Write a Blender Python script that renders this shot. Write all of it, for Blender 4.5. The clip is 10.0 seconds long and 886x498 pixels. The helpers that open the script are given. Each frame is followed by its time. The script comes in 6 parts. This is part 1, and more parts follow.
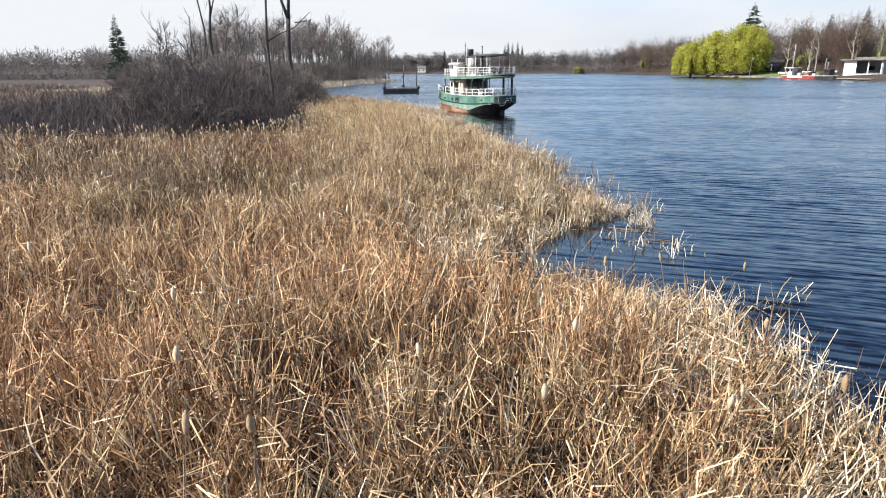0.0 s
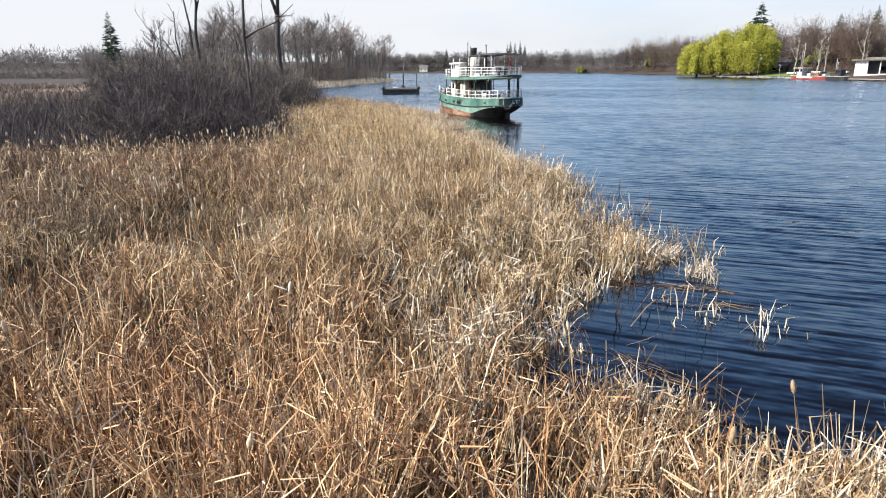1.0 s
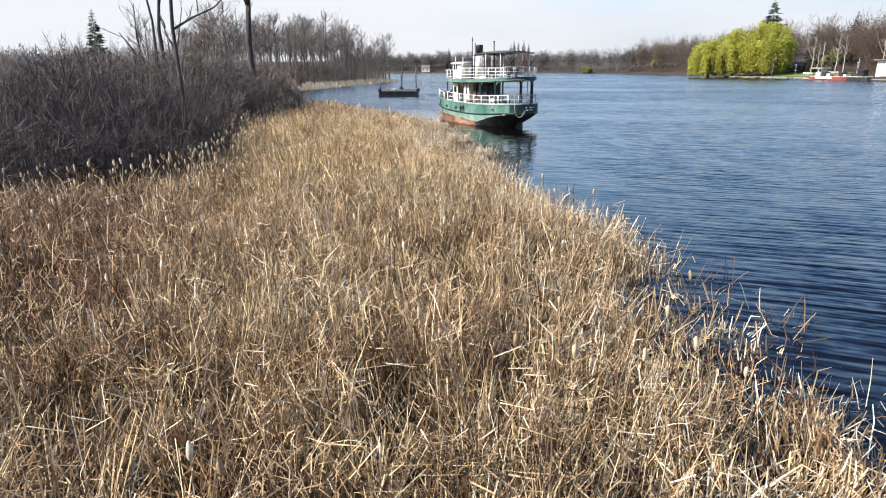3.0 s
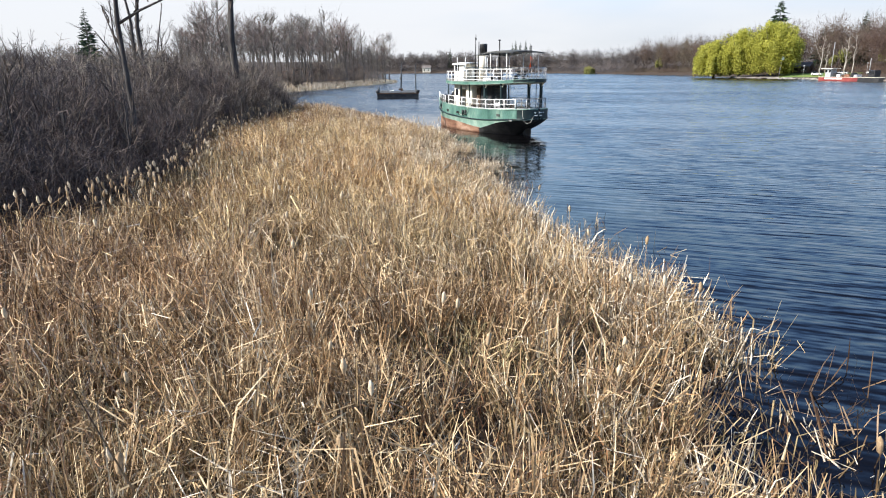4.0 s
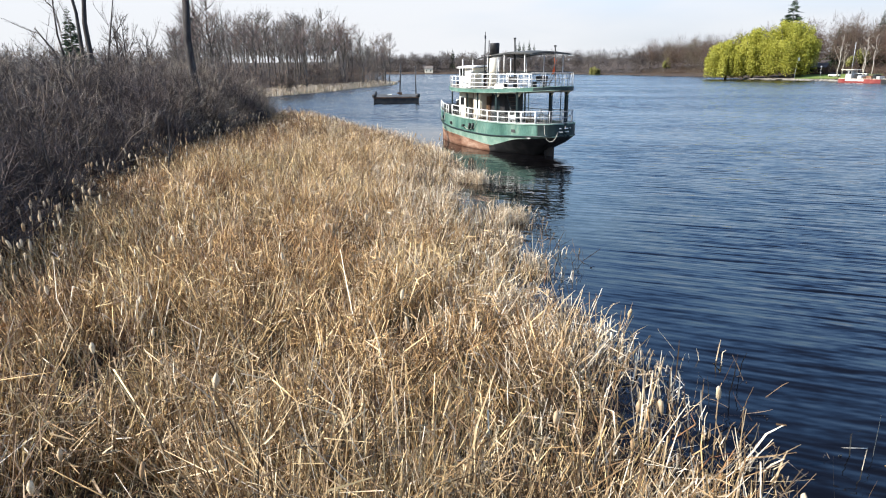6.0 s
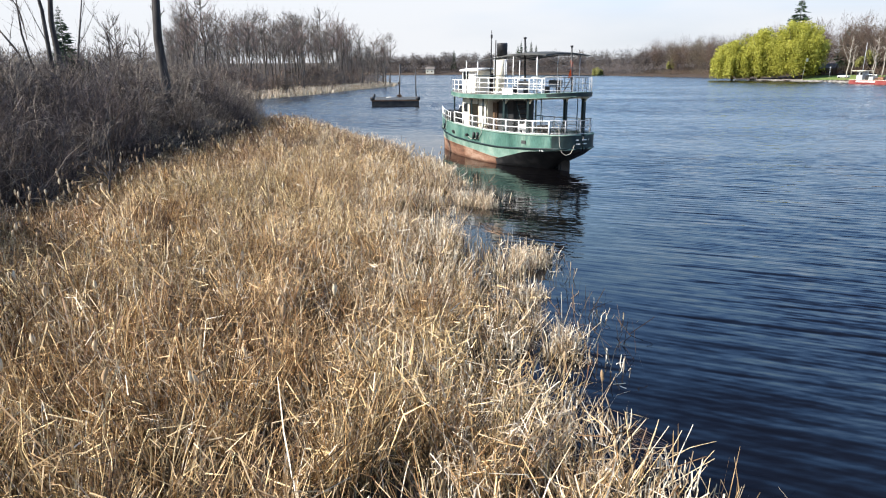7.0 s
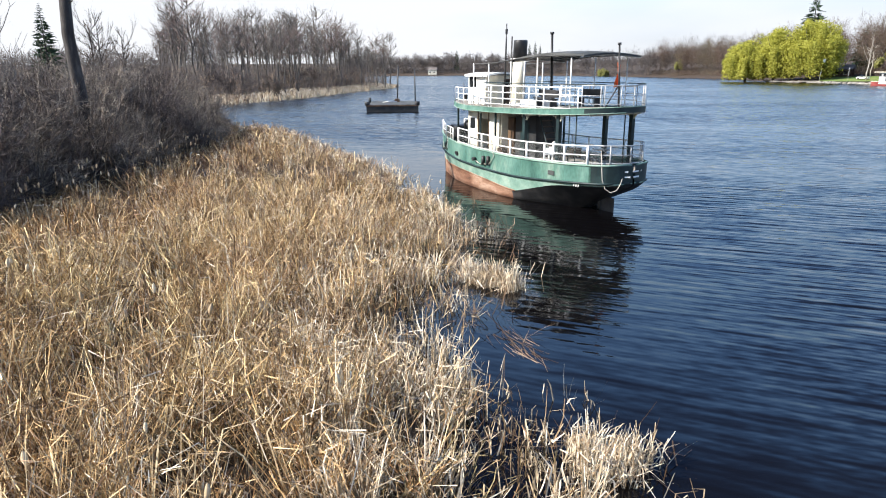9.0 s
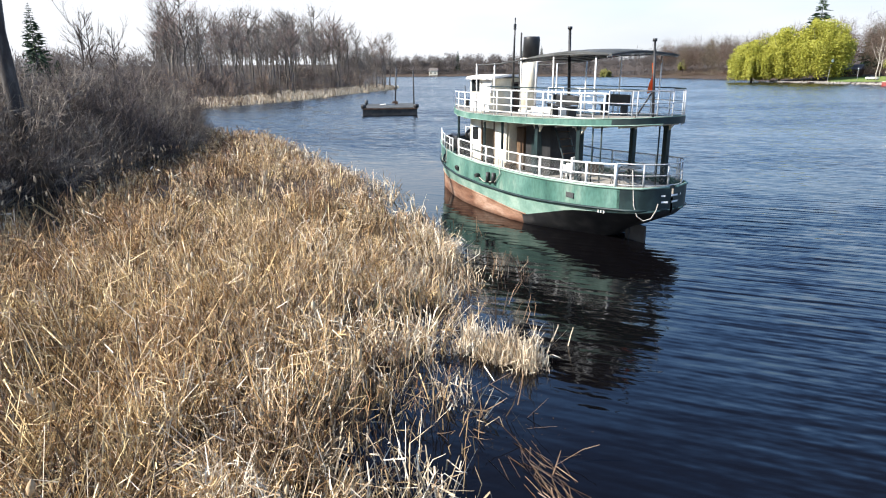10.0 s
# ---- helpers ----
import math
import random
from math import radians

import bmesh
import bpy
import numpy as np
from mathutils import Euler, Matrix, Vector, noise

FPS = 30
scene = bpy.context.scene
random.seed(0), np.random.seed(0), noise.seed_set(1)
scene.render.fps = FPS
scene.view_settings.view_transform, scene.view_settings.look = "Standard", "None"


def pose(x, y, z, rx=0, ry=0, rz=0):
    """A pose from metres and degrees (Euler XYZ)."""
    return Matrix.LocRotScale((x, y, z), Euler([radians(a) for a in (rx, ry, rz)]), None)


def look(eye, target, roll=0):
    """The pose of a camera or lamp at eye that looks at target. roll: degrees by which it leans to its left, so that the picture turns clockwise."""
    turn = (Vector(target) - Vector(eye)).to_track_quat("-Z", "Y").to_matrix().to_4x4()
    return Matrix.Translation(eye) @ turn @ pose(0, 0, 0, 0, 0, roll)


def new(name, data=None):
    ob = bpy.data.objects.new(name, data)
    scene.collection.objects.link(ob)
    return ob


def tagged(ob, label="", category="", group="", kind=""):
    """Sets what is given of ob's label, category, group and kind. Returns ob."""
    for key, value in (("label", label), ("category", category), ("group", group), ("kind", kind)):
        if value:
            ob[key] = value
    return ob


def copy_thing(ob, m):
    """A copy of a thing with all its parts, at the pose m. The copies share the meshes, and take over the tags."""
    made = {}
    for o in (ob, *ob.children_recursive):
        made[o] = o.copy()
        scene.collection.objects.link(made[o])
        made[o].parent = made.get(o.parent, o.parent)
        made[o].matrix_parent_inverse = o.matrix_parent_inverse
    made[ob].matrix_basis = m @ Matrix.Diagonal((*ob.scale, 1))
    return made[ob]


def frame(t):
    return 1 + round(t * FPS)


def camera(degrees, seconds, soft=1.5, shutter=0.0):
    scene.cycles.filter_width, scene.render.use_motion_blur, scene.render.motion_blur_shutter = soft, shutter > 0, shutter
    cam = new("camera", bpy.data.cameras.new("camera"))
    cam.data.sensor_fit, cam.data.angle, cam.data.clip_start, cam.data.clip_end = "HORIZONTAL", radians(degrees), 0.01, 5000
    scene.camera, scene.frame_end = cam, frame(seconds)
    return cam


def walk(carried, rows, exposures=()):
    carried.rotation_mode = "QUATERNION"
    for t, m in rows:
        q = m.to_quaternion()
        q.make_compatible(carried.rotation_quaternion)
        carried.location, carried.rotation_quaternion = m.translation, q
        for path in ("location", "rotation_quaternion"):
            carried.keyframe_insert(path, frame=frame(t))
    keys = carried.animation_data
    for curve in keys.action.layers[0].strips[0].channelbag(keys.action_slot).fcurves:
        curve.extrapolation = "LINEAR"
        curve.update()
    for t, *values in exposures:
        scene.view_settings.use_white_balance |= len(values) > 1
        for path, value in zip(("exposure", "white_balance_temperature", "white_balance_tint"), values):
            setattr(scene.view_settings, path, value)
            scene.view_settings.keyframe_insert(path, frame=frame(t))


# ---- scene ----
cam = camera(70.0, 10.0, soft=1.1)
PATH = [
    (0, (0.285, 2.234, 5.47), (0.251, 4.157, 4.921), -0.5),
    (0.5, (0.309, 5.075, 5.527), (0.272, 6.997, 4.977), -0.4),
    (1, (0.335, 7.942, 5.552), (0.296, 9.865, 5.001), -0.4),
    (1.5, (0.357, 10.816, 5.56), (0.316, 12.738, 5.009), -0.4),
    (2, (0.37, 13.679, 5.564), (0.327, 15.601, 5.013), -0.4),
    (2.5, (0.37, 16.522, 5.572), (0.325, 18.444, 5.021), -0.4),
    (4, (0.281, 24.877, 5.67), (0.231, 26.799, 5.12), -0.4),
    (4.5, (0.225, 27.604, 5.731), (0.173, 29.526, 5.18), -0.4),
    (5, (0.159, 30.305, 5.802), (0.106, 32.227, 5.253), -0.4),
    (5.5, (0.087, 32.986, 5.882), (0.032, 34.909, 5.333), -0.4),
    (6, (0.012, 35.652, 5.966), (-0.045, 37.574, 5.417), -0.4),
    (7.5, (-0.196, 43.589, 6.198), (-0.259, 45.512, 5.651), -0.4),
    (8, (-0.25, 46.218, 6.258), (-0.315, 48.14, 5.711), -0.4),
    (8.5, (-0.291, 48.832, 6.306), (-0.358, 50.755, 5.759), -0.4),
    (9, (-0.32, 51.424, 6.342), (-0.389, 53.347, 5.796), -0.4),
    (9.5, (-0.336, 53.98, 6.369), (-0.407, 55.903, 5.824), -0.4),
    (10, (-0.341, 56.482, 6.392), (-0.414, 58.405, 5.848), -0.5),
]
walk(cam, [(t, look(eye, target, roll)) for t, eye, target, roll in PATH], [(0.0, 1.03), (6.0, 1.04), (7.5, 1.06), (10.0, 1.22)])

# ---- light ----
SUN = Vector((-0.92, -0.28, 0.74)).normalized()
sky_world = bpy.data.worlds.new("sky")
scene.world = sky_world
sky_world.use_nodes = True
wn, wl = sky_world.node_tree.nodes, sky_world.node_tree.links
sky = wn.new("ShaderNodeTexSky")
sky.sky_type = "NISHITA"
sky.sun_disc = False
sky.sun_elevation = math.asin(SUN.z)
sky.sun_rotation = math.atan2(SUN.x, SUN.y)
sky.air_density, sky.dust_density, sky.ozone_density = 1.3, 0.2, 5.0
wcoord = wn.new("ShaderNodeTexCoord")
wmap = wn.new("ShaderNodeMapping")
wmap.inputs["Scale"].default_value = (1.3, 1.3, 5.0)
wl.new(wcoord.outputs["Generated"], wmap.inputs["Vector"])
cloud = wn.new("ShaderNodeTexNoise")
cloud.inputs["Scale"].default_value = 2.2
cloud.inputs["Detail"].default_value = 7.0
wl.new(wmap.outputs["Vector"], cloud.inputs["Vector"])
cramp = wn.new("ShaderNodeValToRGB")
cramp.color_ramp.elements[0].position, cramp.color_ramp.elements[0].color = 0.35, (0.0, 0.0, 0.0, 1)
cramp.color_ramp.elements[1].position, cramp.color_ramp.elements[1].color = 0.70, (0.85, 0.85, 0.85, 1)
# pale haze low over the horizon, bright blue above it, deep blue higher up
wsep = wn.new("ShaderNodeSeparateXYZ")
wl.new(wcoord.outputs["Generated"], wsep.inputs["Vector"])
climb = wn.new("ShaderNodeValToRGB")
climb.color_ramp.interpolation = "B_SPLINE"
SKY_STEPS = ((0.0, (0.41, 0.425, 0.445)), (0.09, (0.405, 0.445, 0.495)), (0.18, (0.42, 0.66, 0.98)), (0.33, (0.35, 0.67, 1.15)), (0.46, (0.20, 0.44, 0.94)), (0.60, (0.02, 0.055, 0.20)), (0.80, (0.04, 0.085, 0.25)))
while len(climb.color_ramp.elements) < len(SKY_STEPS):
    climb.color_ramp.elements.new(0.5)
for e, (at, colour) in zip(climb.color_ramp.elements, SKY_STEPS):
    e.position, e.color = at, (*colour, 1)
wl.new(wsep.outputs["Z"], climb.inputs["Fac"])
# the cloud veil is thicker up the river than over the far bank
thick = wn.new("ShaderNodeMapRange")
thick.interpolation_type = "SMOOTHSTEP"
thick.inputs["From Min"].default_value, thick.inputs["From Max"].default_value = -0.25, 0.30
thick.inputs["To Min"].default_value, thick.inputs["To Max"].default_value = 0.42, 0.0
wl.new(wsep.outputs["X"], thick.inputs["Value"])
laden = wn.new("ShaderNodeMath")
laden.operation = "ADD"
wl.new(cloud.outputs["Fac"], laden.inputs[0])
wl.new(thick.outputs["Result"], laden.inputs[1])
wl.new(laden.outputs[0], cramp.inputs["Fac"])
tenfold = wn.new("ShaderNodeMixRGB")
tenfold.blend_type = "MULTIPLY"
tenfold.inputs["Fac"].default_value, tenfold.inputs["Color2"].default_value = 1.0, (10, 10, 10, 1)
wl.new(climb.outputs["Color"], tenfold.inputs["Color1"])
glow = wn.new("ShaderNodeMapRange")
glow.interpolation_type = "SMOOTHSTEP"
glow.inputs["From Min"].default_value, glow.inputs["From Max"].default_value = 0.45, 0.80
glow.inputs["To Min"].default_value, glow.inputs["To Max"].default_value = 1.0, 0.5
wl.new(wsep.outputs["Z"], glow.inputs["Value"])
hmix = wn.new("ShaderNodeMixRGB")
wl.new(glow.outputs["Result"], hmix.inputs["Fac"])
wl.new(sky.outputs["Color"], hmix.inputs["Color1"])
wl.new(tenfold.outputs["Color"], hmix.inputs["Color2"])
low = wn.new("ShaderNodeMath")
low.operation = "MULTIPLY"
veil = wn.new("ShaderNodeMapRange")
veil.inputs["From Min"].default_value, veil.inputs["From Max"].default_value = 0.14, 0.46
veil.inputs["To Min"].default_value, veil.inputs["To Max"].default_value = 1.0, 0.06
wl.new(wsep.outputs["Z"], veil.inputs["Value"])
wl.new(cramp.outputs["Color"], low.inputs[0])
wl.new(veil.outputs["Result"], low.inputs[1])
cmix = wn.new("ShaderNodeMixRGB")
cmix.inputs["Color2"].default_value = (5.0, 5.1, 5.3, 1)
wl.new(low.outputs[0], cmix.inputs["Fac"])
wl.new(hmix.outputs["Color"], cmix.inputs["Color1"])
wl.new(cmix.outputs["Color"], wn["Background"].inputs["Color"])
wn["Background"].inputs["Strength"].default_value = 0.09
sun = new("sun", bpy.data.lights.new("sun", "SUN"))
sun.data.energy, sun.data.angle, sun.data.color = 5.0, radians(0.6), (1.0, 0.955, 0.885)
sun.matrix_world = look(SUN * 50, (0, 0, 0))


# ---- materials ----
def surface(name, colours, scale=3.0, rough=0.8, metal=0.0, bump=0.0, bump_scale=30.0, fine=0.25, island=0.0, apart=0.0,
            stretch=(1, 1, 1), spec=0.4, thin=0.0, contrast=(0.3, 0.7), tint=None):
    """A worn surface: a wide noise picks from the colours, a fine one varies them; island and apart vary pieces and objects."""
    m = bpy.data.materials.new(name)
    m.use_nodes = True
    n, l = m.node_tree.nodes, m.node_tree.links
    b = n["Principled BSDF"]
    co = n.new("ShaderNodeTexCoord")
    mp = n.new("ShaderNodeMapping")
    mp.inputs["Scale"].default_value = stretch
    l.new(co.outputs["Object"], mp.inputs["Vector"])
    wide = n.new("ShaderNodeTexNoise")
    wide.inputs["Scale"].default_value, wide.inputs["Detail"].default_value = scale, 6.0
    l.new(mp.outputs["Vector"], wide.inputs["Vector"])
    ramp = n.new("ShaderNodeValToRGB")
    while len(ramp.color_ramp.elements) < len(colours):
        ramp.color_ramp.elements.new(0.5)
    for i, (e, c) in enumerate(zip(ramp.color_ramp.elements, colours)):
        e.position = contrast[0] + (contrast[1] - contrast[0]) * i / max(1, len(colours) - 1)
        e.color = (*c, 1)
    fac = wide.outputs["Fac"]
    geo = n.new("ShaderNodeNewGeometry")
    if island:
        mx = n.new("ShaderNodeMath")
        mx.operation = "MULTIPLY_ADD"
        mx.inputs[1].default_value = island
        l.new(geo.outputs["Random Per Island"], mx.inputs[0])
        ad = n.new("ShaderNodeMath")
        ad.operation = "MULTIPLY_ADD"
        ad.inputs[1].default_value, ad.inputs[2].default_value = 1.0 - island * 0.4, -island * 0.3
        l.new(fac, ad.inputs[0])
        l.new(ad.outputs[0], mx.inputs[2])
        fac = mx.outputs[0]
    l.new(fac, ramp.inputs["Fac"])
    small = n.new("ShaderNodeTexNoise")
    small.inputs["Scale"].default_value, small.inputs["Detail"].default_value = scale * 9.0, 4.0
    l.new(mp.outputs["Vector"], small.inputs["Vector"])
    rng_node = n.new("ShaderNodeMapRange")
    rng_node.inputs["From Min"].default_value, rng_node.inputs["From Max"].default_value = 0.25, 0.75
    rng_node.inputs["To Min"].default_value, rng_node.inputs["To Max"].default_value = 1.0 - fine, 1.0 + fine
    l.new(small.outputs["Fac"], rng_node.inputs["Value"])
    value = rng_node.outputs["Result"]
    if apart:
        info = n.new("ShaderNodeObjectInfo")
        r2 = n.new("ShaderNodeMapRange")
        r2.inputs["To Min"].default_value, r2.inputs["To Max"].default_value = 1.0 - apart, 1.0 + apart
        l.new(info.outputs["Random"], r2.inputs["Value"])
        mu = n.new("ShaderNodeMath")
        mu.operation = "MULTIPLY"
        l.new(value, mu.inputs[0])
        l.new(r2.outputs["Result"], mu.inputs[1])
        value = mu.outputs[0]
    mix = n.new("ShaderNodeMixRGB")
    mix.blend_type, mix.inputs["Fac"].default_value = "MULTIPLY", 1.0
    l.new(ramp.outputs["Color"], mix.inputs["Color1"])
    l.new(value, mix.inputs["Color2"])
    if tint:
        tn = n.new("ShaderNodeTexNoise")
        tn.inputs["Scale"].default_value, tn.inputs["Detail"].default_value = tint[2], 3.0
        l.new(mp.outputs["Vector"], tn.inputs["Vector"])
        tr_ramp = n.new("ShaderNodeValToRGB")
        for e, pos, c in zip(tr_ramp.color_ramp.elements, (0.36, 0.64), tint[:2]):
            e.position, e.color = pos, (*c, 1)
        l.new(tn.outputs["Fac"], tr_ramp.inputs["Fac"])
        mix2 = n.new("ShaderNodeMixRGB")
        mix2.blend_type, mix2.inputs["Fac"].default_value = "MULTIPLY", 1.0
        l.new(mix.outputs["Color"], mix2.inputs["Color1"])
        l.new(tr_ramp.outputs["Color"], mix2.inputs["Color2"])
        mix = mix2
    l.new(mix.outputs["Color"], b.inputs["Base Color"])
    b.inputs["Roughness"].default_value, b.inputs["Metallic"].default_value = rough, metal
    b.inputs["Specular IOR Level"].default_value = spec
    if bump:
        hn = n.new("ShaderNodeTexNoise")
        hn.inputs["Scale"].default_value, hn.inputs["Detail"].default_value = bump_scale, 5.0
        l.new(mp.outputs["Vector"], hn.inputs["Vector"])
        bp = n.new("ShaderNodeBump")
        bp.inputs["Strength"].default_value, bp.inputs["Distance"].default_value = bump, 0.02
        l.new(hn.outputs["Fac"], bp.inputs["Height"])
        l.new(bp.outputs["Normal"], b.inputs["Normal"])
    if thin:
        tr = n.new("ShaderNodeBsdfTranslucent")
        l.new(mix.outputs["Color"], tr.inputs["Color"])
        ms = n.new("ShaderNodeMixShader")
        ms.inputs["Fac"].default_value = thin
        l.new(b.outputs["BSDF"], ms.inputs[1])
        l.new(tr.outputs["BSDF"], ms.inputs[2])
        l.new(ms.outputs["Shader"], n["Material Output"].inputs["Surface"])
    return m


def water_material():
    """Dark river water: wind ripples in long broken crests, calmer in the lee of the reeds."""
    m = bpy.data.materials.new("lake_water")
    m.use_nodes = True
    n, l = m.node_tree.nodes, m.node_tree.links
    b = n["Principled BSDF"]
    b.inputs["Base Color"].default_value = (0.0022, 0.0020, 0.0024, 1)
    b.inputs["Roughness"].default_value = 0.05
    b.inputs["IOR"].default_value = 1.333
    co = n.new("ShaderNodeTexCoord")

    def laid_out(turn, stretch):
        """Plan coordinates turned along the crests and then stretched."""
        r = n.new("ShaderNodeMapping")
        r.inputs["Rotation"].default_value = (0, 0, radians(turn))
        l.new(co.outputs["Object"], r.inputs["Vector"])
        k = n.new("ShaderNodeMapping")
        k.inputs["Scale"].default_value = stretch
        l.new(r.outputs["Vector"], k.inputs["Vector"])
        return k.outputs["Vector"]

    def noise(vector, scale, detail, rough=0.5):
        nz = n.new("ShaderNodeTexNoise")
        nz.inputs["Scale"].default_value, nz.inputs["Detail"].default_value, nz.inputs["Roughness"].default_value = scale, detail, rough
        l.new(vector, nz.inputs["Vector"])
        return nz

    def ranged(value, a, b2, c, d, smooth=False):
        r = n.new("ShaderNodeMapRange")
        if smooth:
            r.interpolation_type = "SMOOTHSTEP"
        r.inputs["From Min"].default_value, r.inputs["From Max"].default_value = a, b2
        r.inputs["To Min"].default_value, r.inputs["To Max"].default_value = c, d
        l.new(value, r.inputs["Value"])
        return r.outputs["Result"]

    def maths(kind, a, b2):
        r = n.new("ShaderNodeMath")
        r.operation = kind
        for slot, v in zip(r.inputs, (a, b2)):
            if isinstance(v, (int, float)):
                slot.default_value = v
            else:
                l.new(v, slot)
        return r.outputs[0]

    sep = n.new("ShaderNodeSeparateXYZ")
    l.new(co.outputs["Object"], sep.inputs["Vector"])
    lee = ranged(sep.outputs["X"], 0.0, 13.0, 0.26, 1.0, True)
    gusts = ranged(noise(laid_out(12, (0.4, 1.0, 1.0)), 0.045, 3.0).outputs["Fac"], 0.3, 0.7, 0.55, 1.3)
    cove = ranged(sep.outputs["Y"], 88.0, 118.0, 0.0, 1.25, True)
    wind = maths("MULTIPLY", maths("MAXIMUM", lee, cove), gusts)
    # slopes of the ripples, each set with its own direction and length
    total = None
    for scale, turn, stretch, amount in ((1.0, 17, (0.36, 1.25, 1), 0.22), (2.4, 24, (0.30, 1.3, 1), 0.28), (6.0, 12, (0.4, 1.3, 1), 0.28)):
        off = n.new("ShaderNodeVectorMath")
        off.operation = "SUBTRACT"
        # 0.56 leans the mean slope to -Y, so reflections come from higher sky
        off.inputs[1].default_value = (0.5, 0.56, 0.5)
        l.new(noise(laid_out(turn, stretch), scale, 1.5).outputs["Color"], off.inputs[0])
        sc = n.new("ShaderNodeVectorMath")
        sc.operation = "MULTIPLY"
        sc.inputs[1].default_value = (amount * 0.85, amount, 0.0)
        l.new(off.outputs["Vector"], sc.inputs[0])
        if total is None:
            total = sc.outputs["Vector"]
        else:
            ad = n.new("ShaderNodeVectorMath")
            ad.operation = "ADD"
            l.new(total, ad.inputs[0])
            l.new(sc.outputs["Vector"], ad.inputs[1])
            total = ad.outputs["Vector"]
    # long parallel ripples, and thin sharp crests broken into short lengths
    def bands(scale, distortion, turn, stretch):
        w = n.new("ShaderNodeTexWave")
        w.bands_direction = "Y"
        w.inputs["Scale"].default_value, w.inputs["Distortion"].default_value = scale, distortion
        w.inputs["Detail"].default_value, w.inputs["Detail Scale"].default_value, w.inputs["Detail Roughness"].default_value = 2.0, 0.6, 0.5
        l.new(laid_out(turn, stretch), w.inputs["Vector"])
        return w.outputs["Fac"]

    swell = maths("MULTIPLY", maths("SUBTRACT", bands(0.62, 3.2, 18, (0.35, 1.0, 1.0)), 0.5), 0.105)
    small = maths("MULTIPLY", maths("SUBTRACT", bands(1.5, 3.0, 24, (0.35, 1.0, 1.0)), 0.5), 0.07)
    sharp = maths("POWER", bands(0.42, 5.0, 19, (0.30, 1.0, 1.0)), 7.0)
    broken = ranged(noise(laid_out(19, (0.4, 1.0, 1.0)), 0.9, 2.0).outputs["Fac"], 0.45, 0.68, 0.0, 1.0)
    # the constant -0.045 leans every slope to -Y to brighten far reflections
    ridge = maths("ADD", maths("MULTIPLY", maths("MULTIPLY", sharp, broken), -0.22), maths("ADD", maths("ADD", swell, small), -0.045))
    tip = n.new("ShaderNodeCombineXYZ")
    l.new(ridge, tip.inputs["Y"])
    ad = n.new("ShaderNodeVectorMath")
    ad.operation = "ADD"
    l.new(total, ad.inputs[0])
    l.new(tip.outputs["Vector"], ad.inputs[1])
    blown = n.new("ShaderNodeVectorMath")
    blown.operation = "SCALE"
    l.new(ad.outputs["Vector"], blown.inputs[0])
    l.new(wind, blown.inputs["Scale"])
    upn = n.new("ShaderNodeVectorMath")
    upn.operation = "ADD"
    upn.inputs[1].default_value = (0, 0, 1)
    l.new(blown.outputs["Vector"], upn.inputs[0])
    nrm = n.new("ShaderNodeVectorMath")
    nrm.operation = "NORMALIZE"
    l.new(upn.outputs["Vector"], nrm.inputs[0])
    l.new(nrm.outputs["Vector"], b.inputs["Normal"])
    return m


M_WATER = water_material()
M_GROUND = surface("marsh_ground", [(0.022, 0.015, 0.010), (0.05, 0.032, 0.02), (0.085, 0.058, 0.036)], 0.25, 0.95, bump=0.6, bump_scale=6)
M_LAWN = surface("lawn_grass", [(0.07, 0.13, 0.025), (0.13, 0.19, 0.04), (0.22, 0.22, 0.07)], 0.4, 0.95, bump=0.5, bump_scale=9)
M_REED = surface("dry_reed", [(0.068, 0.038, 0.019), (0.24, 0.150, 0.078), (0.47, 0.345, 0.208), (0.71, 0.57, 0.395)], 0.9, 0.75, island=0.45, thin=0.06, fine=0.38, contrast=(0.25, 0.75), tint=((1.0, 0.90, 0.78), (0.96, 0.98, 0.89), 0.12))
M_PALE = surface("bleached_reed", [(0.215, 0.147, 0.086), (0.48, 0.367, 0.235), (0.705, 0.58, 0.42), (0.84, 0.745, 0.59)], 0.9, 0.75, island=0.55, thin=0.06, fine=0.25, contrast=(0.24, 0.76))
M_GOLD = surface("golden_reed", [(0.085, 0.046, 0.019), (0.30, 0.186, 0.086), (0.59, 0.425, 0.23), (0.83, 0.675, 0.435)], 0.8, 0.75, island=0.5, thin=0.06, fine=0.35, contrast=(0.26, 0.75), tint=((1.0, 0.88, 0.74), (0.98, 0.97, 0.85), 0.15))
M_RUSSET = surface("russet_dead_leaves", [(0.05, 0.020, 0.010), (0.15, 0.068, 0.032), (0.29, 0.155, 0.078), (0.42, 0.26, 0.145)], 0.7, 0.85, island=0.55, thin=0.05, fine=0.35, contrast=(0.25, 0.75), tint=((1.0, 0.86, 0.72), (0.92, 1.0, 0.92), 0.22))
M_DUN = surface("dun_dead_leaves", [(0.040, 0.024, 0.013), (0.12, 0.080, 0.042), (0.23, 0.165, 0.090), (0.36, 0.27, 0.16)], 0.7, 0.85, island=0.55, thin=0.05, fine=0.35, contrast=(0.25, 0.75), tint=((1.0, 0.90, 0.78), (0.90, 1.0, 0.85), 0.22))
M_BROWNREED = surface("brown_reed", [(0.085, 0.041, 0.020), (0.30, 0.170, 0.088), (0.57, 0.385, 0.222), (0.82, 0.63, 0.41)], 0.8, 0.8, island=0.5, thin=0.06, fine=0.35, contrast=(0.25, 0.73), tint=((1.0, 0.85, 0.72), (0.98, 0.96, 0.88), 0.15))
M_WET = surface("wet_dead_reed", [(0.045, 0.024, 0.013), (0.11, 0.065, 0.034), (0.22, 0.14, 0.08)], 0.6, 0.5, island=0.6, fine=0.3)
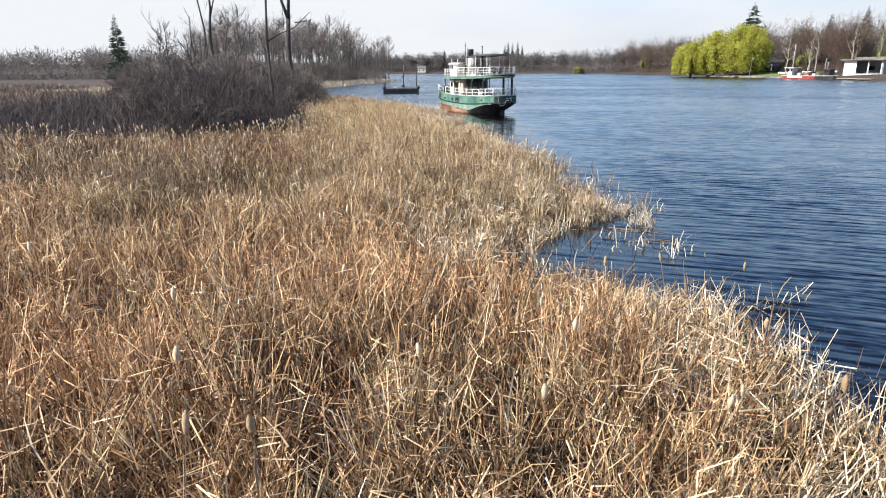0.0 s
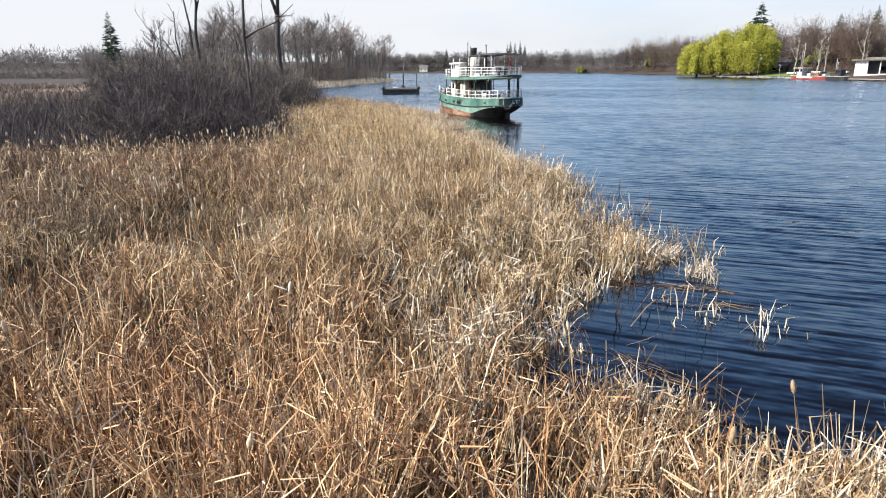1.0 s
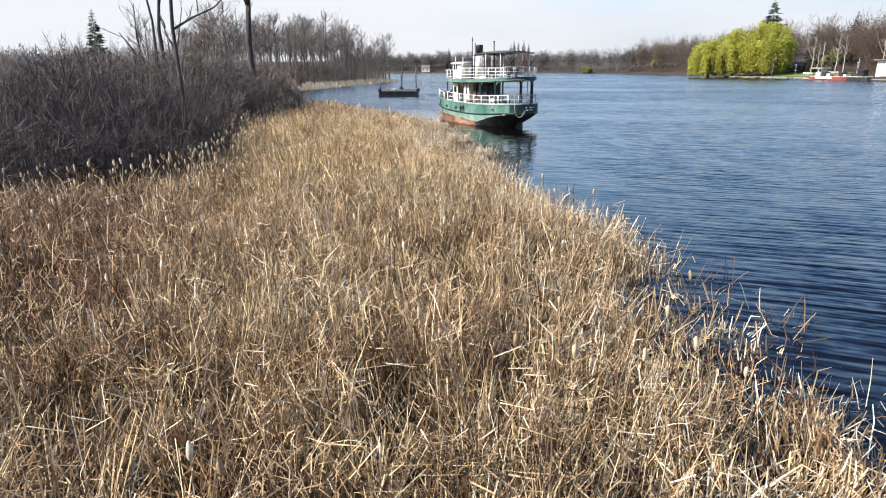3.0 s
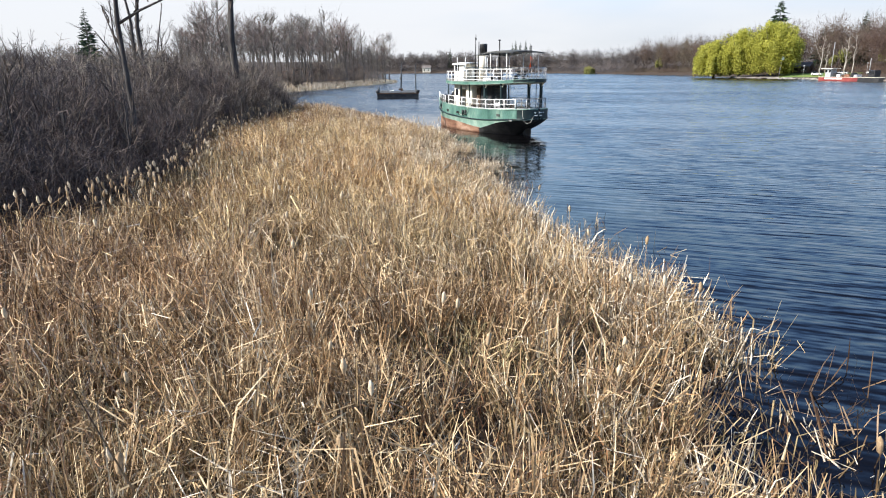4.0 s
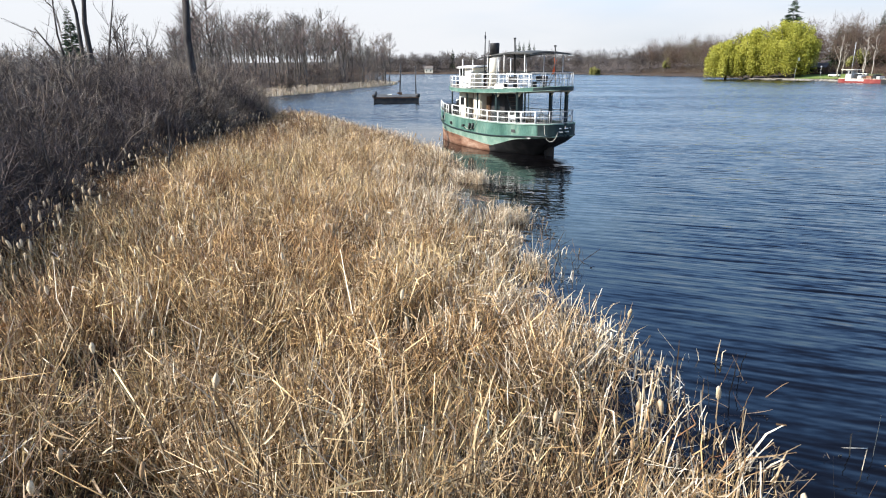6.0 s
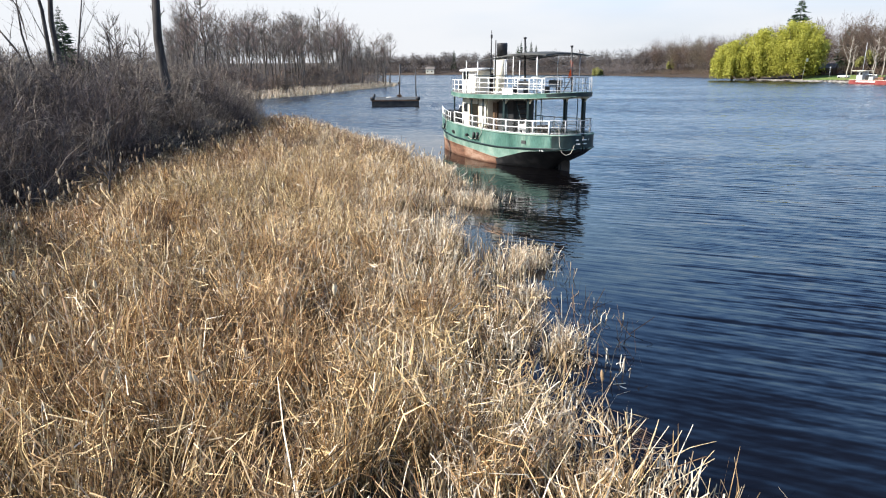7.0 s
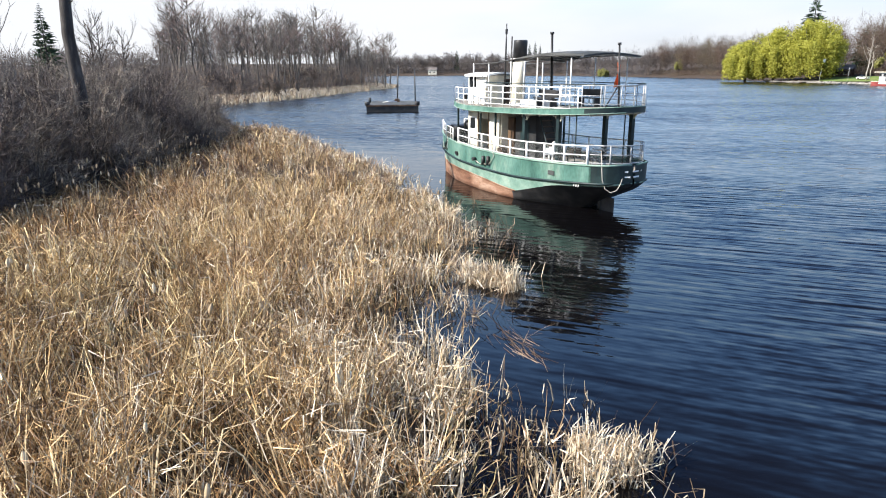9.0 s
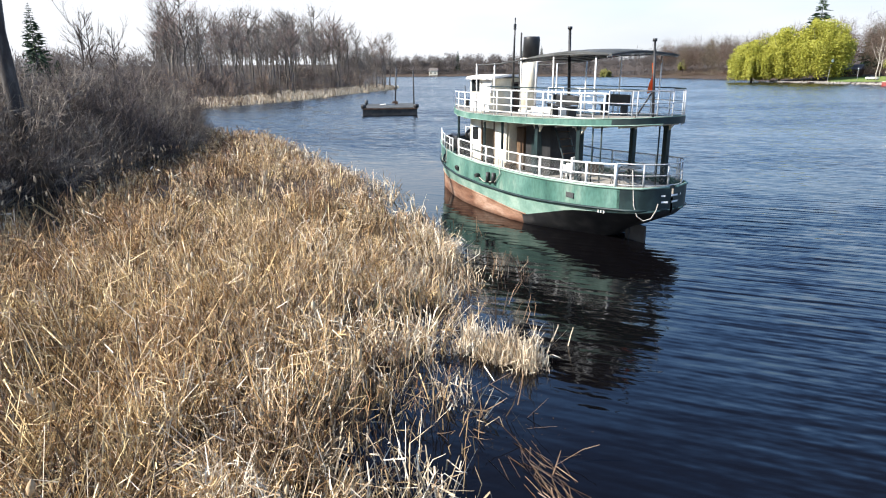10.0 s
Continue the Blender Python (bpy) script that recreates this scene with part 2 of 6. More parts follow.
M_SEDGE = surface("dull_sedge", [(0.052, 0.030, 0.019), (0.165, 0.102, 0.064), (0.325, 0.222, 0.148), (0.54, 0.40, 0.28)], 0.8, 0.85, island=0.45, thin=0.06, fine=0.35, contrast=(0.26, 0.76), tint=((1.0, 0.86, 0.76), (0.96, 0.98, 0.92), 0.15))
M_FLUFF = surface("cattail_fluff", [(0.30, 0.20, 0.11), (0.46, 0.34, 0.21), (0.60, 0.49, 0.34)], 6.0, 0.95, island=0.5, bump=0.5, bump_scale=60)
M_TWIG = surface("grey_twigs", [(0.042, 0.031, 0.024), (0.082, 0.062, 0.048), (0.15, 0.118, 0.094)], 1.5, 0.9, island=0.5, apart=0.2)
M_TWIG_PALE = surface("pale_bent_twigs", [(0.085, 0.066, 0.052), (0.165, 0.132, 0.105), (0.28, 0.235, 0.19)], 1.5, 0.9, island=0.5, apart=0.2)
M_TWIG_RED = surface("mauve_brown_twigs", [(0.034, 0.026, 0.024), (0.066, 0.050, 0.046), (0.118, 0.092, 0.083)], 1.5, 0.9, island=0.5, apart=0.2)
M_BARK = surface("grey_bark", [(0.025, 0.021, 0.019), (0.05, 0.043, 0.04), (0.10, 0.088, 0.08)], 4.0, 0.95, bump=0.8, bump_scale=25, stretch=(1, 1, 0.25), apart=0.2)
# wood on the point: aerial haze put in as lighter twig colours
M_WOODTWIG = surface("hazed_brown_grey_twigs", [(0.11, 0.092, 0.080), (0.18, 0.154, 0.134), (0.26, 0.226, 0.198)], 1.0, 0.9, island=0.4, apart=0.2)
M_WOODTWIG_RED = surface("reddish_brown_twigs", [(0.12, 0.076, 0.066), (0.20, 0.137, 0.118), (0.28, 0.205, 0.175)], 1.0, 0.9, island=0.4, apart=0.2)
M_WOODBARK = surface("ash_grey_bark", [(0.05, 0.043, 0.036), (0.10, 0.088, 0.076), (0.17, 0.15, 0.13)], 3.0, 0.95, bump=0.5, stretch=(1, 1, 0.3), apart=0.3)
M_BIRCH = surface("pale_bark", [(0.22, 0.19, 0.16), (0.38, 0.34, 0.29), (0.52, 0.48, 0.42)], 5.0, 0.9, stretch=(1, 1, 0.4))
M_NEEDLE = surface("spruce_needles", [(0.012, 0.028, 0.014), (0.025, 0.05, 0.024), (0.05, 0.08, 0.035)], 1.0, 0.85, island=0.5)
M_WILLOW = surface("willow_leaves", [(0.27, 0.27, 0.035), (0.38, 0.375, 0.055), (0.47, 0.455, 0.09)], 0.25, 0.7, island=0.4, thin=0.4)
M_BUD = surface("budding_leaves", [(0.12, 0.13, 0.03), (0.22, 0.22, 0.06), (0.33, 0.31, 0.11)], 0.3, 0.8, island=0.6, thin=0.3)
M_GREEN = surface("faded_green_paint", [(0.035, 0.095, 0.078), (0.070, 0.160, 0.130), (0.12, 0.22, 0.18), (0.33, 0.38, 0.32)], 0.9, 0.55, bump=0.2, bump_scale=14, fine=0.25, stretch=(1.4, 1.4, 0.6), contrast=(0.25, 0.8), tint=((1.0, 1.0, 1.0), (0.72, 0.78, 0.74), 0.6))
M_PALEGREEN = surface("chalky_green_paint", [(0.10, 0.19, 0.15), (0.18, 0.28, 0.225), (0.30, 0.38, 0.31)], 1.2, 0.6, bump=0.15, bump_scale=14, fine=0.15)
# dark green trim paint, near black so it also carries the stern's shade
M_DARKGREEN = surface("dark_green_paint_and_shade", [(0.004, 0.011, 0.012), (0.008, 0.020, 0.021), (0.02, 0.040, 0.040)], 1.5, 0.5, bump=0.1, fine=0.15)
M_RUST = surface("rusted_red_bottom", [(0.07, 0.032, 0.02), (0.17, 0.08, 0.046), (0.26, 0.145, 0.092), (0.37, 0.25, 0.18)], 1.1, 0.85, bump=0.5, bump_scale=22, fine=0.25, stretch=(0.6, 0.6, 2.0))
M_WHITE = surface("white_paint", [(0.62, 0.60, 0.55), (0.78, 0.77, 0.74), (0.84, 0.84, 0.82)], 1.5, 0.45, bump=0.08, fine=0.06)
M_CREAM = surface("cream_paint", [(0.50, 0.45, 0.34), (0.66, 0.61, 0.49), (0.74, 0.70, 0.58)], 1.3, 0.55, bump=0.08, fine=0.08)
# black of fittings and trim; on the counter it stands for shade
M_BLACK = surface("black_paint_and_shade", [(0.012, 0.012, 0.013), (0.022, 0.022, 0.023), (0.045, 0.042, 0.04)], 2.0, 0.5, bump=0.15, fine=0.2)
M_DECK = surface("weathered_deck_boards", [(0.16, 0.14, 0.115), (0.25, 0.225, 0.19), (0.34, 0.31, 0.27)], 1.0, 0.85, stretch=(0.4, 5, 1), bump=0.3, fine=0.2)
M_CANVAS = surface("dark_canvas", [(0.035, 0.037, 0.036), (0.06, 0.062, 0.06), (0.095, 0.095, 0.09)], 1.4, 0.85, bump=0.2, bump_scale=40, fine=0.15)
M_STEEL = surface("galvanised_steel", [(0.30, 0.30, 0.30), (0.42, 0.42, 0.42), (0.55, 0.55, 0.54)], 3.0, 0.5, metal=0.3, fine=0.12)
M_WOODDARK = surface("varnished_wood", [(0.04, 0.022, 0.013), (0.075, 0.042, 0.024), (0.13, 0.08, 0.045)], 2.0, 0.5, stretch=(1, 1, 0.2), bump=0.1)
M_GLASS = surface("dark_window_glass", [(0.01, 0.012, 0.013), (0.02, 0.022, 0.024)], 1.0, 0.08, fine=0.05, spec=0.6)
M_RED = surface("red_hull_paint", [(0.13, 0.018, 0.018), (0.19, 0.03, 0.028), (0.27, 0.075, 0.06)], 0.5, 0.5, fine=0.2)
M_FLAG = surface("faded_red_cloth", [(0.50, 0.06, 0.02), (0.62, 0.12, 0.03), (0.66, 0.2, 0.06)], 3.0, 0.85, thin=0.25)
M_ROPE = surface("pale_rope", [(0.35, 0.32, 0.27), (0.5, 0.47, 0.41)], 20.0, 0.9)
M_CONCRETE = surface("weathered_concrete", [(0.16, 0.14, 0.12), (0.25, 0.23, 0.2), (0.36, 0.34, 0.3)], 0.5, 0.9, bump=0.3)
M_ROOF = surface("brown_roof_shingle", [(0.09, 0.075, 0.065), (0.15, 0.13, 0.115), (0.22, 0.195, 0.175)], 0.6, 0.9, bump=0.3)
M_SIDING = surface("blue_grey_siding", [(0.20, 0.23, 0.27), (0.28, 0.31, 0.36), (0.36, 0.39, 0.43)], 0.6, 0.7)
# distance haze is put into the paler, greyer colours of these twigs
M_HAZEWOOD = surface("hazed_far_twigs", [(0.12, 0.104, 0.097), (0.155, 0.134, 0.123), (0.19, 0.167, 0.150)], 0.05, 0.95, island=0.15, thin=0.5, fine=0.12)
M_REDWOOD = surface("far_reddish_twigs", [(0.135, 0.086, 0.070), (0.16, 0.112, 0.088), (0.165, 0.142, 0.098)], 0.03, 0.95, island=0.2, thin=0.45, fine=0.15)
M_SCRUB = surface("brown_scrub", [(0.11, 0.072, 0.054), (0.20, 0.138, 0.10), (0.30, 0.225, 0.16)], 0.08, 0.9, island=0.45)
M_NET = surface("grey_netting", [(0.22, 0.23, 0.22), (0.36, 0.36, 0.34)], 2.0, 0.9)


# ---- builders ----
def mesh_of(name, verts, faces, material, smooth=False):
    me = bpy.data.meshes.new(name)
    me.from_pydata([tuple(v) for v in verts], [], [tuple(f) for f in faces])
    me.materials.append(material)
    if smooth:
        me.polygons.foreach_set("use_smooth", [True] * len(me.polygons))
    me.update()
    return me


def quads_mesh(name, verts, quads, material):
    """A mesh from arrays of corners and of four-cornered faces."""
    verts, quads = np.asarray(verts, np.float32), np.asarray(quads, np.int32)
    me = bpy.data.meshes.new(name)
    me.vertices.add(len(verts))
    me.vertices.foreach_set("co", verts.ravel())
    me.loops.add(quads.size)
    me.loops.foreach_set("vertex_index", quads.ravel())
    me.polygons.add(len(quads))
    me.polygons.foreach_set("loop_start", np.arange(len(quads), dtype=np.int32) * 4)
    me.materials.append(material)
    me.update(calc_edges=True)
    return me


def thing(name, m, label, category, group="", kind=""):
    ob = new(name)
    ob.empty_display_size = 0.2
    ob.matrix_world = m
    return tagged(ob, label, category, group, kind)


def part(name, shape, material, parent, label=""):
    """Links a bmesh, or a mesh, as one part of its thing."""
    if isinstance(shape, bmesh.types.BMesh):
        me = bpy.data.meshes.new(name)
        shape.to_mesh(me)
        shape.free()
        me.materials.append(material)
    else:
        me = shape
    ob = new(name, me)
    ob.parent = parent
    return tagged(ob, label)


def box(size, at=(0, 0, 0), bevel=0.02, turn=0.0):
    bm = bmesh.new()
    bmesh.ops.create_cube(bm, size=1.0)
    bmesh.ops.scale(bm, vec=size, verts=bm.verts)
    if bevel:
        bmesh.ops.bevel(bm, geom=list(bm.edges), offset=min(bevel, min(size) * 0.3), segments=2, affect="EDGES", profile=0.6)
    if turn:
        bmesh.ops.rotate(bm, verts=bm.verts, matrix=Matrix.Rotation(radians(turn), 3, "Z"))
    bmesh.ops.translate(bm, vec=at, verts=bm.verts)
    return bm


def tube(points, radii, sides=6, cap=True):
    """A round bar along the points, with one radius or one for each point."""
    pts = [Vector(p) for p in points]
    if not isinstance(radii, (list, tuple)):
        radii = [radii] * len(pts)
    bm = bmesh.new()
    rings = []
    for i, p in enumerate(pts):
        d = (pts[min(i + 1, len(pts) - 1)] - pts[max(i - 1, 0)]).normalized()
        if i == 0:
            side = d.cross(Vector((0, 0, 1)))
            side = Vector((1, 0, 0)) if side.length < 1e-3 else side.normalized()
        else:
            side = (side - d * side.dot(d)).normalized()
        up = side.cross(d)
        rings.append([bm.verts.new(p + (side * math.cos(a) + up * math.sin(a)) * radii[i]) for a in np.arange(sides) * 2 * math.pi / sides])
    for a, b in zip(rings, rings[1:]):
        for k in range(sides):
            f = bm.faces.new((a[k], a[(k + 1) % sides], b[(k + 1) % sides], b[k]))
            f.smooth = sides > 5
    if cap:
        bm.faces.new(rings[0][::-1])
        bm.faces.new(rings[-1])
    bmesh.ops.recalc_face_normals(bm, faces=bm.faces)
    return bm


def slab(outline, z0, z1, bevel=0.0):
    """A flat plate with the given outline."""
    bm = bmesh.new()
    low = [bm.verts.new((x, y, z0)) for x, y in outline]
    top = [bm.verts.new((x, y, z1)) for x, y in outline]
    k = len(low)
    bm.faces.new(low[::-1])
    bm.faces.new(top)
    for i in range(k):
        bm.faces.new((low[i], low[(i + 1) % k], top[(i + 1) % k], top[i]))
    bmesh.ops.recalc_face_normals(bm, faces=bm.faces)
    if bevel:
        bmesh.ops.bevel(bm, geom=list(bm.edges), offset=bevel, segments=2, affect="EDGES")
    return bm


def grid_skin(rows, close=False):
    """A skin over rows of points."""
    bm = bmesh.new()
    vs = [[bm.verts.new(p) for p in row] for row in rows]
    for a, b in zip(vs, vs[1:]):
        for i in range(len(a) - 1):
            f = bm.faces.new((a[i], a[i + 1], b[i + 1], b[i]))
            f.smooth = True
    bmesh.ops.remove_doubles(bm, verts=bm.verts, dist=0.0005)
    bmesh.ops.recalc_face_normals(bm, faces=bm.faces)
    return bm


def ribbons(p, q, r, w0, w1, w2, rng):
    """Thin strips through three points each."""
    k = len(p)
    side = rng.normal(size=(k, 3))
    d = r - p
    side -= d * ((side * d).sum(1) / np.maximum((d * d).sum(1), 1e-9))[:, None]
    side /= np.linalg.norm(side, axis=1)[:, None] + 1e-9
    v = np.stack([p - side * w0[:, None], p + side * w0[:, None], q - side * w1[:, None], q + side * w1[:, None],
                  r - side * w2[:, None], r + side * w2[:, None]], 1).reshape(-1, 3)
    i = np.arange(k)[:, None] * 6
    f = np.concatenate([i + np.array([[0, 1, 3, 2]]), i + np.array([[2, 3, 5, 4]])])
    return v, f


def strips(p, r, w0, w1, rng):
    """Thin straight strips from p to r."""
    k = len(p)
    side = rng.normal(size=(k, 3))
    d = r - p
    side -= d * ((side * d).sum(1) / np.maximum((d * d).sum(1), 1e-9))[:, None]
    side /= np.linalg.norm(side, axis=1)[:, None] + 1e-9
    v = np.stack([p - side * w0, p + side * w0, r + side * w1, r - side * w1], 1).reshape(-1, 3)
    return v, np.arange(k)[:, None] * 4 + np.array([[0, 1, 2, 3]])


def merge(lists):
    vs, fs, at = [], [], 0
    for v, f in lists:
        vs.append(v)
        fs.append(f + at)
        at += len(v)
    return np.concatenate(vs), np.concatenate(fs)


def sprout(rng, p, r, count, ratio, spread, lift, low=0.25):
    """Child branches of the branches from p to r: their feet, ways and lengths."""
    d = r - p
    length = np.linalg.norm(d, axis=1)
    i = np.repeat(np.arange(len(p)), count)
    t = rng.uniform(low, 1.0, len(i))
    foot = p[i] + d[i] * t[:, None]
    way = d[i] / (length[i][:, None] + 1e-9) + rng.normal(size=(len(i), 3)) * spread
    way[:, 2] += lift
    way /= np.linalg.norm(way, axis=1)[:, None] + 1e-9
    return foot, way, length[i] * ratio * rng.uniform(0.5, 1.15, len(i)) * (1.15 - 0.5 * t)


def smooth_field(x, y, size, seed):
    """A smooth random field of 0 to 1 over the plan."""
    g = np.random.default_rng(seed).random((128, 128))
    u, v = np.asarray(x) / size, np.asarray(y) / size
    i, j = np.floor(u).astype(int), np.floor(v).astype(int)
    a, b = u - i, v - j
    a, b = a * a * (3 - 2 * a), b * b * (3 - 2 * b)
    at = lambda m, n: g[m % 128, n % 128]  # noqa: E731
    return at(i, j) * (1 - a) * (1 - b) + at(i + 1, j) * a * (1 - b) + at(i, j + 1) * (1 - a) * b + at(i + 1, j + 1) * a * b


def shore_distance(x, y, outline):
    """How far points of the plan lie inside an outline (negative outside)."""
    pts = np.array(outline, float)
    best, inside = np.full(x.shape, 1e18), np.zeros(x.shape, bool)
    for (ax, ay), (bx, by) in zip(pts, np.roll(pts, -1, 0)):
        dx, dy = bx - ax, by - ay
        t = np.clip(((x - ax) * dx + (y - ay) * dy) / (dx * dx + dy * dy + 1e-12), 0, 1)
        best = np.minimum(best, (x - ax - t * dx) ** 2 + (y - ay - t * dy) ** 2)
        cross = ((ay > y) != (by > y)) & (x < (bx - ax) * (y - ay) / (by - ay + 1e-12) + ax)
        inside ^= cross
    return np.where(inside, 1, -1) * np.sqrt(best)


# ---- the plan ----
REED_EDGE = [(8, -60), (7.2, 4), (6.9, 11), (6.9, 14.6), (6.4, 15.9), (4.8, 17.0), (3.4, 18.3), (2.8, 20.0), (2.9, 21.8), (4.9, 24.0), (6.5, 25.8), (6.6, 27.6), (6.3, 29.0), (6.9, 31.3),
             (6.1, 33.4), (6.0, 35), (6.7, 37.2), (5.8, 39.6), (5.2, 42.5), (4.3, 45.2), (4.2, 47.4), (2.8, 50.6), (2.5, 54.5), (1.5, 57), (2.0, 60.5), (0.9, 62), (-0.6, 65), (0.0, 66.8), (-0.5, 69.5),
             (0.0, 72.5), (0.2, 76), (-0.7, 80), (-2.6, 86), (-4.4, 92), (-9.5, 101), (-15, 112), (-21, 122)]
COVE_EDGE = [(-30, 128), (-40, 136), (-62, 148), (-90, 160), (-60, 172), (-46, 178), (-40, 192), (-36, 215), (-33, 240), (-25, 285), (-26, 304), (-40, 340),
             (-60, 430), (-90, 600), (-140, 770), (-3500, 900), (-3500, -60)]
MARSH = REED_EDGE + COVE_EDGE
# open pools in the reeds: place and radius
POOLS = [(5.0, 34.6, 0.9), (4.2, 32.6, 0.7), (5.3, 32.4, 0.8), (3.0, 33.4, 0.5), (6.0, 29.6, 0.5), (0.3, 60.2, 0.6), (0.5, 56.0, 0.5), (-1.4, 60.4, 0.45), (4.4, 26.8, 0.5), (2.9, 46.6, 0.5), (1.3, 52.7, 0.8), (2.3, 51.3, 0.6), (0.3, 53.5, 0.5), (-1.6, 66.4, 0.5), (-1.9, 71.4, 0.5)]
# trampled hollows with dark floors
HOLLOWS = [(-8.1, 28.6, 1.5), (-7.4, 27.0, 1.0), (-6.8, 25.4, 0.6), (-9.3, 21.8, 1.1), (-8.5, 20.6, 0.8), (-7.8, 19.4, 0.5), (-6.3, 24.3, 0.7), (-8.9, 24.5, 0.7), (-9.6, 33.0, 0.7), (-1.6, 15.6, 0.35), (-4.4, 32.5, 0.4), (-7.0, 41.5, 0.5)]


EAST = [(180, -300), (150, -60), (148, 120), (146, 230), (147, 262), (150, 300), (141, 330), (134, 345), (144, 380), (150, 430), (140, 500), (126, 560),
        (100, 650), (40, 720), (-20, 752), (-140, 772), (-3500, 905), (-3500, 4000), (3500, 4000), (3500, -300)]


def ground_height(x, y):
    d = shore_distance(x, y, MARSH)
    h = np.clip(-0.17 + 0.10 * d, -2.0, 0.12 + 0.045 * np.maximum(d, 0)).clip(-2.0, 0.9) + np.clip((d - 25) * 0.01, 0, 0.5)
    h = h + 0.10 * (smooth_field(x, y, 1.7, 3) - 0.5) * (d > 0) + 0.25 * (smooth_field(x, y, 14, 4) - 0.5) * (d > 8)
    h = np.where(d < 0, np.clip(d * 0.25, -2, 0) - 0.24, h)
    for px, py, r in POOLS:
        h = h - 0.45 * np.exp(-((x - px) ** 2 + (y - py) ** 2) / (r * r)) * (d > 0)
    e = shore_distance(x, y, EAST)
    land = 0.35 + np.clip(e * 0.07, 0, 3.0) + np.clip((e - 45) * 0.08, 0, 14)
    return np.where(e > 0, land, np.maximum(h, np.clip(e * 0.4, -2.2, 0)))


def spaced(*runs):
    return np.concatenate([np.arange(a, b, s) for a, b, s in runs])


gx = spaced((-3200, -400, 200), (-400, -64, 14), (-64, -16, 2.4), (-16, 10, 1.0), (10, 124, 6), (124, 200, 2.5), (200, 420, 12), (420, 3300, 240))
gy = spaced((-250, -20, 20), (-20, 4, 3), (4, 128, 1.0), (128, 200, 2), (200, 480, 5), (480, 860, 9), (860, 3900, 300))
GX, GY = np.meshgrid(gx, gy, indexing="ij")
GZ = ground_height(GX, GY)
gi = np.arange(GX.size).reshape(GX.shape)
gq = np.stack([gi[:-1, :-1], gi[1:, :-1], gi[1:, 1:], gi[:-1, 1:]], -1).reshape(-1, 4)
ground_mesh = quads_mesh("ground", np.stack([GX, GY, GZ], -1).reshape(-1, 3), gq, M_GROUND)
ground_mesh.polygons.foreach_set("use_smooth", np.ones(len(gq), bool))
tagged(new("ground", ground_mesh), "brown muddy marsh ground rising to dry grass banks", "ground", kind="structure")

wx = np.array([-3200, -200, -40, 0, 40, 200, 3200.0])
wy = np.array([-250, 0, 60, 150, 400, 900, 3900.0])
WX, WY = np.meshgrid(wx, wy, indexing="ij")
wi = np.arange(WX.size).reshape(WX.shape)
wq = np.stack([wi[:-1, :-1], wi[1:, :-1], wi[1:, 1:], wi[:-1, 1:]], -1).reshape(-1, 4)
tagged(new("water", quads_mesh("water", np.stack([WX, WY, 0 * WX], -1).reshape(-1, 3), wq, M_WATER)),
       "deep blue river water with fine wind ripples", "water", kind="structure")


# ---- the old steamboat ----
BOAT = pose(2.57, 86.05, 0, 0, 0, 122.4)
boat = thing("steamboat", BOAT, "derelict green and white wooden steamboat moored beside the reeds", "boat")

# station: forward place, deck half-width and height, rub rail height, knuckle half-width and height, waterline half-width, keel depth
FORE_STATIONS = [(7.68, 0.05, 2.8, 1.95, 0.05, 1.05, 0.04, -0.5), (7.2, 0.5, 2.72, 1.86, 0.36, 1.02, 0.22, -0.7), (6.3, 1.05, 2.6, 1.72, 0.8, 0.97, 0.58, -0.8),
                 (5.0, 1.58, 2.46, 1.56, 1.32, 0.92, 1.08, -0.9), (3.2, 1.94, 2.32, 1.4, 1.74, 0.86, 1.55, -0.9), (1.0, 2.06, 2.2, 1.27, 1.93, 0.74, 1.86, -0.9),
                 (-1.2, 2.08, 2.13, 1.2, 1.97, 0.52, 1.92, -0.9), (-2.4, 2.06, 2.11, 1.2, 1.95, 0.45, 1.8, -0.9)]
AFT_STATIONS = [(-3.8, 2.02, 2.13, 1.26, 1.91, 0.80, 1.3, -0.9), (-4.8, 1.98, 2.16, 1.33, 1.88, 1.06, 0.8, -0.7), (-5.5, 1.93, 2.18, 1.37, 1.84, 1.18, 0.5, -0.2),
                (-6.2, 1.86, 2.21, 1.42, 1.77, 1.26, 0.55, 0.32), (-6.9, 1.73, 2.24, 1.46, 1.64, 1.32, 0.75, 0.68), (-7.5, 1.52, 2.27, 1.49, 1.43, 1.37, 0.80, 0.95),
                (-7.9, 1.24, 2.28, 1.51, 1.16, 1.41, 0.70, 1.14), (-8.15, 0.84, 2.29, 1.52, 0.78, 1.45, 0.50, 1.28), (-8.27, 0.42, 2.3, 1.53, 0.38, 1.48, 0.25, 1.36), (-8.3, 0.05, 2.3, 1.53, 0.05, 1.5, 0.03, 1.4)]
STATIONS = FORE_STATIONS + AFT_STATIONS


def at_station(x, column):
    s = sorted(STATIONS)
    return float(np.interp(x, [r[0] for r in s], [r[column] for r in s]))


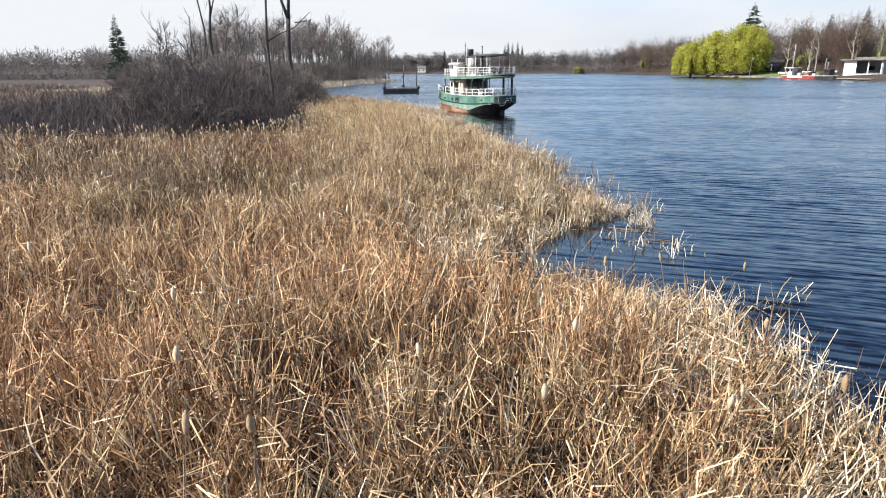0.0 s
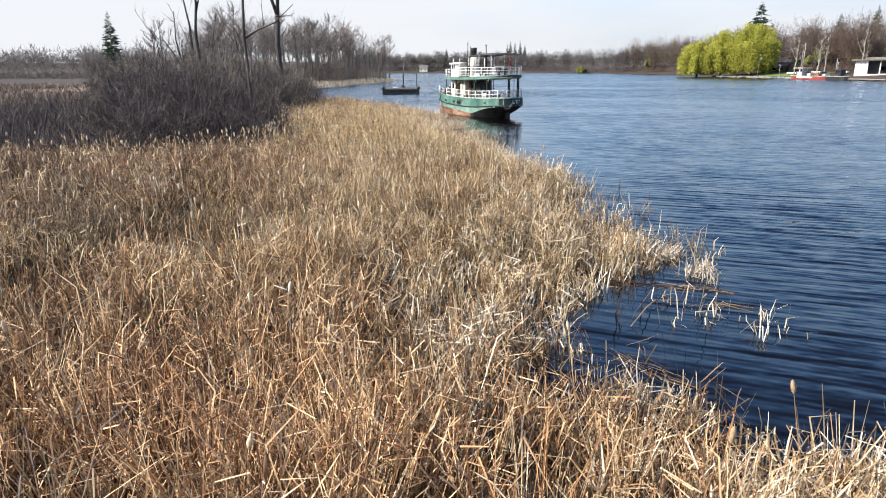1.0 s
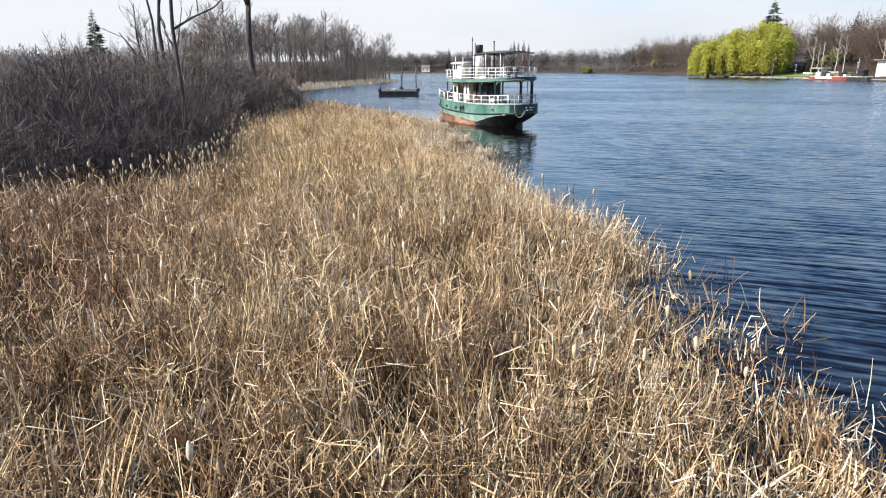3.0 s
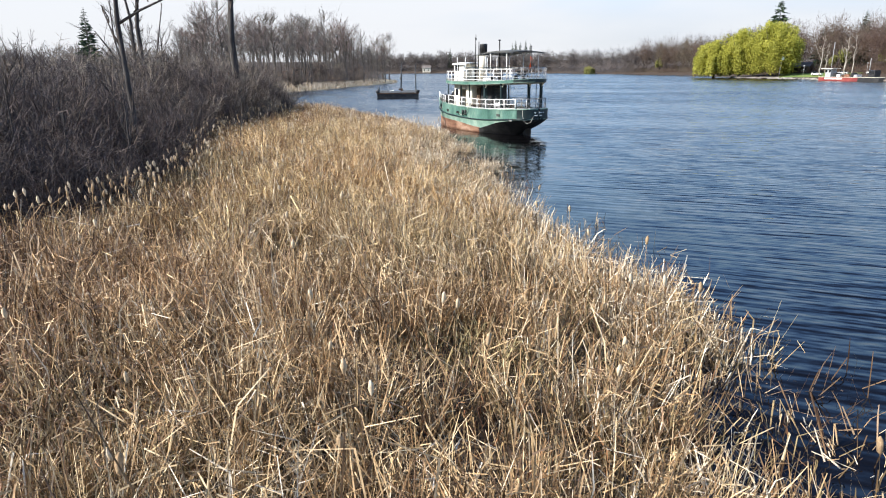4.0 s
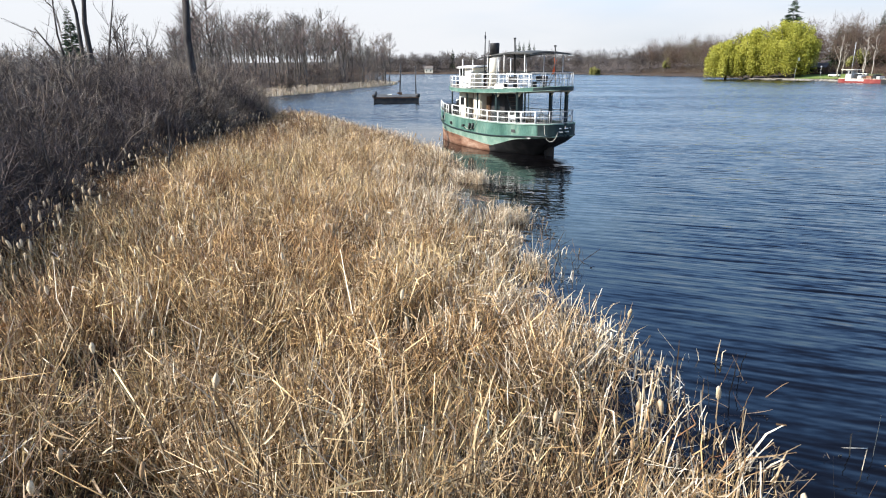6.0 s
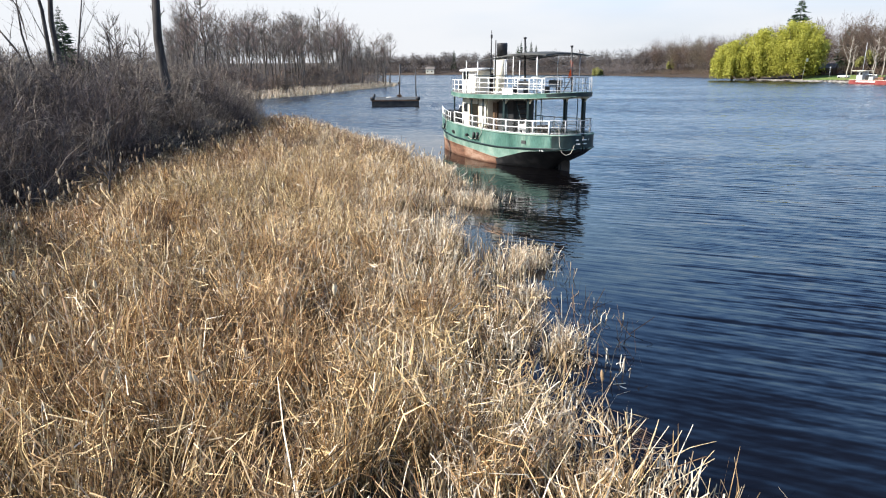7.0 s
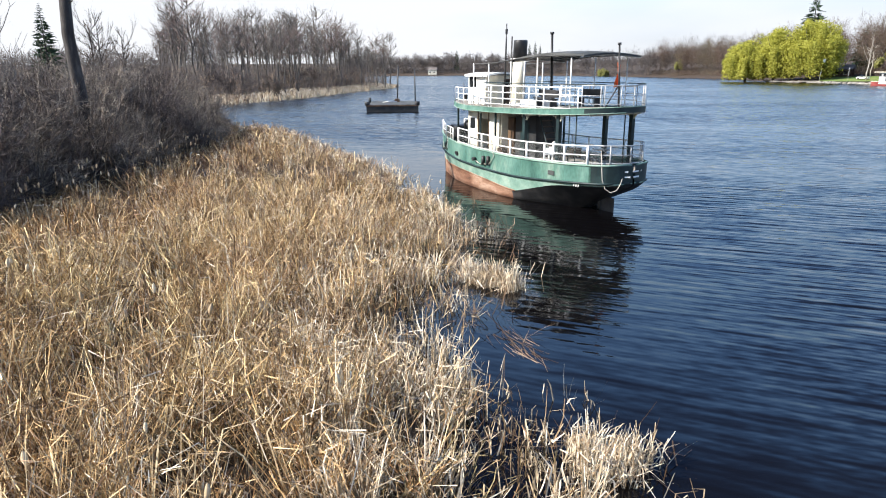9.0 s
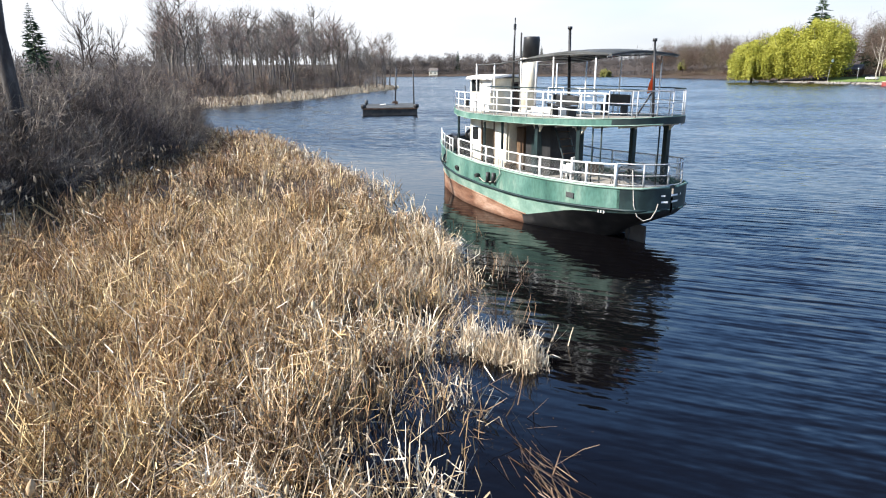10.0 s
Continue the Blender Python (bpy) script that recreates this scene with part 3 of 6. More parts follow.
def hull_rows(low, high, n=26):
    """Rows of hull points on both sides, between two levels of the section (0 keel, 1 waterline, 2 knuckle, 3 rub rail, 4 deck)."""
    rows = []
    for x in np.concatenate([np.linspace(7.68, -7.0, n * 2), np.linspace(-7.12, -8.3, 14)]):
        x = float(x)
        yd, zs, zr, yk, zk, y0, zkeel = (at_station(x, c) for c in range(1, 8))
        pts = [(0.02, zkeel), (y0, max(0.0, zkeel + 0.05)), (yk, zk), (yd * 0.985, zr), (yd, zs)][low:high + 1]
        fine = []
        for (ya, za), (yb, zb) in zip(pts, pts[1:]):
            fine += [(ya + (yb - ya) * k / 3, za + (zb - za) * k / 3) for k in range(3)]
        fine.append(pts[-1])
        rows.append([(x, y, z) for y, z in fine])
    return rows


def both_sides(rows):
    bm = grid_skin(rows)
    twin = grid_skin([[(x, -y, z) for x, y, z in row] for row in rows])
    me = bpy.data.meshes.new("twin")
    twin.to_mesh(me)
    twin.free()
    bm.from_mesh(me)
    bpy.data.meshes.remove(me)
    bmesh.ops.remove_doubles(bm, verts=bm.verts, dist=0.002)
    bmesh.ops.recalc_face_normals(bm, faces=bm.faces)
    return bm


part("hull_side", both_sides([r for r in hull_rows(3, 4) if r[0][0] > -7.35]), M_GREEN, boat, "faded sea-green hull planking")
# the stern's shade is put into a darker green than the hull sides
stern_board = part("stern_planking", both_sides([r for r in hull_rows(3, 4) if r[0][0] < -7.2]), M_DARKGREEN, boat, "dark green rounded stern, its shade put into the paint")
part("lower_strake", both_sides(hull_rows(2, 3)), M_PALEGREEN, boat, "chalky pale green strake")
part("hull_bottom", both_sides([r for r in hull_rows(0, 2) if r[0][0] > -2.3]), M_RUST, boat, "rust-stained red bottom")
# black here is the shade below the stern overhang, put into the colour
part("counter", both_sides([r for r in hull_rows(0, 2) if r[0][0] < -2.0]), M_BLACK, boat, "counter under the stern, its deep shade put in as black")


for z, y, w, x, turn in ((2.03, 0.42, 0.16, -8.26, -28), (2.03, -0.08, 0.36, -8.325, 4), (1.80, 0.40, 0.34, -8.265, -28), (1.80, -0.12, 0.36, -8.325, 6), (2.03, -0.52, 0.3, -8.23, 34)):
    part("lettering_bar", box((0.012, w, 0.06), (x, y, z), 0, turn), M_WHITE, stern_board, "illegible white lettering")
part("stern_post", box((0.16, 0.14, 1.6), (-6.35, 0, -0.3), 0.02), M_BLACK, boat)
part("rudder", box((0.75, 0.08, 1.5), (-6.85, 0, -0.1), 0.02), M_BLACK, boat)
for side in (1, -1):
    line = [(x, side * (at_station(x, 1) * 0.985 + 0.03), at_station(x, 3)) for x in np.linspace(7.6, -8.29, 44)]
    part("rub_rail", tube(line, 0.055), M_DARKGREEN, boat, "dark rub rail")
    line = [(x, side * at_station(x, 1), at_station(x, 2) + 0.02) for x in np.linspace(7.66, -8.29, 44)]
    part("gunwale", tube(line, 0.045), M_PALEGREEN, boat)
    line = [(x, side * (at_station(x, 4) + 0.015), at_station(x, 5)) for x in np.linspace(7.6, -2.4, 24)]
    part("boot_line", tube(line, 0.03), M_RUST, boat)
part("stem_post", tube([(7.62, 0, -0.5), (7.72, 0, 1.2), (7.74, 0, 2.95)], [0.07, 0.07, 0.06]), M_DARKGREEN, boat)
deck_line = [(x, at_station(x, 1) - 0.06) for x in np.linspace(7.4, -8.2, 30)]
part("main_deck", slab(deck_line + [(x, -y) for x, y in reversed(deck_line)], 1.92, 1.99), M_DECK, boat, "weathered grey deck boards")

# upper deck
UPPER = [(5.5, 0.25), (5.3, 0.75), (4.7, 1.2), (3.7, 1.62), (2.2, 1.9), (0, 1.98), (-3, 2.0), (-5.2, 1.96), (-6.4, 1.82), (-7.1, 1.58), (-7.5, 1.30), (-7.8, 0.90), (-7.98, 0.40)]


def upper_y(x):
    s = sorted(UPPER)
    return float(np.interp(x, [a for a, _ in s], [b for _, b in s]))


upper_line = [(x, upper_y(x)) for x in (5.5, 5.3, 5.0, 4.7, 4.2, 3.7, 3.0, 2.2, 0, -1.5, -3, -5.2, -6.0, -6.4, -6.8, -7.1, -7.3, -7.5, -7.65, -7.8, -7.9, -7.98)]


def sheer(x):
    """How far the upper deck rises towards bow and stern."""
    return (0.0125 if x > 1.5 else 0.0035) * (x - 1.5) ** 2


def deck_plate(line, z0, z1, inset=1.0):
    """A deck between two heights that follows the sheer."""
    across = np.linspace(-1, 1, 9)
    top = grid_skin([[(x, y * inset * t, z1 + sheer(x)) for t in across] for x, y in line])
    low = grid_skin([[(x, y * inset * t, z0 + sheer(x)) for t in across] for x, y in line])
    me = bpy.data.meshes.new("underside")
    low.to_mesh(me)
    low.free()
    top.from_mesh(me)
    bpy.data.meshes.remove(me)
    return top


part("upper_deck", deck_plate(upper_line, 4.20, 4.38), M_GREEN, boat, "green edged upper deck")
fascia = upper_line + [(x, -y) for x, y in reversed(upper_line)]
fore_part = upper_line[:-7]
for side in (1, -1):
    part("deck_fascia", grid_skin([[(x, side * y * 1.004, z + sheer(x)) for x, y in fore_part] for z in (4.19, 4.28, 4.36, 4.44)]), M_GREEN, boat, "green fascia board along the upper deck")
aft_part = upper_line[-8:] + [(x, -y) for x, y in reversed(upper_line[-8:])]
# aft boards split off darker: the shaded end is in their colour
part("stern_fascia", grid_skin([[(x, y * 1.004, z + sheer(x)) for x, y in aft_part] for z in (4.19, 4.28, 4.36, 4.44)]), M_DARKGREEN, boat, "dark green fascia board round the stern, its shade put into the colour")
part("fascia_cap", tube([(x, y * 1.006, 4.445 + sheer(x)) for x, y in fascia], 0.02, 5), M_PALEGREEN, boat)
part("upper_deck_cover", deck_plate(upper_line, 4.385, 4.42, 0.97), M_DECK, boat, "weathered grey deck cover")
part("deck_moulding", tube([(x, y * 1.010, 4.20 + sheer(x)) for x, y in upper_line], 0.02, 5), M_PALEGREEN, boat)
for x in np.arange(-7.0, 4.5, 1.0):
    x = float(x)
    part("deck_beam", box((0.09, upper_y(x) * 1.9, 0.1), (x, 0, 4.15 + sheer(x)), 0.01), M_CREAM, boat)

# cabin below the upper deck
def cabin_wall(size, at):
    return box(size, at, 0.015)


for side in (1, -1):
    part("cabin_wall", cabin_wall((1.05, 0.07, 2.2), (2.55, side * 1.22, 3.1)), M_CREAM, boat, "cream cabin side")
    part("cabin_wall", cabin_wall((0.95, 0.07, 2.2), (0.55, side * 1.22, 3.1)), M_CREAM, boat, "cream cabin side")
    part("cabin_wall", cabin_wall((1.02, 0.06, 0.45), (1.54, side * 1.22, 3.97)), M_CREAM, boat)
    part("door_post", box((0.08, 0.11, 2.2), (2.05, side * 1.23, 3.1), 0.01), M_WOODDARK, boat)
    part("door_post", box((0.08, 0.11, 2.2), (1.03, side * 1.23, 3.1), 0.01), M_WOODDARK, boat)
    part("cabin_window", box((0.5, 0.02, 0.6), (2.6, side * 1.262, 3.45), 0), M_GLASS, boat, "dark glass pane")
    part("window_frame", box((0.6, 0.012, 0.7), (2.6, side * 1.258, 3.45), 0), M_WHITE, boat)
part("cabin_front", cabin_wall((0.07, 2.44, 2.2), (3.1, 0, 3.1)), M_CREAM, boat)
part("cabin_back", cabin_wall((0.07, 2.3, 2.2), (0.05, 0, 3.1)), M_CREAM, boat)
for y in (-0.55, 0.55):
    part("front_window", box((0.02, 0.7, 0.6), (3.145, y, 3.5), 0), M_GLASS, boat, "dark glass pane")
casing = part("engine_casing", box((1.7, 1.7, 2.15), (-1.55, -0.1, 3.06), 0.03), M_BLACK, boat, "black engine casing under the upper deck")
part("casing_door", box((0.7, 0.03, 1.6), (-1.5, 0.768, 2.85), 0.01), M_DARKGREEN, casing)
part("casing_panel", box((0.5, 1.2, 1.9), (-0.35, 0.2, 2.95), 0.02), M_WOODDARK, boat, "brown wooden boiler room panel")

# ladder to the upper deck
for y in (0.1, 0.75):
    part("ladder_rail", tube([(-2.55, y, 4.3), (-3.65, y, 2.0)], 0.04, 5), M_DARKGREEN, boat)
for k in range(8):
    f = (k + 0.5) / 8
    part("ladder_tread", box((0.2, 0.62, 0.03), (-2.55 - 1.1 * f, 0.42, 4.3 - 2.3 * f), 0.006), M_WOODDARK, boat)

# posts under the upper deck
for side, xs in ((1, (4.2, 1.2, -0.2, -2.7, -5.2)), (-1, (4.2, 1.2, -1.7, -4.7, -6.45))):
    for x in xs:
        y = side * min(1.68, upper_y(x) - 0.18)
        wide = 0.2 if x < -2 else 0.09
        post = part("deck_post", box((wide, wide, 2.24 + sheer(x)), (x, y, 3.1 + sheer(x) / 2), 0.015), M_DARKGREEN, boat, "dark green deck post")
        if x < -2:
            for s in (1, -1):
                bm = bmesh.new()
                vs = [bm.verts.new((x + s * a, y + b, z)) for b in (-0.04, 0.04) for a, z in ((wide / 2, 4.2 + sheer(x)), (wide / 2 + 0.26, 4.2 + sheer(x)), (wide / 2, 3.88 + sheer(x)))]
                bm.faces.new(vs[:3])
                bm.faces.new(vs[3:][::-1])
                for i in range(3):
                    bm.faces.new((vs[i], vs[(i + 1) % 3], vs[3 + (i + 1) % 3], vs[3 + i]))
                bmesh.ops.recalc_face_normals(bm, faces=bm.faces)
                part("bracket", bm, M_CREAM, post, "worn brown bracket")
for x, y in ((-5.75, 1.55), (-6.15, 1.5), (-6.8, -0.8)):
    part("thin_post", tube([(x, y, 2.0), (x, y, 4.2 + sheer(x))], 0.03), M_DARKGREEN, boat)


# rails
def rail(path, heights, spacing, r_post, r_bar, material, foot, net=False, post_name="rail_post"):
    """Posts along a path of (x, y, z) and bars between them."""
    pts = [Vector(p) for p in path]
    top = max(heights)
    run = 0.0
    marks = [pts[0]]
    for a, b in zip(pts, pts[1:]):
        seg, pos = (b - a).length, 0.0
        while run + seg - pos >= spacing:
            pos += spacing - run
            run = 0.0
            marks.append(a.lerp(b, pos / seg))
        run += seg - pos
    if (marks[-1] - pts[-1]).length > spacing * 0.4:
        marks.append(pts[-1])
    for p in marks:
        part(post_name, tube([p + Vector((0, 0, foot)), p + Vector((0, 0, top))], r_post, 6), material, boat, "white rail post" if material is M_WHITE else "")
    for h in heights:
        part("rail_bar", tube([p + Vector((0, 0, h)) for p in pts], r_bar * (1.25 if h == top else 1.0), 5), material, boat)
    if net:
        vs, fs = [], []
        dense = []
        for a, b in zip(pts, pts[1:]):
            k = max(1, int((b - a).length / 0.075))
            dense += [a.lerp(b, i / k) for i in range(k)]
        dense.append(pts[-1])
        lo, hi = foot + 0.06, top - 0.05
        steps = max(3, int((hi - lo) / 0.075))
        n = len(dense)
        strands = []
        for i in range(n):
            for s in (1, -1):
                j, k = i, 0
                while 0 <= j + s < n and k < steps:
                    strands.append((dense[j] + Vector((0, 0, lo + (hi - lo) * k / steps)), dense[j + s] + Vector((0, 0, lo + (hi - lo) * (k + 1) / steps))))
                    j, k = j + s, k + 1
                    break
            for k in range(1, steps):
                for s in (1, -1):
                    if 0 <= i + s < n and (i + k) % 2 == 0:
                        strands.append((dense[i] + Vector((0, 0, lo + (hi - lo) * k / steps)), dense[i + s] + Vector((0, 0, lo + (hi - lo) * (k + 1) / steps))))
        for a, b in strands:
            d = (b - a).normalized()
            up = Vector((0, 0, 1)).cross(d).cross(d).normalized() * 0.003
            at = len(vs)
            vs += [a - up, a + up, b + up, b - up]
            fs.append((at, at + 1, at + 2, at + 3))
        part("rail_netting", mesh_of("rail_netting", vs, fs, M_NET), M_NET, boat, "pale diamond netting")


for side in (1, -1):
    bow = [(x, side * (at_station(x, 1) - 0.03), at_station(x, 2)) for x in (6.7, 6.2, 5.7, 5.1, 4.5, 3.9)]
    rail(bow, (0.36, 0.72), 0.85, 0.035, 0.022, M_WHITE, 0.0, net=True)
    waist = [(x, side * (at_station(x, 1) - 0.03), at_station(x, 2)) for x in (3.1, 2, 1, 0, -1.2, -2.4, -3.8, -5.2, -6.3, -7.1)]
    rail(waist, (0.10, 0.46, 0.86), 1.28, 0.05, 0.026, M_WHITE, 0.0, net=True)
    up = [(x, side * (upper_y(x) - 0.09), 4.42) for x in (4.8, 4.2, 3.4, 2.2, 1.2)]
    rail(up, (0.3, 0.62, 0.95), 1.0, 0.028, 0.02, M_WHITE, 0.0)
    up = [(x, side * (upper_y(x) - 0.09), 4.42) for x in (1.0, 0, -1, -2, -3, -4, -5, -6, -6.6)]
    rail(up, (0.22, 0.5, 0.8, 1.12), 1.06, 0.032, 0.024, M_WHITE, 0.0)
    up = [(x, side * (upper_y(x) - 0.09), 4.42) for x in (-6.6, -7.1, -7.5)]
    rail(up, (0.45, 0.8, 1.22), 0.85, 0.022, 0.014, M_STEEL, 0.0)
    part("grab_rail", tube([(x, side * (upper_y(x) - 0.12), 5.68) for x in (0.8, -2, -4, -6, -7.1, -7.5)], 0.025), M_DARKGREEN, boat)
around = [(-7.5, 1.21), (-7.72, 0.85), (-7.88, 0.38), (-7.88, -0.38), (-7.72, -0.85), (-7.5, -1.21)]
rail([(x, y, 4.42) for x, y in around], (0.45, 0.8, 1.22), 0.72, 0.022, 0.014, M_STEEL, 0.0)
around = [(-7.1, 1.58), (-7.66, 1.24), (-8.0, 0.82), (-8.2, 0.38), (-8.2, -0.38), (-8.0, -0.82), (-7.66, -1.24), (-7.1, -1.58)]
rail([(x, y, 2.28) for x, y in around], (0.10, 0.46, 0.86), 0.95, 0.032, 0.02, M_STEEL, 0.0, net=True)

# pilothouse
house = part("pilothouse", box((1.75, 2.1, 0.95), (2.55, 0, 4.9), 0.03), M_CREAM, boat, "cream pilothouse with a low curved roof")
for x in (1.72, 2.55, 3.38):
    for y in (1.0, -1.0):
        part("window_post", box((0.1, 0.1, 0.65), (x, y, 5.68), 0.01), M_WHITE, house)
for y in (-0.35, 0.35):
    part("window_post", box((0.1, 0.1, 0.65), (3.38, y, 5.68), 0.01), M_WHITE, house)
# port side only: sunlight is put in as a whiter colour than the walls
part("side_panel", box((1.6, 0.03, 0.86), (2.55, 1.066, 4.9), 0.01), M_WHITE, house, "side panel with the sunlight put into its white")
part("sliding_shutter", box((0.73, 0.03, 0.6), (2.13, 1.0, 5.68), 0.005), M_WHITE, house, "white closed shutter")
part("window_pane", box((0.73, 0.02, 0.6), (2.96, 1.0, 5.68), 0), M_GLASS, house)
for x in (2.13, 2.96):
    part("window_pane", box((0.73, 0.02, 0.6), (x, -1.0, 5.68), 0), M_GLASS, house)
for y in (-0.68, 0, 0.68):
    part("window_pane", box((0.02, 0.58, 0.6), (3.38, y, 5.68), 0), M_GLASS, house)
part("back_panel", box((0.03, 1.9, 0.64), (1.72, 0, 5.68), 0.005), M_CREAM, house)
back_door = part("back_door", box((0.03, 0.62, 1.35), (1.655, -0.45, 5.15), 0.01), M_WOODDARK, house, "brown wooden door")
part("door_window", box((0.012, 0.4, 0.4), (1.638, -0.45, 5.55), 0), M_GLASS, back_door)


def curved_roof(x0, x1, half, z, rise, thick, nx=6, ny=10, droop=0.0, climb=0.0):
    """A plate cambered across, and a little along."""
    rows_t, rows_b = [], []
    for i in range(nx + 1):
        x = x0 + (x1 - x0) * i / nx
        f = 2 * i / nx - 1
        row = []
        for j in range(ny + 1):
            g = 2 * j / ny - 1
            w = half * (1 - 0.10 * max(0, abs(f) - 0.6) ** 2 * 6)
            row.append((x, w * g, z + rise * (1 - g * g) + droop * (1 - f * f) + climb * i / nx))
        rows_t.append(row)
        rows_b.append([(a, b, c - thick) for a, b, c in row])
    bm = bmesh.new()
    t = [[bm.verts.new(p) for p in r] for r in rows_t]
    b = [[bm.verts.new(p) for p in r] for r in rows_b]
    for i in range(nx):
        for j in range(ny):
            bm.faces.new((t[i][j], t[i + 1][j], t[i + 1][j + 1], t[i][j + 1])).smooth = True
            bm.faces.new((b[i][j], b[i][j + 1], b[i + 1][j + 1], b[i + 1][j])).smooth = True
    for i in range(nx):
        bm.faces.new((t[i][0], b[i][0], b[i + 1][0], t[i + 1][0]))
        bm.faces.new((t[i][ny], t[i + 1][ny], b[i + 1][ny], b[i][ny]))
    for j in range(ny):
        bm.faces.new((t[0][j], t[0][j + 1], b[0][j + 1], b[0][j]))
        bm.faces.new((t[nx][j], b[nx][j], b[nx][j + 1], t[nx][j + 1]))
    bmesh.ops.recalc_face_normals(bm, faces=bm.faces)
    return bm


part("pilothouse_roof", curved_roof(1.42, 3.68, 1.26, 6.06, 0.12, 0.1), M_WHITE, house, "white cambered roof")

# canopy with its frame
canopy = part("canopy", curved_roof(-1.3, -6.6, 1.85, 6.72, 0.12, 0.06, 12, 12, 0.20, 0.16), M_CANVAS, boat, "dark weathered canvas sun canopy")
for x in np.linspace(-1.4, -6.5, 12):
    x = float(x)
    f = (-1.3 - x) / 5.3
    part("canopy_rib", tube([(x, 1.78 * g, 6.625 + 0.16 * f + 0.20 * (1 - (2 * f - 1) ** 2) + 0.12 * (1 - g * g)) for g in (-1, -0.5, 0, 0.5, 1)], 0.022, 5), M_STEEL, canopy)
for side in (1, -1):
    part("canopy_edge", tube([(1.95, side * 1.7, 6.62), (1.0, side * 1.8, 6.61), (-0.3, side * 1.82, 6.64), (-2, side * 1.84, 6.80), (-3.6, side * 1.84, 6.90), (-5.2, side * 1.84, 6.91), (-6.55, side * 1.8, 6.86)], 0.028, 6), M_CANVAS, canopy)
    for x in (1.85, 0.35, -1.6, -3.65, -5.85):
        part("canopy_post", tube([(x, side * (upper_y(x) - 0.2), 4.42), (x, side * (upper_y(x) - 0.2), 6.66 if x > -1 else 6.84)], 0.03, 6), M_WHITE, boat, "white canopy post")
part("canopy_ridge", tube([(-0.3, 0, 6.70), (-2, 0, 6.87), (-3.6, 0, 6.97), (-5.2, 0, 6.98), (-6.55, 0, 6.93)], 0.03, 5), M_STEEL, canopy)

# funnel, masts, flag
funnel = part("funnel", tube([(0.22, 0, 4.42), (0.08, 0, 6.9)], 0.34, 20), M_CREAM, boat, "tall cream funnel")
part("funnel_cap", tube([(0.08, 0, 6.9), (0.03, 0, 7.7), (0.03, 0, 7.78)], [0.36, 0.36, 0.34], 20), M_BLACK, funnel, "black painted funnel top")
part("funnel_collar", tube([(0.22, 0, 4.43), (0.22, 0, 4.62)], 0.42, 20), M_WHITE, funnel)
part("steam_pipe", tube([(-0.42, 0.1, 4.42), (-0.5, 0.1, 6.7)], 0.05, 8), M_STEEL, funnel)
part("foremast", tube([(1.25, 0.1, 4.42), (1.18, 0.1, 7.6), (1.15, 0.1, 8.65)], [0.06, 0.045, 0.025]), M_BLACK, boat)
part("mast_fitting", box((0.1, 0.1, 0.25), (1.16, 0.1, 8.25), 0.02), M_BLACK, boat)
part("signal_pole", tube([(0.95, -0.05, 4.42), (0.86, -0.05, 8.0)], [0.06, 0.04]), M_BLACK, boat)
part("mainmast", tube([(-2.6, 0, 4.42), (-2.46, 0, 8.0)], [0.075, 0.06]), M_BLACK, boat)
part("mast_cap", tube([(-2.46, 0, 7.95), (-2.46, 0, 8.06)], 0.1, 10), M_BLACK, boat)
part("ensign_staff", tube([(-7.2, 0.05, 4.42), (-7.0, 0.05, 7.35)], [0.05, 0.04]), M_BLACK, boat)
part("staff_cap", tube([(-7.0, 0.05, 7.3), (-7.0, 0.05, 7.4)], 0.08, 8), M_BLACK, boat)
part("staff_brace", tube([(-6.2, 0.05, 4.42), (-7.08, 0.05, 5.6)], 0.03), M_BLACK, boat)
part("searchlight", tube([(5.0, 0.2, 4.42), (5.0, 0.2, 4.85), (5.0, 0.2, 4.9)], [0.08, 0.08, 0.14], 10), M_BLACK, boat)
part("jack_staff", tube([(5.3, 0.1, 4.4), (5.4, 0.1, 5.6)], 0.025), M_BLACK, boat)



def hanging_flag():
    rows = []
    for i in range(9):
        f = i / 8
        rows.append([(-7.03 - 0.06 * f + 0.30 * g * (0.55 + 0.35 * f) * math.cos(1.2), 0.05 + 0.18 * g * math.sin(5 * g + 3 * f), 6.62 - 0.95 * f - 0.15 * g) for g in np.linspace(0, 1, 8)])
    return grid_skin(rows)


part("ensign", hanging_flag(), M_FLAG, boat, "faded red flag hanging limp")

# fittings along the hull
for x, z in ((-0.2, 1.75), (0.25, 1.72)):
    part("fender", tube([(x, at_station(x, 1) + 0.06, z + 0.2), (x, at_station(x, 1) + 0.08, z - 0.25)], 0.09, 8), M_BLACK, boat, "black rubber fender")
part("hull_vent", box((0.42, 0.05, 0.2), (-5.1, at_station(-5.1, 1) - 0.01, 1.72), 0.01), M_CANVAS, boat, "grey vent plate")
for x in np.arange(-6.75, -6.4, 0.12):
    part("draught_mark", box((0.05, 0.02, 0.16), (float(x), at_station(float(x), 1) * 0.985 + 0.02, 1.36), 0), M_WHITE, boat)
part("anchor_hawse", tube([(3.2, at_station(3.2, 1) - 0.02, 1.75), (3.2, at_station(3.2, 1) + 0.06, 1.72)], 0.14, 10), M_BLACK, boat)
part("anchor", tube([(5.0, 1.58, 2.2), (5.02, 1.66, 1.95), (4.85, 1.64, 1.82), (5.2, 1.64, 1.82)], 0.05, 6), M_BLACK, boat)
part("bitts", tube([(1.1, at_station(1.1, 1) + 0.02, 1.68), (1.1, at_station(1.1, 1) + 0.2, 1.66)], 0.1, 8), M_BLACK, boat)
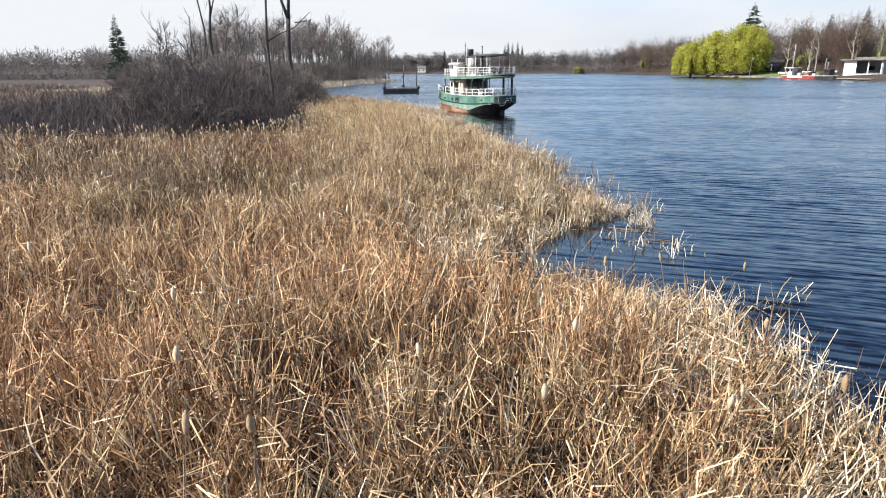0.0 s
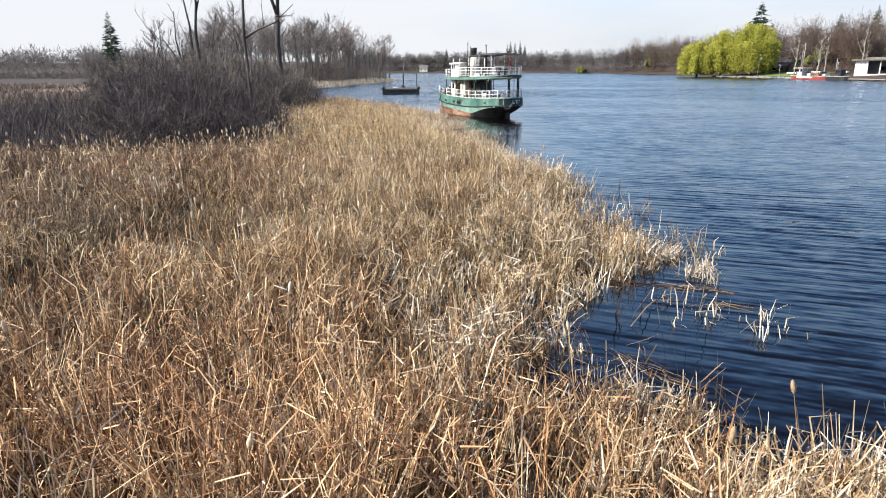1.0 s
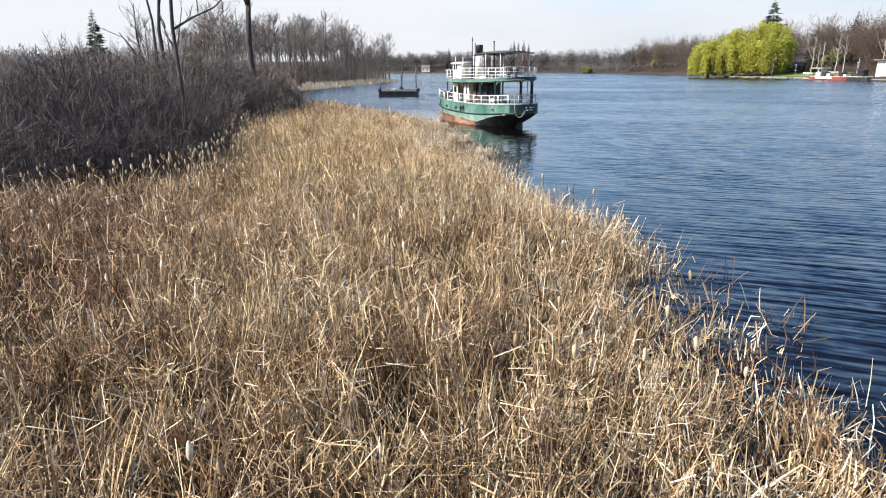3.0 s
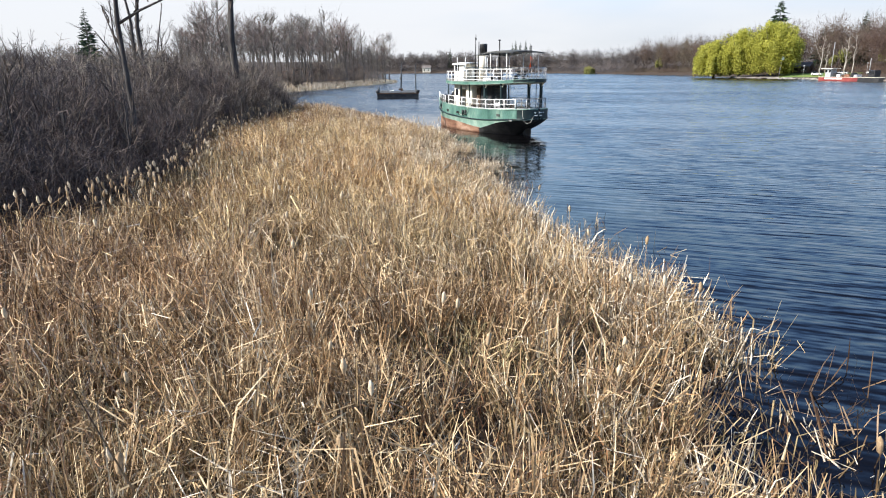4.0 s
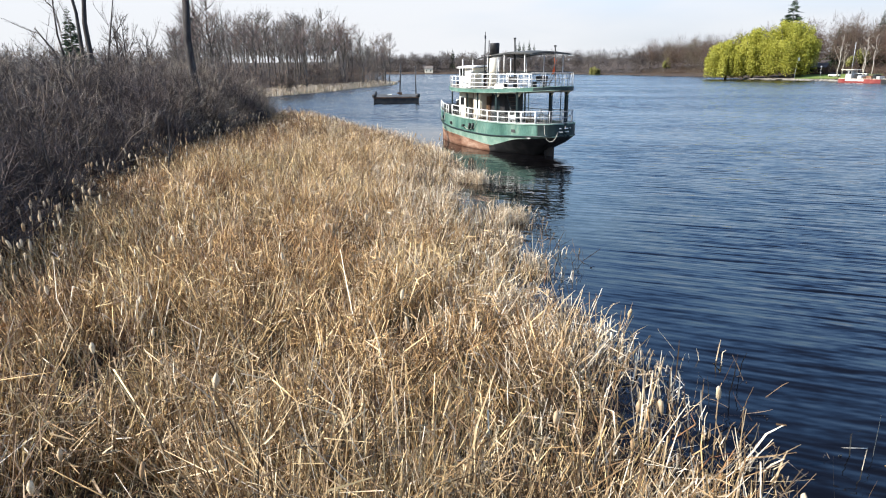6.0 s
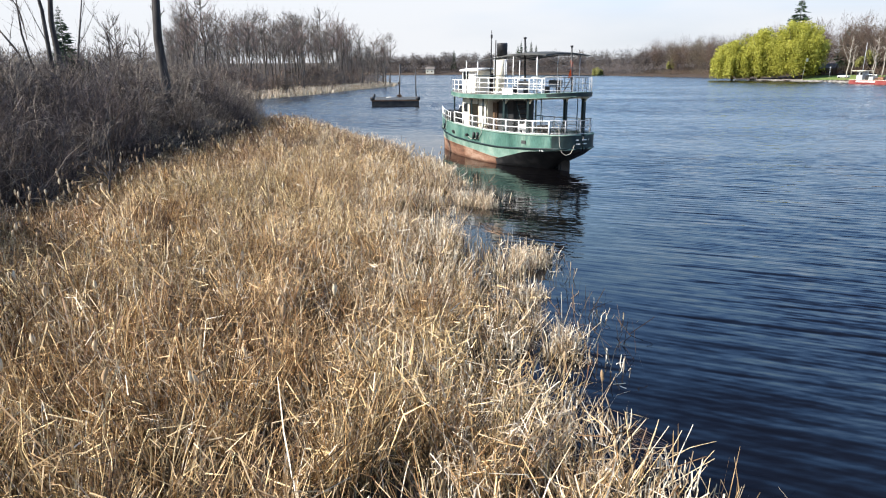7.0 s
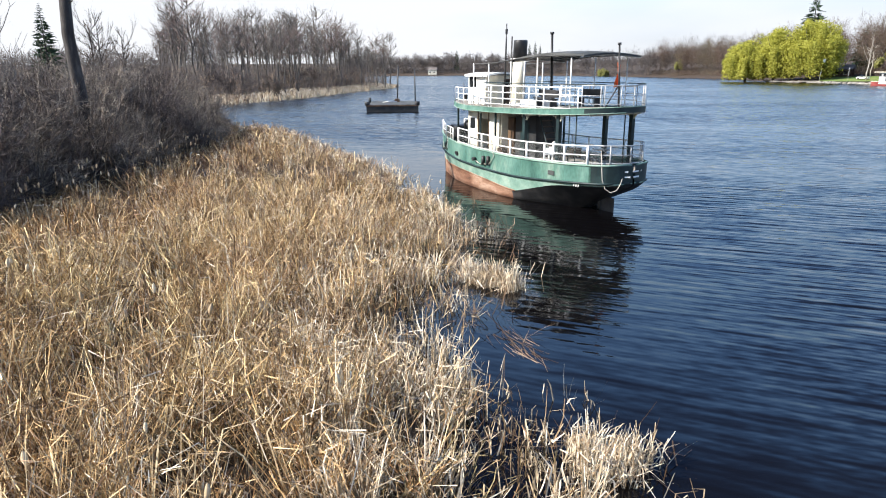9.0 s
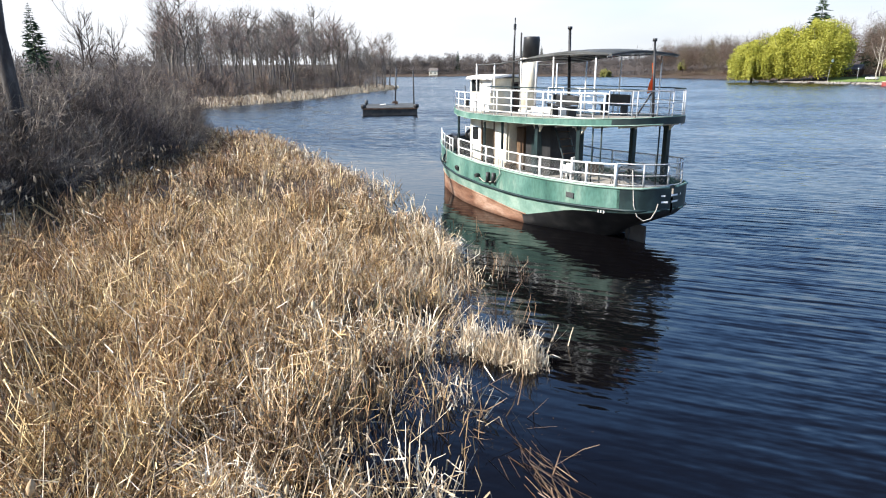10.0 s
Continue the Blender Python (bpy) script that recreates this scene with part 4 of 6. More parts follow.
part("stern_rope", tube([(-7.6, 1.32, 2.95), (-7.72, 1.36, 2.3), (-7.78, 1.34, 1.7), (-7.86, 1.22, 1.3), (-7.98, 1.02, 1.14), (-8.12, 0.8, 1.22), (-8.2, 0.66, 1.5), (-8.22, 0.6, 1.75)], 0.022, 5), M_ROPE, boat, "pale rope loop")
part("side_rope", tube([(-0.4, 2.1, 2.9), (-0.7, 2.13, 2.0), (-0.3, 2.13, 1.55), (0.6, 2.12, 1.45), (1.1, 2.1, 1.62)], 0.02, 5), M_ROPE, boat)
part("bow_rope", tube([(5.9, 1.25, 2.1), (5.2, 1.6, 1.75), (4.6, 1.75, 1.9), (4.5, 1.75, 2.9)], 0.02, 5), M_ROPE, boat)
part("windlass", tube([(5.2, -0.55, 2.35), (5.2, 0.55, 2.35)], [0.28, 0.28], 12), M_BLACK, boat, "black anchor windlass on the foredeck")
for y in (-0.62, 0.62):
    part("windlass_frame", box((0.5, 0.08, 0.7), (5.2, y, 2.3), 0.02), M_BLACK, boat)
part("tarpaulin", box((1.1, 1.5, 0.75), (5.6, 0.1, 2.75), 0.22), M_BLACK, boat, "black tarpaulin over foredeck gear")
part("coil", tube([(5.9 + 0.3 * math.cos(a), 0.75 + 0.3 * math.sin(a), 2.75 + 0.02 * a) for a in np.linspace(0, 18, 60)], 0.04, 5), M_BLACK, boat)
part("vent_cowl", tube([(3.9, 0.6, 2.0), (3.9, 0.6, 3.0), (4.0, 0.6, 3.2), (4.2, 0.6, 3.25)], [0.14, 0.14, 0.18, 0.26], 10), M_BLACK, boat)
for x, y, w, h in ((4.4, -0.5, 0.5, 0.6), (-3.2, -1.1, 0.6, 0.5), (-0.6, 1.5, 0.45, 0.4)):
    part("deck_box", box((w, w * 0.8, h), (x, y, 1.99 + h / 2), 0.02), M_WOODDARK, boat)
part("skylight", box((1.3, 0.9, 0.35), (-1.3, 0, 4.6), 0.03), M_WHITE, boat)
for x, y in ((-0.9, -0.9), (-4.2, -1.0), (-3.3, 0.9)):
    bench = part("deck_bench", box((1.3, 0.4, 0.05), (x, y, 4.86 + sheer(x)), 0.01), M_BLACK, boat, "dark slatted deck bench")
    part("bench_back", box((1.3, 0.05, 0.35), (x, y - 0.2, 5.1 + sheer(x)), 0.01), M_BLACK, bench)
    for s in (-0.55, 0.55):
        part("bench_leg", box((0.05, 0.38, 0.4), (x + s, y, 4.63 + sheer(x)), 0.01), M_BLACK, bench)


def at_boat(x, y, z, turn=0):
    return BOAT @ pose(x, y, z, 0, 0, turn)


def wire_chair(m):
    c = thing("garden_chair", m, "dark wire garden chair on the aft deck", "chair", "chairs on the aft deck")
    part("seat", tube([(0, 0, 0.44), (0, 0, 0.47)], 0.22, 14), M_BLACK, c)
    part("backrest", tube([(0.2 * math.cos(a), 0.2 * math.sin(a), 0.47 + 0.42 * max(0.0, math.cos((a - math.pi) * 0.75))) for a in np.linspace(math.pi * 0.45, math.pi * 1.55, 11)], 0.015, 5), M_BLACK, c)
    for a in np.arange(4) * math.pi / 2 + 0.78:
        part("leg", tube([(0.17 * math.cos(a), 0.17 * math.sin(a), 0.45), (0.22 * math.cos(a), 0.22 * math.sin(a), 0)], 0.014, 5), M_BLACK, c)
    return c


first_chair = wire_chair(at_boat(-6.2, 0.7, 1.99, 30))
copy_thing(first_chair, at_boat(-5.3, -0.4, 1.99, 170))
table = thing("round_table", at_boat(-6.0, -0.3, 1.99), "small dark round table on the aft deck", "table")
part("tabletop", tube([(0, 0, 0.70), (0, 0, 0.73)], 0.4, 18), M_BLACK, table)
part("pedestal", tube([(0, 0, 0), (0, 0, 0.03), (0, 0, 0.05), (0, 0, 0.7)], [0.24, 0.24, 0.03, 0.03], 10), M_BLACK, table)
armchair = thing("armchair", at_boat(-3.9, 1.0, 1.99, 20), "white plastic armchair on the side deck", "chair")
part("seat", box((0.55, 0.55, 0.12), (0, 0, 0.42), 0.04), M_WHITE, armchair)
part("backrest", box((0.1, 0.55, 0.6), (-0.26, 0, 0.72), 0.04), M_WHITE, armchair)
for s in (-0.26, 0.26):
    part("armrest", box((0.5, 0.07, 0.25), (0, s, 0.58), 0.03), M_WHITE, armchair)
for a in (-0.22, 0.22):
    for s in (-0.22, 0.22):
        part("leg", box((0.06, 0.06, 0.4), (a, s, 0.2), 0.01), M_WHITE, armchair)

# ---- the work barge ----
barge = thing("work_barge", pose(-12.4, 158.2, 0, 0, 0, 7), "low black steel work barge with two spud poles", "barge")
part("barge_hull", box((8.1, 12.5, 1.5), (0, 0, 0.3), 0.06), M_BLACK, barge, "rusty black barge hull")
part("barge_deck", box((7.7, 12.1, 0.06), (0, 0, 1.085), 0.01), M_CANVAS, barge, "dark wet planked deck")
part("fender_strip", box((8.2, 0.14, 0.2), (0, -6.3, 0.95), 0.04), M_WOODDARK, barge)
for x in (-3.9, 3.9):
    part("corner_bollard", tube([(x, -6.0, 1.0), (x, -6.0, 1.55), (x, -6.0, 1.6)], [0.38, 0.42, 0.3], 12), M_BLACK, barge, "black tyre wrapped corner post")
for x, y in ((-3.7, 1.0), (-3.7, 4.5)):
    part("bollard", tube([(x, y, 1.1), (x, y, 1.75)], 0.2, 10), M_BLACK, barge)
part("spud_pole", tube([(3.6, -5.6, 0.2), (3.55, -5.6, 6.4)], 0.10, 8), M_BLACK, barge, "tall dark spud pole")
pole = part("spud_pole", tube([(0.9, 3.5, 0.2), (1.2, 3.5, 7.0)], 0.12, 8), M_BLACK, barge, "tall dark spud pole")
part("pole_winch", box((0.9, 0.7, 0.55), (0.9, 3.2, 1.35), 0.06), M_WOODDARK, barge)
part("pole_flag", box((0.5, 0.05, 0.4), (0.95, 3.5, 3.6), 0.01), M_WOODDARK, pole)
part("deck_hose", tube([(-1.5, 1, 1.16), (-0.6, 0.5, 1.3), (0.3, 1.2, 1.2), (0.8, 2.6, 1.2)], 0.06, 5), M_WHITE, barge)


# ---- reeds ----
def blades(rng, x, y, z, tall, width, lean, broken, bow=0.18, swirl=0.0):
    """Upright and broken blades: three cross lines each. lean: sideways tilt in radians; broken: how many are snapped; swirl: how far wind-laid patches lie over."""
    k = len(x)
    base = np.stack([x, y, z], 1)
    az = rng.uniform(0, 2 * np.pi, k)
    tilt = np.abs(rng.normal(0, 1, k)) * lean
    d1 = np.stack([np.sin(tilt) * np.cos(az), np.sin(tilt) * np.sin(az), np.cos(tilt)], 1)
    if swirl:
        laid = np.clip(smooth_field(x, y, 1.3, 61) * 1.5 - 0.55, 0, 1) ** 1.5 * swirl
        turn = smooth_field(x, y, 3.1, 62) * 9.0
        d1[:, 0] += laid * np.cos(turn)
        d1[:, 1] += laid * np.sin(turn)
        d1 /= np.linalg.norm(d1, axis=1)[:, None]
    snap = rng.random(k) < broken
    cut = np.where(snap, rng.uniform(0.38, 0.82, k), rng.uniform(0.55, 0.8, k))
    az2 = np.where(snap, rng.uniform(0, 2 * np.pi, k), az + rng.normal(0, 0.5, k))
    tilt2 = np.where(snap, rng.uniform(0.7, 2.7, k), tilt + np.abs(rng.normal(0, bow, k)))
    d2 = np.stack([np.sin(tilt2) * np.cos(az2), np.sin(tilt2) * np.sin(az2), np.cos(tilt2)], 1)
    bend = base + d1 * (tall * cut)[:, None]
    tip = bend + d2 * (tall * (1 - cut) * np.where(snap, 0.9, 1.0))[:, None]
    tip[:, 2] = np.maximum(tip[:, 2], z + 0.02)
    turn = rng.uniform(0, np.pi, k)
    side = np.stack([np.cos(turn), np.sin(turn), rng.normal(0, 0.15, k)], 1)
    rows = []
    for p, s in ((base, 0.9), (bend, 1.0), (tip, 0.5)):
        w = side * (width * s)[:, None]
        rows += [p - w, p + w]
    v = np.stack(rows, 1).reshape(-1, 3)
    i = np.arange(k)[:, None] * 6
    return v, np.concatenate([i + np.array([[a, a + 1, a + 3, a + 2]]) for a in (0, 2)])


BRUSH_X = [(-62, 16), (-46, 34), (-36, 38), (-25, 40.5), (-17, 40.8), (-12.7, 41.8), (-11.6, 44), (-11.3, 48), (-12.0, 53), (-14.8, 59), (-17.0, 72), (-18.2, 84), (-19.2, 92), (-20, 104), (-25, 114), (-30, 126)]


def brush_x(y):
    """Where the thicket begins, going left, at a given y."""
    return np.interp(y, [b for _, b in BRUSH_X], [a for a, _ in BRUSH_X])


rr = np.random.default_rng(11)


def scatter(count, x0, x1, y0, y1):
    return rr.uniform(x0, x1, count), rr.uniform(y0, y1, count)


def bed(tufts, per, x0, x1, y0, y1, tall, width, edge_keep, aside=False):
    """Reeds in tufts over the marsh: returns inner and bleached blades."""
    cx, cy = scatter(tufts, x0, x1, y0, y1)
    d = shore_distance(cx, cy, MARSH)
    gap = smooth_field(cx, cy, 0.6, 21) * 0.6 + smooth_field(cx, cy, 1.6, 22) * 0.55 + smooth_field(cx, cy, 6, 23) * 0.25
    keep = (d > 0.03) & (cx > brush_x(cy) - 1.0) & ((cx > -0.72 * (cy - 2) - 2.5) ^ aside)
    keep &= gap > 0.585 + 0.32 * np.exp(-np.maximum(d, 0) / 1.7) * edge_keep * np.where(cy < 28, 0.15, 0.85)
    for px, py, r in POOLS + HOLLOWS:
        keep &= ((cx - px) ** 2 + ((cy - py) * 0.8) ** 2) > (r * (0.8 + 0.5 * smooth_field(cx, cy, 0.4, 24))) ** 2
    near = np.clip(1.3 - np.abs(cx) / 22, 0.35, 1.0)
    keep &= rr.random(tufts) < near
    cx, cy, d, near = cx[keep], cy[keep], d[keep], near[keep]
    n = len(cx)
    far = np.clip((d - 6) / 12, 0, 1)
    tuft_h = tall * (0.58 + 0.34 * np.clip(d / 5, 0, 1) - 0.12 * far) * (0.36 + 0.44 * rr.random(n) + 0.42 * smooth_field(cx, cy, 0.9, 25) + 0.42 * smooth_field(cx, cy, 3.2, 27))
    tuft_h *= 0.62 + 0.38 * np.clip((cx - brush_x(cy)) / 4, 0, 1)
    for px, py, r in HOLLOWS:
        tuft_h *= 1 - 0.6 * np.exp(-((cx - px) ** 2 + ((cy - py + 1.2 * r) * 0.7) ** 2) / (1.3 * r) ** 2)
    warm = np.clip((-3.0 - cx) / 8, 0, 0.9) * np.interp(cy, [22, 28, 36, 44], [1.0, 0.75, 0.7, 0.35]) + np.interp(cy, [8, 16, 24, 33, 38, 45, 72, 82], [0.70, 0.6, 0.1, 0.05, 0.12, 0.04, 0.1, 0.28]) * np.clip(d / 5, 0, 1)
    brown = rr.random(n) < warm * (0.3 + 1.3 * smooth_field(cx, cy, 2.4, 28))
    gold = rr.random(n) < np.interp(cy, [38, 50, 74, 84], [0.0, 0.8, 0.75, 0.4]) * np.clip(0.2 + d / 4, 0, 1)
    laid = np.clip(smooth_field(cx, cy, 1.3, 61) * 1.5 - 0.6, 0, 1) ** 1.5 * 0.6
    turn = smooth_field(cx, cy, 3.1, 62) * 9.0 + rr.normal(0, 0.8, n)
    lean = np.stack([laid * np.cos(turn), laid * np.sin(turn)], 1) + rr.normal(0, 1, (n, 2)) * (0.24 + 0.12 * np.clip((cy - 40) / 8, 0, 1))[:, None]
    tuft_pale = rr.random(n) < (np.clip(1.0 - d / 5.5, 0.04, 0.92) + 0.18 * np.clip((cy - 48) / 8, 0, 1)) * (0.45 + 0.85 * smooth_field(cx, cy, 5, 26)) * np.interp(cy, [18, 28, 42, 50], [0.75, 0.6, 0.6, 0.85])
    i = np.repeat(np.arange(n), per)
    i = i[rr.random(len(i)) < 0.35 + 0.65 * np.clip(d[i] / 2.5, 0, 1)]
    k = len(i)
    off = rr.normal(0, 0.11, (k, 2)) * rr.uniform(0.5, 1.6, (k, 1))
    x, y = cx[i] + off[:, 0], cy[i] + off[:, 1]
    z = np.maximum(ground_height(x, y), -0.3) - 0.03
    h = tuft_h[i] * (0.25 + 0.9 * rr.random(k))
    w = width * rr.uniform(0.55, 1.35, k) / near[i] ** 0.7 * (1 + 0.4 * np.exp(-d[i] / 2.0))
    way = np.stack([lean[i, 0] + off[:, 0] * 0.9 + rr.normal(0, 0.19, k), lean[i, 1] + off[:, 1] * 0.9 + rr.normal(0, 0.19, k), np.ones(k)], 1)
    way /= np.linalg.norm(way, axis=1)[:, None]
    pale = tuft_pale[i] ^ (rr.random(k) < 0.08)
    sort = rr.random(k)
    out = []
    shade, yellow = brown[i], gold[i]
    foot = np.stack([x, y, z], 1)
    for pick in (~pale & ~shade & ~yellow, pale & ~shade, shade & (pale | ~yellow), ~pale & yellow):
        # whole stalks, snapped stalks, and loose bits caught near the tops
        a = pick & (sort < 0.30)
        straight = strips(foot[a], foot[a] + way[a] * h[a][:, None], w[a][:, None], w[a][:, None] * 0.4, rr)
        b = pick & (sort >= 0.30) & (sort < 0.74)
        m = int(b.sum())
        knee = foot[b] + way[b] * (h[b] * rr.uniform(0.4, 0.95, m))[:, None]
        az, tilt = rr.uniform(0, 2 * np.pi, m), rr.uniform(0.6, 2.6, m)
        hang = np.stack([np.sin(tilt) * np.cos(az), np.sin(tilt) * np.sin(az), np.cos(tilt)], 1)
        tip = knee + hang * (h[b] * rr.uniform(0.12, 0.45, m))[:, None]
        tip[:, 2] = np.maximum(tip[:, 2], z[b] + 0.02)
        snapped = ribbons(foot[b], knee, tip, w[b] * 0.9, w[b], w[b] * 0.45, rr)
        c = pick & (sort >= 0.74)
        m = int(c.sum())
        at = foot[c] + way[c] * (h[c] * rr.uniform(0.45, 1.0, m))[:, None]
        az, tilt = rr.uniform(0, 2 * np.pi, m), rr.uniform(0.5, 2.0, m)
        lie = np.stack([np.sin(tilt) * np.cos(az), np.sin(tilt) * np.sin(az), np.cos(tilt)], 1) * rr.uniform(0.07, 0.24, m)[:, None]
        loose = strips(at - lie, at + lie, w[c][:, None], w[c][:, None] * 0.6, rr)
        out.append(merge([straight, snapped, loose]))
    return out


near_in, near_edge, near_brown, near_gold = bed(47000, 25, -30, 9, 7, 80, 1.6, 0.0084, 1.0)
far_in, far_edge, far_brown, far_gold = bed(9500, 18, -32, 0, 80, 130, 1.4, 0.013, 0.4)
side_in, side_edge, side_brown, side_gold = bed(22000, 9, -46, 9, -14, 48, 1.5, 0.016, 1.0, True)
tagged(new("reed_bed", quads_mesh("reed_bed", *merge([near_in, far_in, side_in, side_edge]), M_REED)), "dense bed of dry golden-brown reeds and cattail leaves", "reeds", kind="stuff")
tagged(new("reed_fringe", quads_mesh("reed_fringe", *merge([near_edge, far_edge]), M_PALE)), "bleached broken reeds along the water's edge", "reeds", kind="stuff")

tagged(new("golden_reeds", quads_mesh("golden_reeds", *merge([near_gold, far_gold, side_gold]), M_GOLD)), "golden-yellow dry reeds of the upper bed", "reeds", kind="stuff")


def picked(v, q, mask):
    """The faces of a mesh that a mask picks, with their own corners."""
    used, at = np.unique(q[mask], return_inverse=True)
    return v[used], at.reshape(-1, 4)


v, q = merge([near_brown, far_brown, side_brown])
dull = v[q[:, 0], 1] + 3 * (smooth_field(v[q[:, 0], 0], v[q[:, 0], 1], 3, 84) - 0.5) > 24.5
tagged(new("brown_reeds", quads_mesh("brown_reeds", *picked(v, q, ~dull), M_BROWNREED)), "warm orange-brown dry reeds", "reeds", kind="stuff")
tagged(new("sedge", quads_mesh("sedge", *picked(v, q, dull), M_SEDGE)), "dull brown sedge and reeds beside the thicket", "reeds", kind="stuff")

# russet dead leaves crumpled low between the stalks
x, y = scatter(420000, -30, 8, 7, 84)
d = shore_distance(x, y, MARSH)
keep = (d > 0.3) & (x > brush_x(y) - 1.0) & (x > -0.72 * (y - 2) - 2.5)
keep &= rr.random(len(x)) < (0.25 + 0.9 * smooth_field(x, y, 1.1, 81)) * np.clip(d / 2.5, 0.25, 1) * np.interp(y, [7, 20, 40, 60, 84], [1.0, 1.0, 0.7, 0.6, 0.4]) * np.clip(1.25 - np.abs(x) / 24, 0.3, 1)
x, y, d = x[keep], y[keep], d[keep]
z = np.maximum(ground_height(x, y), -0.05) + rr.random(len(x)) * 0.25
tall = rr.uniform(0.25, 0.85, len(x)) * (0.65 + 0.6 * smooth_field(x, y, 2.2, 82))
litter = blades(rr, x, y, z, tall, rr.uniform(0.006, 0.013, len(x)), 0.5, 0.55, 0.5, 0.8)[0].reshape(-1, 6, 3)
red = rr.random(len(x)) < np.interp(y + 4 * (smooth_field(x, y, 5, 83) - 0.5), [7, 19, 27, 40, 84], [0.75, 0.65, 0.22, 0.12, 0.1]) + 0.3 * (x < -6)
for pick, mat, colour in ((red, M_RUSSET, "russet"), (~red, M_DUN, "dun brown")):
    v = litter[pick].reshape(-1, 3)
    at = np.arange(len(v) // 6)[:, None] * 6
    q = np.concatenate([at + np.array([[a, a + 1, a + 3, a + 2]]) for a in (0, 2)])
    tagged(new("dead_leaves", quads_mesh("dead_leaves", v, q, mat)), "crumpled " + colour + " dead leaves low in the reed bed", "reeds", kind="stuff")

# fallen stalks lying on the bed
x, y = scatter(10000, -13, 7, 7, 74)
d = shore_distance(x, y, MARSH)
keep = (d > -0.2) & (x > brush_x(y) - 1) & (smooth_field(x, y, 3, 31) > 0.3)
x, y, d = x[keep], y[keep], d[keep]
z = np.maximum(ground_height(x, y), 0) + rr.uniform(0.25, 0.95, len(x)) * np.clip(0.35 + d / 5, 0.35, 1.1)
tagged(new("fallen_reeds", quads_mesh("fallen_reeds", *blades(rr, x, y, z, rr.uniform(0.3, 1.0, len(x)), rr.uniform(0.005, 0.010, len(x)), 1.25, 0.35, 0.2), M_REED)),
       "brown fallen stalks tangled over the reed bed", "reeds", kind="stuff")

# stout bleached stalks, snapped and folded over
x, y = scatter(60000, -9, 7.5, 7, 78)
d = shore_distance(x, y, MARSH)
keep = (d > -0.05) & (x > brush_x(y) + 1) & (smooth_field(x, y, 0.5, 33) + 0.4 * smooth_field(x, y, 2.0, 34) > 0.62)
keep &= rr.random(len(x)) < 0.03 + 0.97 * np.exp(-np.maximum(d, 0) / 2.2)
for px, py, r in POOLS:
    keep &= (x - px) ** 2 + (y - py) ** 2 > (0.8 * r) ** 2
x, y, d = x[keep], y[keep], d[keep]
z = np.maximum(ground_height(x, y), -0.25) - 0.03
tall = rr.uniform(0.45, 1.25, len(x)) * (0.62 + 0.38 * np.clip(d / 4, 0, 1))
tagged(new("snapped_stalks", quads_mesh("snapped_stalks", *blades(rr, x, y, z, tall, rr.uniform(0.009, 0.017, len(x)), 0.22, 0.62, 0.1, 0.5), M_PALE)),
       "stout bleached stalks snapped and folded over", "reeds", kind="stuff")

# drowned stalks standing off the edge
clumps = []
for cx, cy, n, spread in ((6.1, 21.6, 40, 0.32), (5.6, 22.6, 22, 0.28), (7.0, 20.6, 34, 0.28), (7.4, 21.5, 14, 0.22), (7.9, 27.2, 40, 0.32), (8.6, 26.8, 16, 0.25), (5.2, 21.0, 12, 0.3),
                          (7.6, 16.4, 36, 0.45), (8.4, 16.9, 14, 0.3), (7.7, 33.5, 18, 0.3), (7.3, 29.3, 24, 0.35), (6.3, 44.5, 12, 0.3), (5.2, 48.2, 10, 0.3), (3.2, 56.2, 26, 0.35),
                          (2.9, 59.4, 18, 0.3), (1.9, 62.6, 22, 0.35), (1.5, 70.8, 14, 0.35), (-0.9, 79.5, 14, 0.3), (3.2, 53.2, 20, 0.3), (0.6, 75.5, 14, 0.3)):
    n = int(n * 0.6)
    px, py = rr.normal(cx, spread, n), rr.normal(cy, spread * 0.7, n)
    clumps.append(blades(rr, px, py, np.full(n, -0.15), rr.uniform(0.4, 1.0, n), rr.uniform(0.007, 0.014, n), 0.45, 0.65))
tagged(new("drowned_reeds", quads_mesh("drowned_reeds", *merge(clumps), M_PALE)), "sparse broken stalks standing in the shallow water", "reeds", kind="stuff")

# bleached tussocks that stick out into the river
for k, (cx, cy, n, spread) in enumerate(((-0.1, 70.0, 800, 0.5), (0.5, 69.8, 800, 0.45), (1.0, 69.5, 380, 0.34), (2.1, 60.4, 320, 0.32), (1.6, 60.8, 700, 0.45), (1.5, 57.3, 500, 0.4), (6.9, 26.6, 260, 0.45), (7.1, 24.4, 160, 0.4), (2.2, 53.8, 500, 0.45))):
    sub = rr.integers(0, 7, n)
    ox, oy = rr.normal(0, spread * 0.75, 7), rr.normal(0, spread * 0.55, 7)
    tall = rr.uniform(0.35, 1.0, 7)[sub]
    t = blades(rr, cx + ox[sub] + rr.normal(0, 0.15, n), cy + oy[sub] + rr.normal(0, 0.13, n), np.full(n, -0.12), tall * rr.uniform(0.5, 1.1, n), rr.uniform(0.006, 0.011, n), 0.38, 0.6, 0.3, 1.2)
    tagged(new("reed_tussock", quads_mesh("reed_tussock", *t, M_PALE)), "bleached reed tussock standing out in the water", "reeds", "tussocks off the reed edge")

# floating dead matter in the shallows
x, y = scatter(9000, -4, 9, 8, 82)
d = shore_distance(x, y, MARSH)
keep = (d > -1.5) & (d < 2.2) & (smooth_field(x, y, 1.6, 41) > 0.52)
x, y = x[keep], y[keep]
